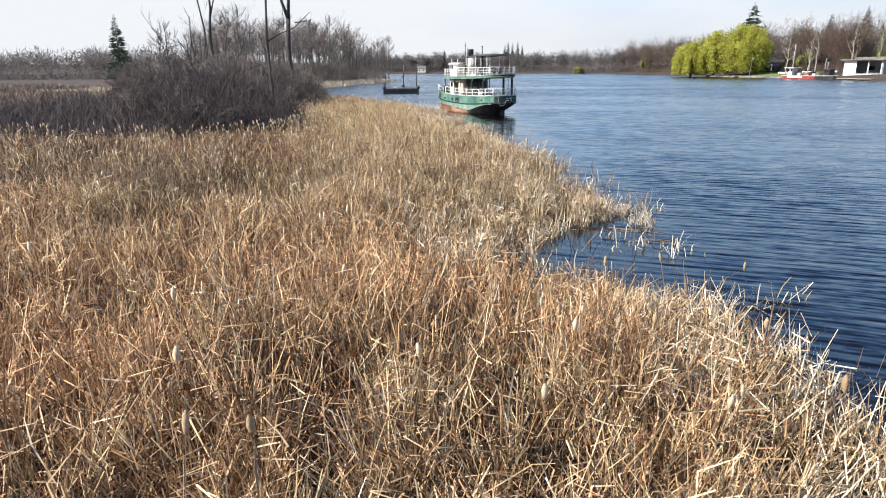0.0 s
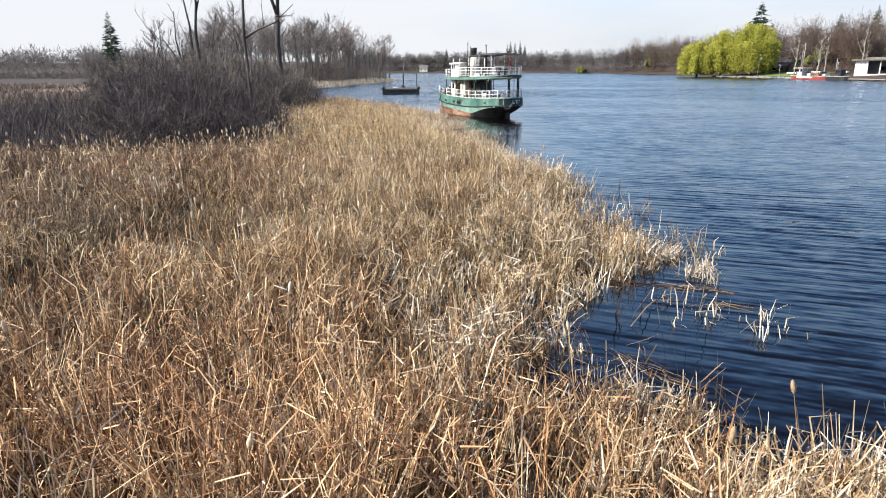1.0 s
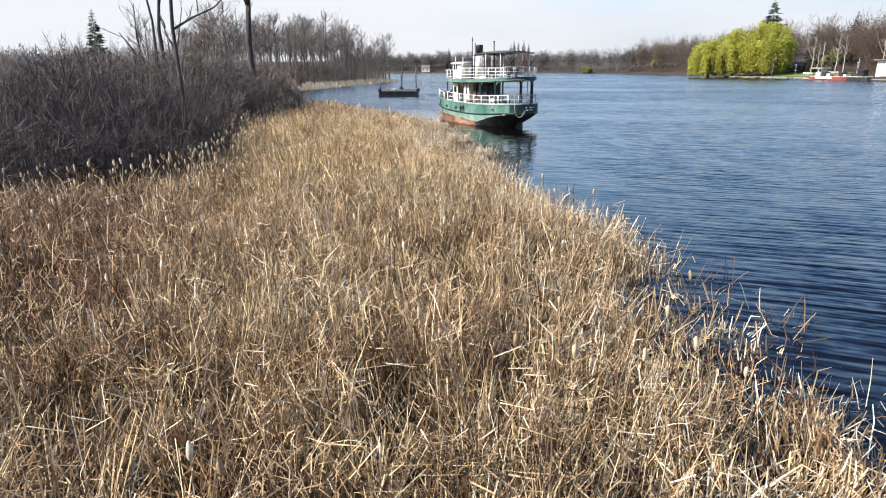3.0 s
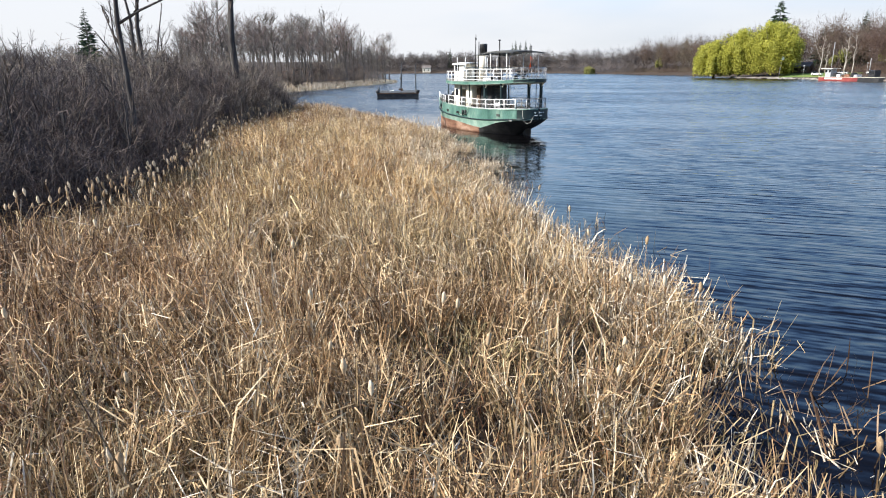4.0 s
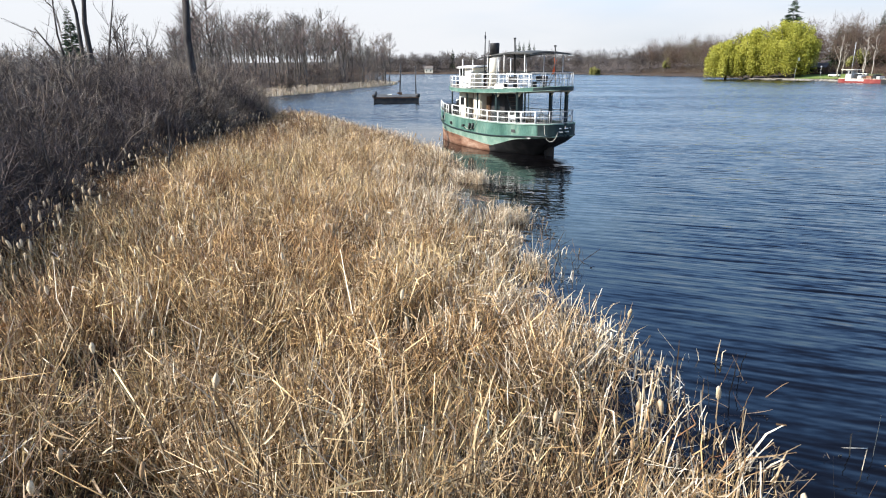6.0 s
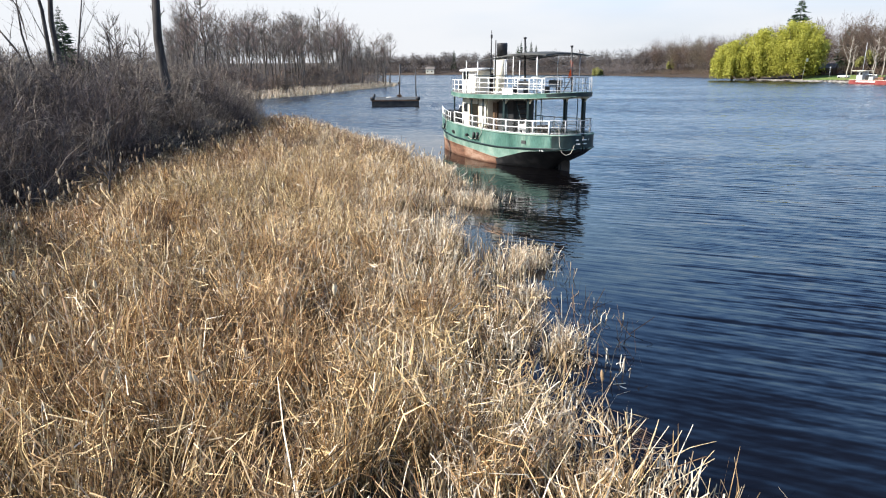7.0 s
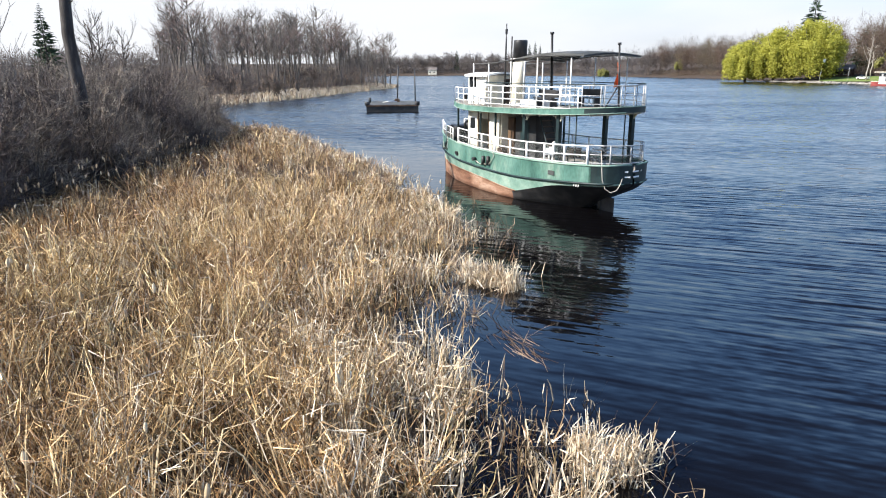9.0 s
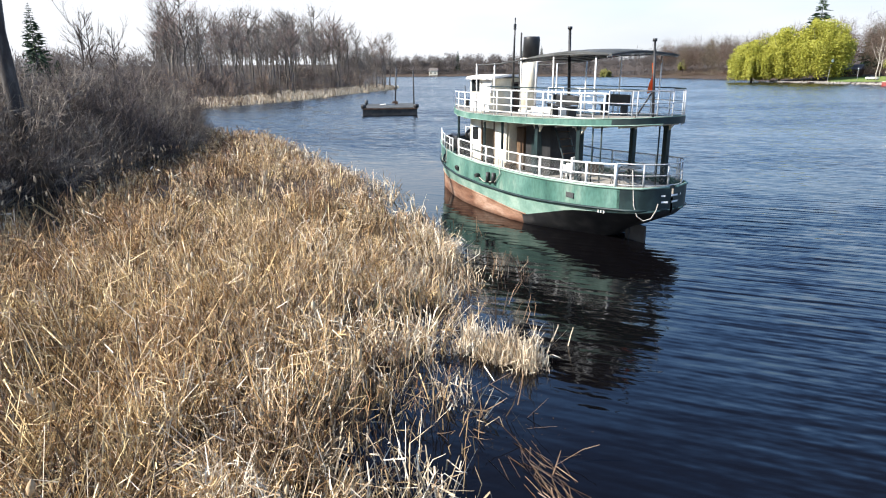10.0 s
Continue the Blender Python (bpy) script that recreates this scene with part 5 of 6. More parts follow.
tagged(new("floating_debris", quads_mesh("floating_debris", *blades(rr, x, y, np.full(len(x), 0.004), rr.uniform(0.3, 0.9, len(x)), rr.uniform(0.006, 0.014, len(x)), 1.52, 0.0, 0.02), M_WET)),
       "brown dead stalks floating in the shallows", "debris", kind="stuff")

# rafts of dead stalks drifted together in the inlet
for (ax, ay), (bx, by), n, wide in (((3.6, 24.4), (7.4, 23.3), 90, 0.13), ((3.6, 19.6), (4.5, 18.3), 34, 0.12), ((5.4, 22.6), (7.8, 22.1), 24, 0.10), ((2.2, 51.6), (3.0, 50.4), 50, 0.15), ((0.6, 66.2), (1.3, 64.6), 60, 0.18)):
    f = rr.random(n)
    x, y = ax + (bx - ax) * f + rr.normal(0, wide, n), ay + (by - ay) * f + rr.normal(0, wide, n)
    turn = math.atan2(by - ay, bx - ax) + rr.normal(0, 0.3, n)
    half = np.stack([np.cos(turn), np.sin(turn), 0 * turn], 1) * rr.uniform(0.12, 0.45, (n, 1))
    mid = np.stack([x, y, rr.uniform(0.004, 0.014, n)], 1)
    tagged(new("reed_raft", quads_mesh("reed_raft", *strips(mid - half, mid + half, rr.uniform(0.004, 0.009, (n, 1)), 0.004, rr), M_WET)),
           "brown raft of dead stalks afloat in the shallows", "debris", kind="stuff")

# cattail heads
along = 37 + 60 * rr.random(420) ** 2
x = np.concatenate([rr.uniform(-16, 6, 500), brush_x(along) + np.abs(rr.normal(0.5, 1.4, 420)), rr.uniform(-34, -7, 320)])
y = np.concatenate([rr.uniform(6, 84, 500), along, rr.uniform(27, 47.5, 320)])
d = shore_distance(x, y, MARSH)
keep = (d > 0.8) & (x > -0.72 * (y - 2) - 2.5) & (x > brush_x(y) - 1.5)
x, y, d = x[keep], y[keep], d[keep]
z = np.maximum(ground_height(x, y), -0.1)
h = 1.5 * (1.0 - 0.1 * np.clip((d - 5) / 12, 0, 1)) * rr.uniform(0.9, 1.25, len(x))
lean = rr.normal(0, 0.12, (len(x), 2)) * h[:, None]
top = np.stack([x + lean[:, 0], y + lean[:, 1], z + h], 1)
foot = np.stack([x, y, z], 1)
stalks = ribbons(foot, (foot + top) / 2, top, np.full(len(x), 0.007), np.full(len(x), 0.006), np.full(len(x), 0.004), rr)
tagged(new("cattail_stalks", quads_mesh("cattail_stalks", *stalks, M_REED)), "thin brown cattail stalks", "cattails", kind="stuff")
ring = np.arange(5) * np.pi * 0.4
size = rr.uniform(0.7, 1.25, len(x))
vs = []
for f, r in ((-0.11, 0.006), (-0.08, 0.026), (-0.01, 0.036), (0.05, 0.028), (0.085, 0.006)):
    c = top + (top - foot) / np.maximum(h, 0.1)[:, None] * (f * size)[:, None]
    wob = r * size[:, None] * rr.uniform(0.7, 1.3, (len(x), 5))
    vs.append(c[:, None, :] + np.stack([np.cos(ring)[None] * wob, np.sin(ring)[None] * wob, 0 * wob], -1))
vs = np.stack(vs, 1).reshape(-1, 3)
i = np.arange(len(x))[:, None] * 25
fs = np.concatenate([i + np.array([[a * 5 + b, a * 5 + (b + 1) % 5, a * 5 + 5 + (b + 1) % 5, a * 5 + 5 + b]]) for a in range(4) for b in range(5)])
tagged(new("cattail_heads", quads_mesh("cattail_heads", vs, fs, M_FLUFF)), "pale fluffy cattail seed heads", "cattails", kind="stuff")

# pale reed fringe on the far point and the cove
x, y = scatter(60000, -95, -20, 124, 310)
d = shore_distance(x, y, MARSH)
keep = (d > 0) & (d < 9 + 6 * smooth_field(x, y, 20, 51)) & (y > 140)
x, y, d = x[keep], y[keep], d[keep]
fringe = blades(rr, x, y, np.maximum(ground_height(x, y), -0.1), rr.uniform(0.6, 1.3, len(x)), rr.uniform(0.03, 0.07, len(x)), 0.25, 0.2)
tagged(new("far_reeds", quads_mesh("far_reeds", *fringe, M_PALE)), "pale reeds fringing the wooded point", "reeds", kind="stuff")


# low brown scrub and dry grass over the field
x, y = rr.uniform(-150, -12, 60000), rr.uniform(44, 190, 60000)
keep = (x < brush_x(y) - 1) & (x > -0.8 * y - 4) & (smooth_field(x, y, 9, 71) > 0.25)
keep &= shore_distance(x, y, MARSH) > 2
x, y = x[keep], y[keep]
scrub = blades(rr, x, y, ground_height(x, y), rr.uniform(0.5, 1.3, len(x)) * (0.6 + 0.9 * smooth_field(x, y, 5, 72)), 0.012 + 0.0003 * y, 0.4, 0.3, 0.4)
tagged(new("field_scrub", quads_mesh("field_scrub", *scrub, M_SCRUB)), "low brown scrub and dead grass over the marshy field", "scrub", kind="stuff")


# fine tangle that fills the thicket
for name, count, mat, slant, label in (("thicket_tangle", 90000, M_TWIG_RED, 0.75, "fine mauve-brown tangle of leafless twigs"), ("thicket_twigs", 60000, M_TWIG, 0.8, "fine grey-brown tangle of leafless twigs"),
                                       ("bent_twigs", 14000, M_TWIG_PALE, 1.1, "pale bent twigs along the front of the thicket")):
    ty = {"thicket_tangle": 40 + 46 * rr.random(count) ** 1.2, "thicket_twigs": 52 + 68 * rr.random(count), "bent_twigs": 56 + 50 * rr.random(count)}[name]
    x = brush_x(ty) - 0.2 - rr.random(count) ** 1.3 * (26 if mat is not M_TWIG_PALE else 7)
    keep = (x > -0.78 * ty) & (shore_distance(x, ty, MARSH) > 3) & (smooth_field(x, ty, 2.2, 73) > 0.22)
    x, y = x[keep], ty[keep]
    k = len(x)
    foot = np.stack([x, y, ground_height(x, y) + rr.random(k) ** 1.1 * 4.2 * np.clip((brush_x(y) - x) / 3, 0.3, 1) * np.interp(y, [40, 48, 74, 84], [0.6, 0.75, 0.9, 1.15]) * np.where(x < -0.6 * (y - 13), 0.3, 1.0)], 1)
    way = rr.normal(0, slant, (k, 3)) + [0, 0, 0.75]
    tip = foot + way * rr.uniform(0.35, 0.9, (k, 1))
    tip[:, 2] = np.maximum(tip[:, 2], foot[:, 2] - 0.2)
    bow = (foot + tip) / 2 + rr.normal(0, 0.10, (k, 3)) + [0, 0, 0.08]
    tagged(new(name, quads_mesh(name, *ribbons(foot, bow, tip, np.full(k, 0.011), np.full(k, 0.009), np.full(k, 0.004), rr), mat)), label, "thicket", kind="stuff")


# ---- thicket and trees ----
def shrub_meshes(seed, tall, wide, stems, twigs, mat):
    """A rounded bush: stems that fan out from the foot to a dome, with fine twigs."""
    g = np.random.default_rng(seed)
    a = g.uniform(0, 2 * np.pi, stems)
    p = np.stack([0.4 * wide * g.random(stems) * np.cos(a), 0.4 * wide * g.random(stems) * np.sin(a), np.zeros(stems) - 0.1], 1)
    rise = np.arccos(g.uniform(0.25, 1.0, stems))
    reach = g.uniform(0.65, 0.9, stems)
    r = p * [0.6, 0.6, 1] + np.stack([np.cos(a) * np.sin(rise) * wide, np.sin(a) * np.sin(rise) * wide, tall * np.cos(rise) * 0.92 + 0.5], 1) * reach[:, None]
    q = p * 0.45 + r * 0.55 + g.normal(0, 0.12, (stems, 3)) + np.stack([0 * a, 0 * a, 0.12 * tall * np.sin(rise)], 1)
    main = ribbons(p, q, r, np.full(stems, 0.026), np.full(stems, 0.02), np.full(stems, 0.01), g)
    f1, w1, l1 = sprout(g, q * 0.5 + p * 0.5, r, 9, 0.62, 0.65, 0.2, 0.15)
    r1 = f1 + w1 * l1[:, None]
    f2, w2, l2 = sprout(g, f1, r1, twigs, 0.55, 0.85, 0.10, 0.1)
    r2 = f2 + w2 * l2[:, None]
    k = len(f1)
    sets = [ribbons(f1, (f1 + r1) / 2 + g.normal(0, 0.06, (k, 3)), r1, np.full(k, 0.014), np.full(k, 0.011), np.full(k, 0.007), g), strips(f2, r2, 0.0085, 0.0035, g)]
    return quads_mesh("stem_clump", *main, M_BARK), quads_mesh("twig_crown", *merge(sets), mat)


def shrub(kind, m, label):
    s = thing("shrub", m, label, "shrub", "leafless thicket")
    part("stem_clump", kind[0], M_BARK, s)
    part("twig_crown", kind[1], kind[1].materials[0], s)
    return s


KINDS = [shrub_meshes(100 + k, 5.4 + 0.4 * k, 2.3 + 0.2 * k, 18, 17, (M_TWIG, M_TWIG_RED, M_TWIG_RED, M_TWIG_PALE)[k]) for k in range(4)]
originals = [shrub(k, pose(-16 - i * 2, 60 + 4 * i, 0.9), "leafless grey-brown shrub of dense thin twigs") for i, k in enumerate(KINDS)]
placed = 0
g = np.random.default_rng(5)
tries = 0
spots = []
while placed < 185 and tries < 9000:
    tries += 1
    py = float(g.uniform(34, 128))
    lane = float(g.random() ** 1.8) * (26 if py > 50 else 20)
    px = float(brush_x(py)) - 0.6 - lane
    if px < -0.75 * (py + 2) or any((px - a) ** 2 + (py - b) ** 2 < 1.5 for a, b in spots) or shore_distance(np.array([px]), np.array([py]), MARSH)[0] < 3.5:
        continue
    spots.append((px, py))
    rise = min(1.0, 0.66 + lane / 16) * (1.25 if 73 < py < 86 and lane < 6 else 1.0)
    size = rise * float(g.uniform(0.66, 0.92)) * float(np.interp(py, [40, 46, 58, 75, 120], [0.8, 1.1, 1.2, 1.42, 1.35]))
    if px < -0.6 * (py - 13):
        size *= 0.36
    z = float(ground_height(np.array([px]), np.array([py]))[0])
    src = originals[placed % 4 if placed < 4 else (1, 2)[placed % 2] if py < 58 else (0, 3, 1, 0, 3, 2)[placed % 6]]
    m = pose(px, py, z - 0.05, 0, 0, float(g.uniform(0, 360)))
    if placed < 4:
        src.matrix_world = m
    else:
        dup = copy_thing(src, m)
        dup.scale = (size * 1.15, size * 1.15, size)
    placed += 1


def tree_meshes(seed, tall, trunk_r, lean, forks, limbs, twigs, start, mat, spread=0.36, fan=5, fine=0.011):
    """A bare tree: the bark mesh of trunk and forks, and the twig crown."""
    g = np.random.default_rng(seed)
    bark = bmesh.new()
    pieces = []
    tip = np.array([lean * tall, g.normal(0, 0.03) * tall, tall])
    pts = [tip * f + np.array([g.normal(0, 0.012), g.normal(0, 0.012), 0]) * tall * (f > 0) for f in np.linspace(0, 1, 7)]
    pieces.append(tube([tuple(p) for p in pts], [trunk_r * (1.25 - f * 1.1) if f else trunk_r * 1.5 for f in np.linspace(0, 1, 7)], 7))
    feet, ends = [], []
    for _ in range(limbs):
        f = g.uniform(start, 0.97)
        p = tip * f
        a = g.uniform(0, 2 * np.pi)
        ln = tall * g.uniform(0.18, 0.36) * (1.15 - 0.6 * f)
        d = np.array([np.cos(a), np.sin(a), g.uniform(0.5, 1.4)])
        d /= np.linalg.norm(d)
        feet.append(p)
        ends.append(p + d * ln)
    for k in range(forks):
        a = g.uniform(0, 2 * np.pi)
        p = tip * g.uniform(0.3, 0.5)
        e = p + np.array([np.cos(a) * 0.22, np.sin(a) * 0.22, 0.5]) * tall * g.uniform(0.8, 1.1)
        feet.append(p)
        ends.append(e)
    for p, e in zip(feet, ends):
        m = (p + e) / 2 + g.normal(0, 0.02, 3) * tall
        r = trunk_r * 0.42
        pieces.append(tube([tuple(p), tuple(m), tuple(e)], [r, r * 0.7, r * 0.25], 5))
    for b in pieces:
        me = bpy.data.meshes.new("piece")
        b.to_mesh(me)
        b.free()
        bark.from_mesh(me)
        bpy.data.meshes.remove(me)
    feet, ends = np.array(feet), np.array(ends)
    f1, w1, l1 = sprout(g, feet, ends, fan, 0.62, spread, 0.4, 0.2)
    r1 = f1 + w1 * l1[:, None]
    f2, w2, l2 = sprout(g, f1, r1, twigs, 0.7, spread, 0.35, 0.15)
    r2 = f2 + w2 * l2[:, None]
    k = len(f1)
    sets = [ribbons(f1, (f1 + r1) / 2 + g.normal(0, 0.006, (k, 3)) * tall, r1, np.full(k, fine * 2), np.full(k, fine * 1.5), np.full(k, fine * 0.8), g), strips(f2, r2, fine, fine * 0.4, g)]
    bark_me = bpy.data.meshes.new("trunk")
    bark.to_mesh(bark_me)
    bark.free()
    bark_me.materials.append(M_BARK)
    return bark_me, quads_mesh("crown", *merge(sets), mat)


def tree(kind, m, label, group=""):
    t = thing("bare_tree", m, label, "tree", group)
    part("trunk", kind[0], M_BARK, t)
    part("crown", kind[1], kind[1].materials[0], t)
    return t


def on_ground(px, py):
    return float(ground_height(np.array([float(px)]), np.array([float(py)]))[0]) - 0.1


def snag(m, stems, label, seed, boughs=5):
    """An old bare tree. stems: path and radii of each trunk or limb."""
    g = np.random.default_rng(seed)
    t = thing("bare_tree", m, label, "tree")
    p, r = [], []
    for k, (path, r0, r1) in enumerate(stems):
        n = len(path)
        part("trunk" if k == 0 else "limb", tube([(a * 0.92, b, c * 0.92) for a, b, c in path], [r0 + (r1 - r0) * i / (n - 1) for i in range(n)], 8 if k == 0 else 6), M_BARK, t)
        p.append(np.array(path[-2 if k == 0 else 0], float) * 0.92)
        r.append(np.array(path[-1], float) * 0.92)
    p, r = np.array(p), np.array(r)
    f1, w1, l1 = sprout(g, p, r, boughs, 0.4, 0.5, 0.3, 0.2)
    r1 = f1 + w1 * l1[:, None]
    f2, w2, l2 = sprout(g, f1, r1, 6, 0.5, 0.5, 0.3, 0.2)
    k = len(f1)
    sets = [ribbons(f1, (f1 + r1) / 2 + g.normal(0, 0.08, (k, 3)), r1, np.full(k, 0.045), np.full(k, 0.03), np.full(k, 0.014), g), strips(f2, f2 + w2 * l2[:, None], 0.016, 0.006, g)]
    part("crown", quads_mesh("crown", *merge(sets), M_TWIG), M_TWIG, t)
    return t


# single trees by the thicket
snag(pose(-19.9, 83.9, on_ground(-19.9, 83.9)), [([(0, 0, -0.2), (0.05, 0, 4), (-0.15, 0, 8), (0.1, 0, 11.6)], 0.36, 0.25), ([(0.1, 0, 11.5), (-0.7, 0, 14), (-1.7, 0.2, 17), (-2.3, 0, 22)], 0.22, 0.07),
     ([(0.1, 0, 11.5), (0.35, 0.1, 15), (0.2, 0, 19), (0.7, 0, 24)], 0.24, 0.07)], "thick dark leafless tree forking high above the thicket", 311)
snag(pose(-13.6, 52.0, on_ground(-13.6, 52.0)), [([(0, 0, -0.2), (0.05, 0, 3.2), (-0.1, 0, 7.4), (0.1, 0, 11), (0.35, 0, 16)], 0.13, 0.06), ([(-0.1, 0, 7.3), (0.9, 0.2, 7.9), (2.2, 0.1, 8.4), (3.6, 0, 9.6)], 0.07, 0.02),
     ([(-0.05, 0, 6.2), (-0.5, 0.2, 6.9), (-0.8, 0.2, 7.9)], 0.05, 0.02)], "slim dark leafless tree with one long side branch", 312, 3)
snag(pose(-33.5, 94.4, on_ground(-33.5, 94.4)), [([(0, 0, -0.2), (0.2, 0, 5), (0.0, 0, 10), (0.5, 0, 14), (0.3, 0, 20)], 0.32, 0.1), ([(0.0, 0.6, 0), (-0.9, 0.4, 6), (-0.8, 0.2, 11), (-1.6, 0, 17)], 0.24, 0.08),
     ([(-0.4, 0, 0.5), (-2.0, 0, 4.5), (-3.6, 0, 7.6), (-5.0, 0, 9.6)], 0.18, 0.05), ([(-2.2, 0, 5), (-3.0, 0.2, 9), (-2.8, 0, 13)], 0.12, 0.04), ([(0.3, 0.4, 2), (1.9, 0, 7), (3.0, 0.3, 12.5)], 0.13, 0.04),
     ([(0.3, 0, 12.5), (1.2, 0, 15.5), (1.3, 0, 19)], 0.12, 0.05)], "leafless tree with several crooked dark stems", 313)
low_kind = tree_meshes(303, 11.5, 0.15, -0.05, 3, 11, 5, 0.3, M_TWIG, fan=5, fine=0.016)
first_low = tree(low_kind, pose(-92, 214, on_ground(-92, 214), 0, 0, 100), "leafless tree standing alone in the field", "trees in the far field")
first_low.scale = (1.7, 1.7, 1.7)
for px, py, turn, size in ((-96, 217, 200, 1.55), (-82, 208, 310, 1.35)):
    copy_thing(first_low, pose(px, py, on_ground(px, py), 0, 0, turn)).scale = (size, size, size)
# crooked dead saplings along the front of the thicket
SAPLING = tree_meshes(306, 5.6, 0.05, 0.06, 2, 9, 4, 0.25, M_TWIG, fan=3, fine=0.008)
first_sapling = thing("dead_sapling", pose(-15.2, 46.6, on_ground(-15.2, 46.6)), "crooked grey dead sapling at the edge of the thicket", "sapling", "dead saplings in the thicket")
part("trunk", SAPLING[0], M_BARK, first_sapling)
part("crown", SAPLING[1], M_TWIG, first_sapling)
for px, py, turn, size in ((-14.0, 47.4, 80, 0.8), (-12.6, 49.6, 160, 0.9), (-17.4, 46.4, 250, 0.7), (-13.4, 56.0, 300, 0.75), (-12.8, 63.0, 30, 0.8), (-21.5, 45.8, 110, 0.8)):
    copy_thing(first_sapling, pose(px, py, on_ground(px, py), 0, 0, turn)).scale = (size, size, size)


def spruce(m, tall, wide, seed, label, group="", gaps=0.0):
    g = np.random.default_rng(seed)
    t = thing("spruce_tree", m, label, "tree", group)
    part("trunk", tube([(0, 0, 0), (0, 0, tall * 0.5), (0, 0, tall)], [tall * 0.016, tall * 0.010, 0.02], 7), M_BARK, t)
    p, q, r, w = [], [], [], []
    for f in np.linspace(0.10, 0.99, int(26 + tall)):
        if g.random() < gaps:
            continue
        n = int(g.integers(5, 9))
        for a in g.uniform(0, 2 * np.pi, n):
            ln = wide * (1 - f) ** 0.8 * g.uniform(0.55, 1.1) + 0.15
            z = tall * f
            d = np.array([np.cos(a), np.sin(a), 0])
            p0 = np.array([0, 0, z])
            p.append(p0)
            q.append(p0 + d * ln * 0.55 + [0, 0, -0.10 * ln])
            r.append(p0 + d * ln + [0, 0, -0.12 * ln + 0.05 * tall * (1 - f) * g.normal(0, 0.4)])
            w.append(ln)
    p, q, r, w = np.array(p), np.array(q), np.array(r), np.array(w)
    sets = [ribbons(p, q, r, np.full(len(p), 0.04), 0.10 * w + 0.05, np.full(len(p), 0.04), g)]
    f1, w1, l1 = sprout(g, p, r, 6, 0.36, 0.55, -0.25, 0.2)
    r1 = f1 + w1 * l1[:, None]
    k = len(f1)
    sets.append(ribbons(f1, (f1 + r1) / 2, r1, np.full(k, 0.02 * tall * 0.12), 0.11 * l1 + 0.02, np.full(k, 0.01), g))
    part("needle_crown", quads_mesh("needle_crown", *merge(sets), M_NEEDLE), M_NEEDLE, t, "dark green needled branches")
    return t


spruce(pose(-115, 229, on_ground(-115, 229)), 23, 5.6, 401, "dark spruce standing at the edge of the far field")
spruce(pose(-105, 222, on_ground(-105, 222)), 8.5, 4.2, 402, "low dark spruce at the edge of the far field")

# wood on the point
WOOD = [tree_meshes(320 + k, 18 + k * 1.2, 0.2 + 0.015 * k, (0.02, -0.02, 0.03, 0.0, -0.03)[k], k % 2, 20, 6, 0.46, (M_WOODTWIG, M_WOODTWIG_RED, M_WOODTWIG, M_WOODTWIG, M_WOODTWIG_RED)[k], 0.46, fan=6, fine=0.012) for k in range(5)]
for bark_mesh, _ in WOOD:
    bark_mesh.materials[0] = M_WOODBARK
firsts = []
count = tries = 0
g = np.random.default_rng(77)
spots = []
while count < 175 and tries < 12000:
    tries += 1
    py = float(g.uniform(196, 360))
    px = -25.5 - float(g.random() ** 1.3) * 110
    d = float(shore_distance(np.array([px]), np.array([py]), MARSH)[0])
    if d < (7 if py < 250 else 1.5) or px < -0.475 * (py - 50) or any((px - a) ** 2 + (py - b) ** 2 < 6 for a, b in spots):
        continue
    spots.append((px, py))
    m = pose(px, py, on_ground(px, py), 0, 0, float(g.uniform(0, 360)))
    size = float(g.uniform(0.8, 1.12)) * (0.8 if d < 16 else 1.0)
    if count < 5:
        firsts.append(tree(WOOD[count], m, "tall leafless grey-brown tree of the wooded point", "wood on the point"))
    else:
        copy_thing(firsts[count % 5], m).scale = (size, size, size)
    count += 1

# undergrowth of the point
count = tries = 0
while count < 28 and tries < 3000:
    tries += 1
    py = float(g.uniform(178, 320))
    px = -28 - float(g.random()) * 110
    d = float(shore_distance(np.array([px]), np.array([py]), MARSH)[0])
    if not 4 < d < 40 or px < -0.52 * (py - 50):
        continue
    size = float(g.uniform(0.9, 1.5))
    copy_thing(originals[count % 4], pose(px, py, on_ground(px, py), 0, 0, float(g.uniform(0, 360)))).scale = (size * 1.5, size * 1.5, size)
    count += 1


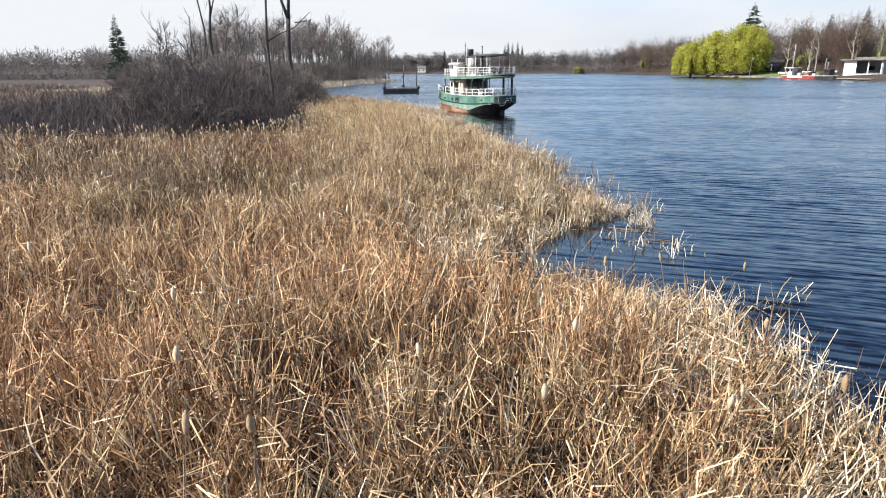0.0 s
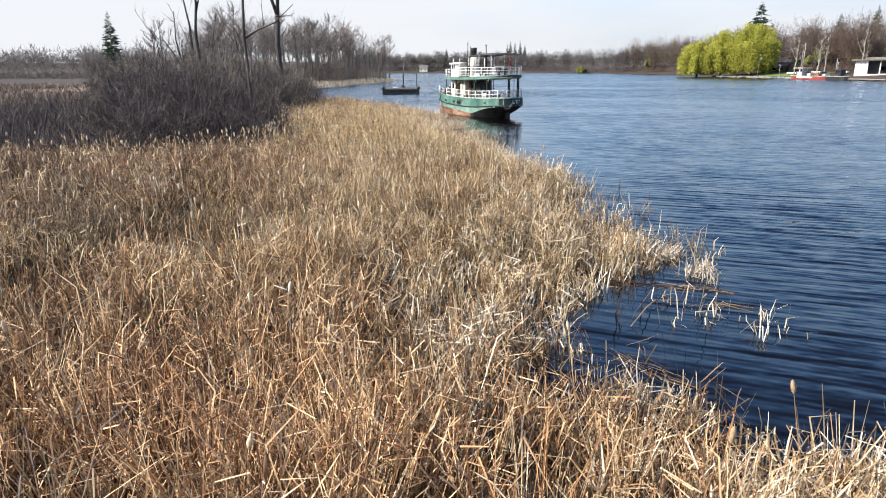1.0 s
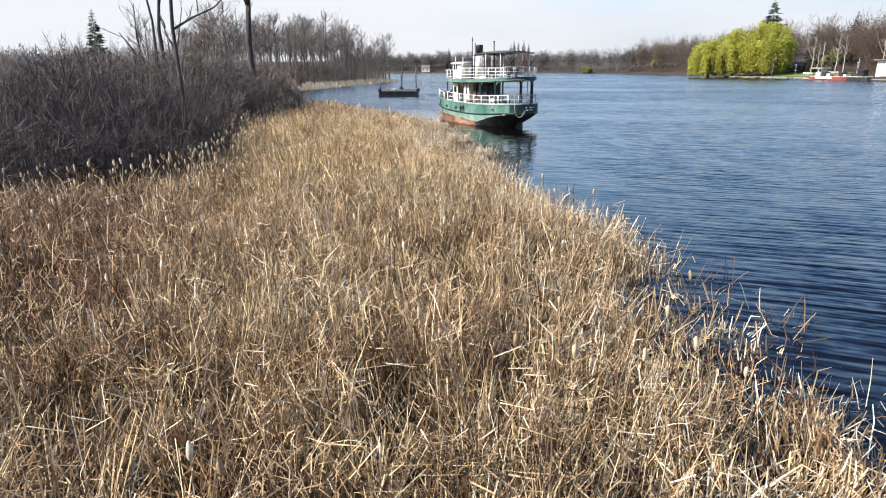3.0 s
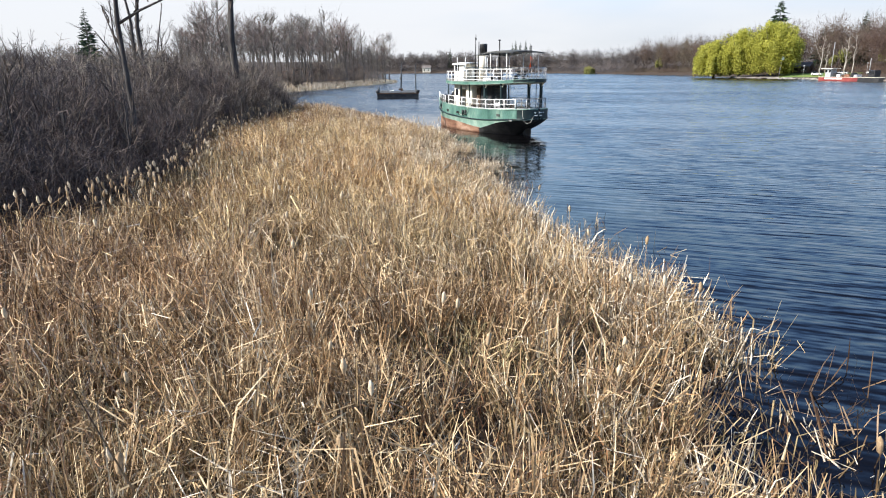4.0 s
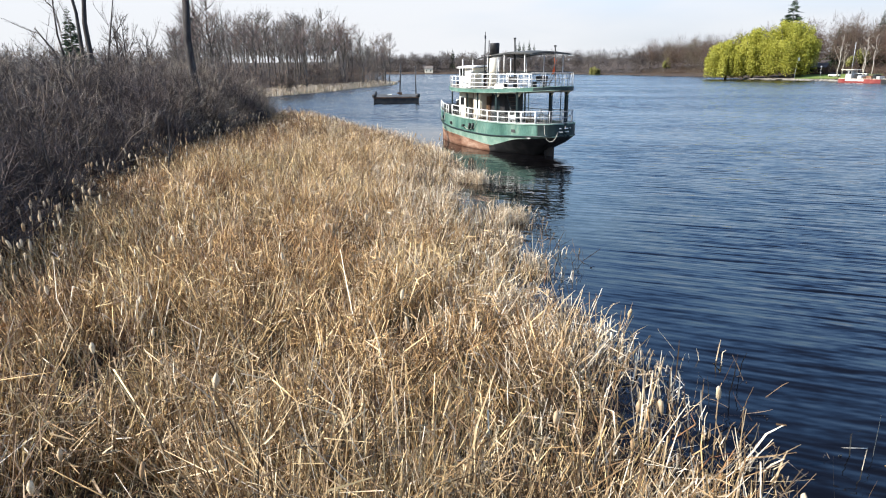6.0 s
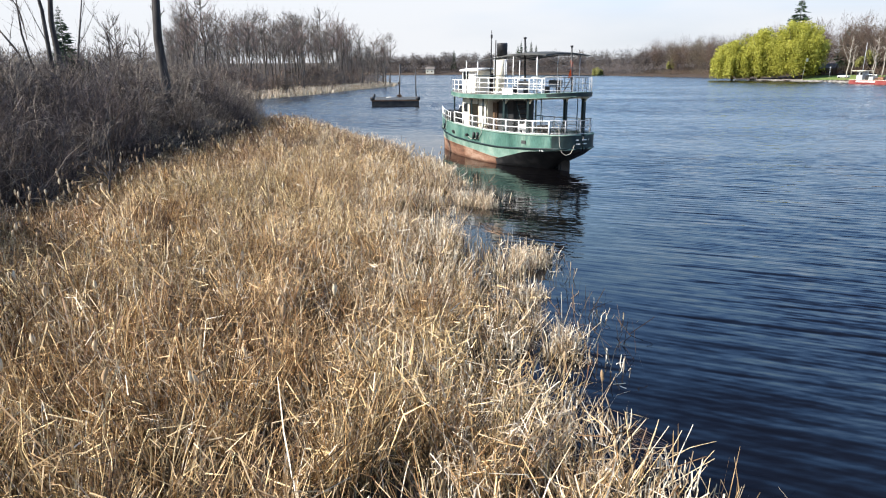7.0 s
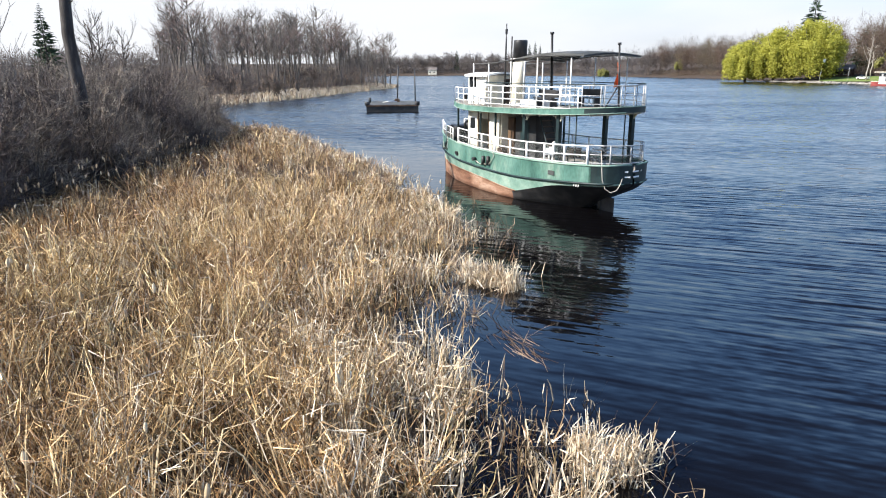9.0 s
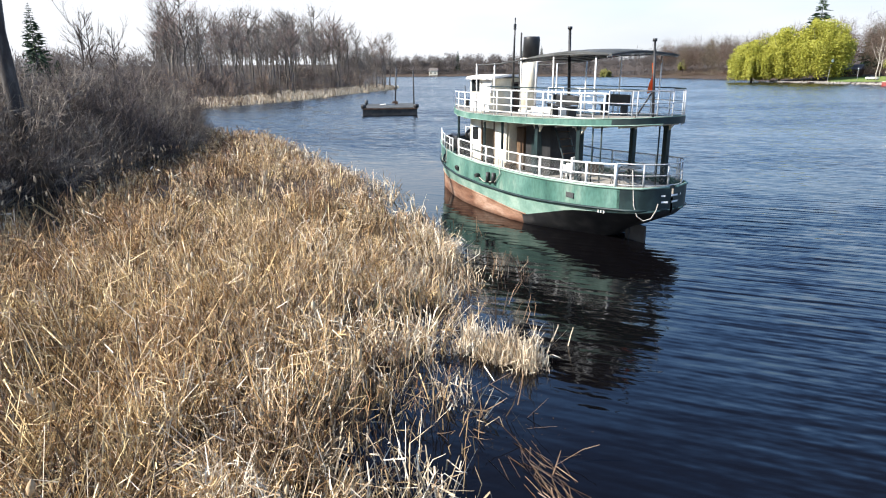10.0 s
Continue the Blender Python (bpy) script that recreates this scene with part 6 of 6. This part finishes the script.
# far woods: one sheet of many small bare crowns
def far_wood(name, rows, mat, label, seed, twigs=46, wide=0.5):
    """rows: place, height and half-width of each crown."""
    g = np.random.default_rng(seed)
    sets = []
    for px, py, tall, half in rows:
        base = np.array([px, py, on_ground(px, py)])
        n = 2
        p = np.repeat(base[None], n, 0) + g.normal(0, half * 0.3, (n, 3)) * [1, 1, 0]
        r = p + np.stack([g.normal(0, half * 0.25, n), g.normal(0, half * 0.25, n), tall * g.uniform(0.55, 0.85, n)], 1)
        sets.append(strips(p, r, wide * 0.4, wide * 0.15, g))
        u = g.normal(size=(twigs, 3))
        u /= np.linalg.norm(u, axis=1)[:, None]
        c = base + np.array([0, 0, tall * 0.52])
        f = c + u * np.array([half, half, tall * 0.42]) * g.uniform(0.1, 0.9, (twigs, 1))
        e = f + (u * 0.7 + np.array([0, 0, 0.35]) + g.normal(0, 0.55, (twigs, 3))) * tall * 0.075
        sets.append(strips(f, e, wide * 0.45, wide * 0.12, g))
        low = twigs // 4
        f = base + g.normal(0, 1, (low, 3)) * [half * 0.9, half * 0.9, 0] + np.stack([0 * g.random(low), 0 * g.random(low), g.uniform(0, 2.2, low)], 1)
        e = f + g.normal(0, 1.0, (low, 3)) + [0, 0, 0.5]
        sets.append(strips(f, e, wide * 0.5, wide * 0.25, g))
    return tagged(new(name, quads_mesh(name, *merge(sets), mat)), label, "woods", kind="stuff")


g = np.random.default_rng(90)
rows = []
while len(rows) < 230:
    py, px = float(g.uniform(180, 345)), -26 - float(g.random()) * 120
    d = float(shore_distance(np.array([px]), np.array([py]), MARSH)[0])
    if 4 < d < 55 and px > -0.54 * (py - 45):
        rows.append((px, py, g.uniform(4.0, 9.0), g.uniform(2.0, 3.6)))
far_wood("point_undergrowth", rows[:120], M_SCRUB, "olive-brown undergrowth below the wood on the point", 96, 110, 0.09)
while len(rows) < 360:
    py, px = float(g.uniform(205, 345)), -30 - float(g.random()) * 110
    d = float(shore_distance(np.array([px]), np.array([py]), MARSH)[0])
    if 14 < d < 55 and px > -0.475 * (py - 48):
        rows.append((px, py, g.uniform(7.0, 12.0), g.uniform(2.4, 4.0)))
far_wood("point_brush", rows[120:], M_HAZEWOOD, "grey leafless brush below the wood on the point", 97, 110, 0.09)
g = np.random.default_rng(91)
rows = []
for f in np.linspace(0, 1, 300):
    px = -150 + 330 * f
    py = np.interp(px, [-150, -20, 40, 100, 126, 140, 180], [790, 770, 738, 668, 590, 540, 500]) + g.uniform(6, 60)
    rows.append((px + g.normal(0, 5), py, g.uniform(16, 24), g.uniform(4, 7)))
far_wood("far_woods", rows, M_HAZEWOOD, "distant leafless woods behind the river bend", 92, 260, 0.34)
rows = [(-3.0 * f - 150 + g.normal(0, 10), 330 + 0.25 * f + g.uniform(0, 70), g.uniform(14, 20), g.uniform(7, 11)) for f in np.linspace(-10, 160, 250)]
far_wood("field_edge_woods", rows, M_HAZEWOOD, "distant leafless woods behind the dry field", 93, 260, 0.36)
rows = []
for f in np.linspace(0, 1, 200):
    py = 300 + 260 * f
    px = np.interp(py, [262, 300, 330, 345, 380, 430, 500, 560], [142, 150, 146, 140, 150, 156, 146, 132]) + 8 + g.random() ** 1.5 * 50
    if py < 350 and px < 172:
        px += 24
    rows.append((px, py, g.uniform(19, 29), g.uniform(3.5, 6.5)))
far_wood("river_bank_woods", rows, M_REDWOOD, "leafless reddish-brown woods on the far bank", 94, 520, 0.12)
rows = [(184 + g.random() * 60, 205 + 160 * f, g.uniform(15, 23), g.uniform(4, 6)) for f in np.linspace(0, 1, 100)]
far_wood("hill_woods", rows, M_HAZEWOOD, "leafless woods on the slope behind the houses", 95, 460, 0.11)


# ---- the far bank ----
def leafy(m, tall, half, seed, mat, label, name="willow_tree", strands=420, drop=0.5):
    """A crown of many small leaf clumps hung in strands."""
    g = np.random.default_rng(seed)
    t = thing(name, m, label, "tree")
    part("trunk", tube([(0, 0, -0.3), (0.3, 0, tall * 0.25), (0, 0.3, tall * 0.55)], [0.6, 0.5, 0.25], 8), M_BARK, t)
    for k in range(5):
        a = k * 1.256 + g.uniform(-0.4, 0.4)
        part("limb", tube([(0.2, 0, tall * 0.2), (np.cos(a) * half * 0.4, np.sin(a) * half * 0.4, tall * 0.5), (np.cos(a) * half * 0.7, np.sin(a) * half * 0.7, tall * 0.72)], [0.3, 0.2, 0.08], 6), M_BARK, t)
    # rounded boughs, each a cloud of hanging leaf clumps facing outwards
    c, face = [], []
    for _ in range(strands // 5):
        u = g.normal(size=3)
        u /= np.linalg.norm(u)
        u[2] = abs(u[2]) * 1.25 - 0.35
        rad = g.uniform(0.3, 0.98)
        core = np.array([u[0] * half * rad, u[1] * half * rad, tall * (0.46 + 0.46 * u[2] * rad)])
        n = 520
        w = g.normal(size=(n, 3))
        w /= np.linalg.norm(w, axis=1)[:, None]
        size = half * g.uniform(0.14, 0.34)
        pts = core + w * size * g.uniform(0.55, 1.05, (n, 1)) * [1, 1, 0.75]
        hang = g.random(n) ** 2 * tall * drop * 0.7
        pts[:, 2] -= hang
        c.append(pts)
        face.append(w + np.array([0, 0, 0.3]) + g.normal(0, 0.55, (n, 3)))
    c, face = np.concatenate(c), np.concatenate(face)
    c[:, 2] = np.maximum(c[:, 2], 0.5 + 2.0 * g.random(len(c)))
    s = g.uniform(0.20, 0.50, len(c))
    a = np.cross(face, g.normal(size=c.shape))
    a /= np.linalg.norm(a, axis=1)[:, None] + 1e-9
    b = np.cross(face, a)
    b /= np.linalg.norm(b, axis=1)[:, None] + 1e-9
    v = np.stack([c - a * s[:, None], c + b * s[:, None] * 0.55, c + a * s[:, None], c - b * s[:, None] * 0.55], 1).reshape(-1, 3)
    q = np.arange(len(c))[:, None] * 4 + np.array([[0, 1, 2, 3]])
    part("foliage", quads_mesh("foliage", v, q, mat), mat, t, "fresh yellow-green hanging foliage")
    return t


leafy(pose(147, 338, on_ground(147, 338)), 29, 12.5, 501, M_WILLOW, "large weeping willow in fresh yellow-green leaf on the bank", strands=560)
leafy(pose(136, 347, on_ground(136, 347)), 26, 11, 502, M_WILLOW, "broad weeping willow in fresh yellow-green leaf", strands=500)
leafy(pose(126, 352, 0.3), 21, 9, 503, M_WILLOW, "weeping willow leaning over the water's edge", strands=420)
leafy(pose(112, 592, on_ground(112, 592)), 10, 5.5, 504, M_BUD, "small budding tree on the far bank", "budding_tree", 160)
for k, (px, py, tall) in enumerate(((158, 420, 15), (160, 455, 16), (168, 398, 14), (150, 520, 14), (178, 335, 15), (188, 318, 17))):
    leafy(pose(px, py, on_ground(px, py)), tall, tall * 0.36, 540 + k, M_BUD, "budding olive-brown tree among the bank woods", "budding_tree", 60, 0.2)
leafy(pose(196, 300, on_ground(196, 300)), 20, 8, 505, M_BUD, "budding tree on the slope", "budding_tree", 240)

spruce(pose(176, 397, on_ground(176, 397)), 39, 15.0, 410, "tall ragged spruce rising behind the willow", "", 0.25)
for k, (px, py, tall) in enumerate(((196, 352, 27), (208, 342, 29), (219, 326, 30), (188, 372, 22), (228, 312, 29))):
    spruce(pose(px, py, on_ground(px, py)), tall, 7.5, 420 + k, "dark spruce on the slope behind the houses", "spruces on the slope")
for k, (px, py, tall) in enumerate(((62, 790, 27), (66, 795, 30), (71, 792, 28), (77, 790, 30), (82, 786, 26), (-10, 805, 24))):
    spruce(pose(px, py, on_ground(px, py)), tall, 5.5, 440 + k, "distant dark spruce above the far woods", "spruces above the far woods")

BIRCH = tree_meshes(520, 17, 0.2, 0.02, 1, 10, 6, 0.35, M_TWIG, fan=5, fine=0.04)
BIRCH[0].materials.clear()
BIRCH[0].materials.append(M_BIRCH)
first_birch = tree(BIRCH, pose(157, 314, on_ground(157, 314), 0, 0, 30), "pale-stemmed leafless tree on the bank", "pale trees by the houses")
for px, py, turn, size in ((164, 308, 80, 0.9), (166, 306, 140, 0.95), (176, 296, 20, 1.1), (180, 300, 220, 1.0), (184, 290, 300, 1.15), (172, 322, 10, 0.9), (190, 285, 100, 1.0), (168, 330, 60, 0.8)):
    copy_thing(first_birch, pose(px, py, on_ground(px, py), 0, 0, turn)).scale = (size, size, size)

# lawn and stone bank
bm = bmesh.new()
lx = [[bm.verts.new((*(Vector(a).lerp(Vector(b), f)), 0)) for f in np.linspace(0, 1, 7)] for a, b in (((145, 326), (158, 350)), ((150, 314), (170, 330)), ((158, 300), (176, 314)))]
for row_a, row_b in zip(lx, lx[1:]):
    for k in range(6):
        bm.faces.new((row_a[k], row_b[k], row_b[k + 1], row_a[k + 1]))
bmesh.ops.subdivide_edges(bm, edges=list(bm.edges), cuts=3, use_grid_fill=True)
for v in bm.verts:
    v.co.z = on_ground(v.co.x, v.co.y) + 0.22
lawn_mesh = bpy.data.meshes.new("lawn")
bm.to_mesh(lawn_mesh)
bm.free()
lawn_mesh.materials.append(M_LAWN)
tagged(new("lawn", lawn_mesh), "bright green lawn sloping to the river", "lawn", kind="structure")

stones = bmesh.new()
g = np.random.default_rng(610)
for _ in range(260):
    f = g.random()
    py = 262 + 95 * f
    px = float(np.interp(py, [230, 262, 300, 330, 345, 380], [146, 147, 150, 141, 134, 144])) + g.uniform(-0.8, 1.0)
    mtx = Matrix.Translation((px, py, g.uniform(-0.1, 0.25))) @ Euler((g.random() * 3, g.random() * 3, g.random() * 3)).to_matrix().to_4x4() @ Matrix.Diagonal((g.uniform(0.4, 1.0), g.uniform(0.4, 0.8), g.uniform(0.25, 0.5), 1))
    bmesh.ops.create_icosphere(stones, subdivisions=1, radius=1.0, matrix=mtx)
rock_mesh = bpy.data.meshes.new("shore_rocks")
stones.to_mesh(rock_mesh)
stones.free()
rock_mesh.materials.append(M_CONCRETE)
tagged(new("shore_rocks", rock_mesh), "pale rocks along the far waterline", "rocks", kind="stuff")

# boathouse
bh = thing("boathouse", pose(168.6, 272, 0.9, 0, 0, -52), "white boathouse with a flat brown roof and open front", "house")
part("wall", box((0.3, 9, 6.2), (-7.0, 0, 3.1), 0.03), M_WHITE, bh, "white end wall")
part("wall", box((4.2, 0.3, 6.2), (-5.0, -4.4, 3.1), 0.03), M_WHITE, bh, "white front wall")
part("wall", box((14, 0.3, 6.2), (0, 4.4, 3.1), 0.03), M_SIDING, bh, "blue-grey back wall")
part("wall", box((0.3, 9, 6.2), (7.0, 0, 3.1), 0.03), M_SIDING, bh)
part("front_rail", box((9.6, 0.2, 1.1), (2.0, -4.4, 0.55), 0.03), M_CREAM, bh)
part("roof", box((16.5, 11.5, 0.5), (0, -0.3, 6.5), 0.08), M_ROOF, bh, "flat brown roof")
part("roof_top", box((11, 7.5, 0.9), (1.5, 0.5, 7.1), 0.2), M_ROOF, bh)
for x in (-2.7, 1.8, 6.5):
    part("post", box((0.35, 0.35, 6.2), (x, -4.4, 3.1), 0.03), M_WHITE, bh)
part("floor_slab", box((15, 10, 1.6), (0, -0.3, -0.75), 0.05), M_CONCRETE, bh)
for x in (0.0, 4.0):
    part("window", box((2.2, 0.06, 1.6), (x, 4.2, 3.2), 0.01), M_GLASS, bh)
part("stored_boat", box((5.2, 1.9, 1.0), (2.0, 0, 1.0), 0.3), M_BLACK, bh, "dark boat under cover")

# dark cottage behind the lawn
cot = thing("cottage", pose(163, 346, on_ground(163, 346), 0, 0, -40), "low dark cottage among the trees", "house")
part("wall", box((12, 7, 3.2), (0, 0, 1.6), 0.03), M_WOODDARK, cot)
bm = bmesh.new()
rv = [bm.verts.new(p) for p in ((-6.6, -4.2, 3.1), (6.6, -4.2, 3.1), (6.6, 4.2, 3.1), (-6.6, 4.2, 3.1), (-6.6, 0, 5.2), (6.6, 0, 5.2))]
for f in ((0, 1, 5, 4), (2, 3, 4, 5), (0, 4, 3), (1, 2, 5), (0, 3, 2, 1)):
    bm.faces.new([rv[i] for i in f])
part("roof", bm, M_ROOF, cot)
for x in (-3.5, 0.5, 4):
    w = part("window", box((1.5, 0.1, 1.2), (x, -3.5, 1.7), 0.01), M_GLASS, cot)
    part("sill", box((1.7, 0.2, 0.08), (x, -3.56, 1.06), 0.01), M_WHITE, w)

# small white house in the far woods
far = thing("far_house", pose(-36, 765, on_ground(-36, 765)), "small pale house on the far shore", "house")
part("wall", box((9, 7, 5), (0, 0, 2.5), 0.03), M_CREAM, far)
bm = bmesh.new()
rv = [bm.verts.new(p) for p in ((-5, -4, 4.9), (5, -4, 4.9), (5, 4, 4.9), (-5, 4, 4.9), (-5, 0, 7.6), (5, 0, 7.6))]
for f in ((0, 1, 5, 4), (2, 3, 4, 5), (0, 4, 3), (1, 2, 5), (0, 3, 2, 1)):
    bm.faces.new([rv[i] for i in f])
part("roof", bm, M_ROOF, far)
for x in (-2.5, 2.0):
    part("window", box((1.4, 0.1, 1.4), (x, -3.52, 2.6), 0.01), M_GLASS, far)


# red work boat
def vessel(name, m, length, beam, high, mat, label):
    v = thing(name, m, label, "boat")
    out = [(length / 2, 0.15), (length * 0.42, beam * 0.32), (length * 0.28, beam / 2), (-length * 0.46, beam / 2), (-length / 2, beam * 0.42)]
    full = out + [(x, -y) for x, y in reversed(out)]
    part("hull", slab(full, -0.3, high, 0.05), mat, v)
    part("deck", slab([(x * 0.96, y * 0.92) for x, y in full], high + 0.004, high + 0.05), M_CONCRETE, v)
    part("gunwale", tube([(x, y, high) for x, y in full] + [(*full[0], high)], 0.08, 5), M_CREAM, v)
    return v


red = vessel("red_barge", pose(143, 272, 0, 0, 0, -76), 19, 4.8, 1.4, M_RED, "red steel boat moored along the far bank")
cab = part("wheelhouse", box((2.6, 2.6, 3.0), (-6.0, 0, 2.9), 0.08), M_STEEL, red, "white wheelhouse")
part("wheelhouse_roof", box((5.5, 3.8, 0.25), (-6.2, 0, 4.5), 0.05), M_CREAM, cab)
for x in (-6.8, -5.2):
    part("window", box((0.9, 0.05, 0.9), (x, -1.32, 3.55), 0.01), M_GLASS, cab)
part("white_stripe", box((8, 0.06, 0.5), (-2, -2.43, 0.9), 0.01), M_WHITE, red)
part("mast", tube([(-6.2, 0, 4.5), (-6.2, 0, 14.0)], 0.10, 6), M_STEEL, red)
for x, w, h, mt in ((-3.2, 1.2, 1.6, M_BLACK), (-1.5, 1.8, 1.1, M_STEEL), (0.6, 1.2, 0.8, M_WOODDARK), (2.4, 2.2, 1.0, M_RUST), (4.6, 1.2, 1.5, M_BLACK), (6.2, 1.4, 0.9, M_STEEL)):
    part("deck_gear", box((w, 2.2, h), (x, 0.2, 1.44 + h / 2), 0.1), mt, red)
dark = vessel("dark_barge", pose(144.2, 256.5, 0, 0, 0, -76), 9, 4.0, 1.5, M_BLACK, "dark steel boat moored beside the red one")
part("deck_house", box((2.6, 2.4, 2.4), (0.5, 0, 2.75), 0.08), M_BLACK, dark)
part("window", box((1.8, 0.05, 0.8), (0.5, -1.22, 3.2), 0.01), M_GLASS, dark)
part("mast", tube([(-1.8, 0, 1.5), (-1.8, 0, 8)], 0.09, 6), M_STEEL, dark)

# docks, flagpole, posts on the bank
for px, py, ln, turn in ((133, 331, 9, -25), (142.5, 328, 7, -25), (146.2, 246, 9, -75), (146.4, 236, 6, -75)):
    dk = thing("dock", pose(px, py, 0, 0, 0, turn), "low weathered wooden dock at the far bank", "dock", "docks on the far bank")
    part("dock_deck", box((ln, 2.4, 0.25), (0, 0, 0.62), 0.04), M_DECK, dk)
    for x in (-ln / 2 + 0.4, ln / 2 - 0.4):
        for y in (-1.0, 1.0):
            part("pile", tube([(x, y, -1.2), (x, y, 1.1)], 0.14, 7), M_WOODDARK, dk)
fp = thing("flagpole", pose(146.5, 328.5, 0.5), "white flagpole with a small pale flag", "flagpole")
part("pole", tube([(0, 0, -0.4), (0.6, 0, 9.2)], [0.10, 0.06], 7), M_WHITE, fp)
part("flag", box((0.9, 0.05, 1.5), (1.05, 0, 8.3), 0.01), M_WHITE, fp)
for px, py in ((151, 316), (166, 296)):
    lp = thing("lamp_post", pose(px, py, on_ground(px, py)), "slim pale lamp post on the bank", "lamp post", "lamp posts on the bank")
    part("pole", tube([(0, 0, 0), (0, 0, 5.0)], 0.07, 6), M_STEEL, lp)
    part("lamp_head", box((0.5, 0.3, 0.25), (0, 0, 5.1), 0.05), M_WHITE, lp)
for px, py, mt in ((158, 318, M_WHITE), (166, 312, M_STEEL), (171, 300, M_WHITE)):
    car = thing("parked_car", pose(px, py, on_ground(px, py) + 0.25, 0, 0, -60), "parked car near the bank", "car", "cars on the bank")
    part("body", box((4.4, 1.8, 0.75), (0, 0, 0.65), 0.2), mt, car)
    part("cabin", box((2.3, 1.6, 0.6), (-0.2, 0, 1.25), 0.2), M_GLASS, car)
    for x in (-1.4, 1.4):
        for y in (-0.85, 0.85):
            part("wheel", tube([(x, y - 0.1, 0.33), (x, y + 0.1, 0.33)], 0.33, 12), M_BLACK, car)
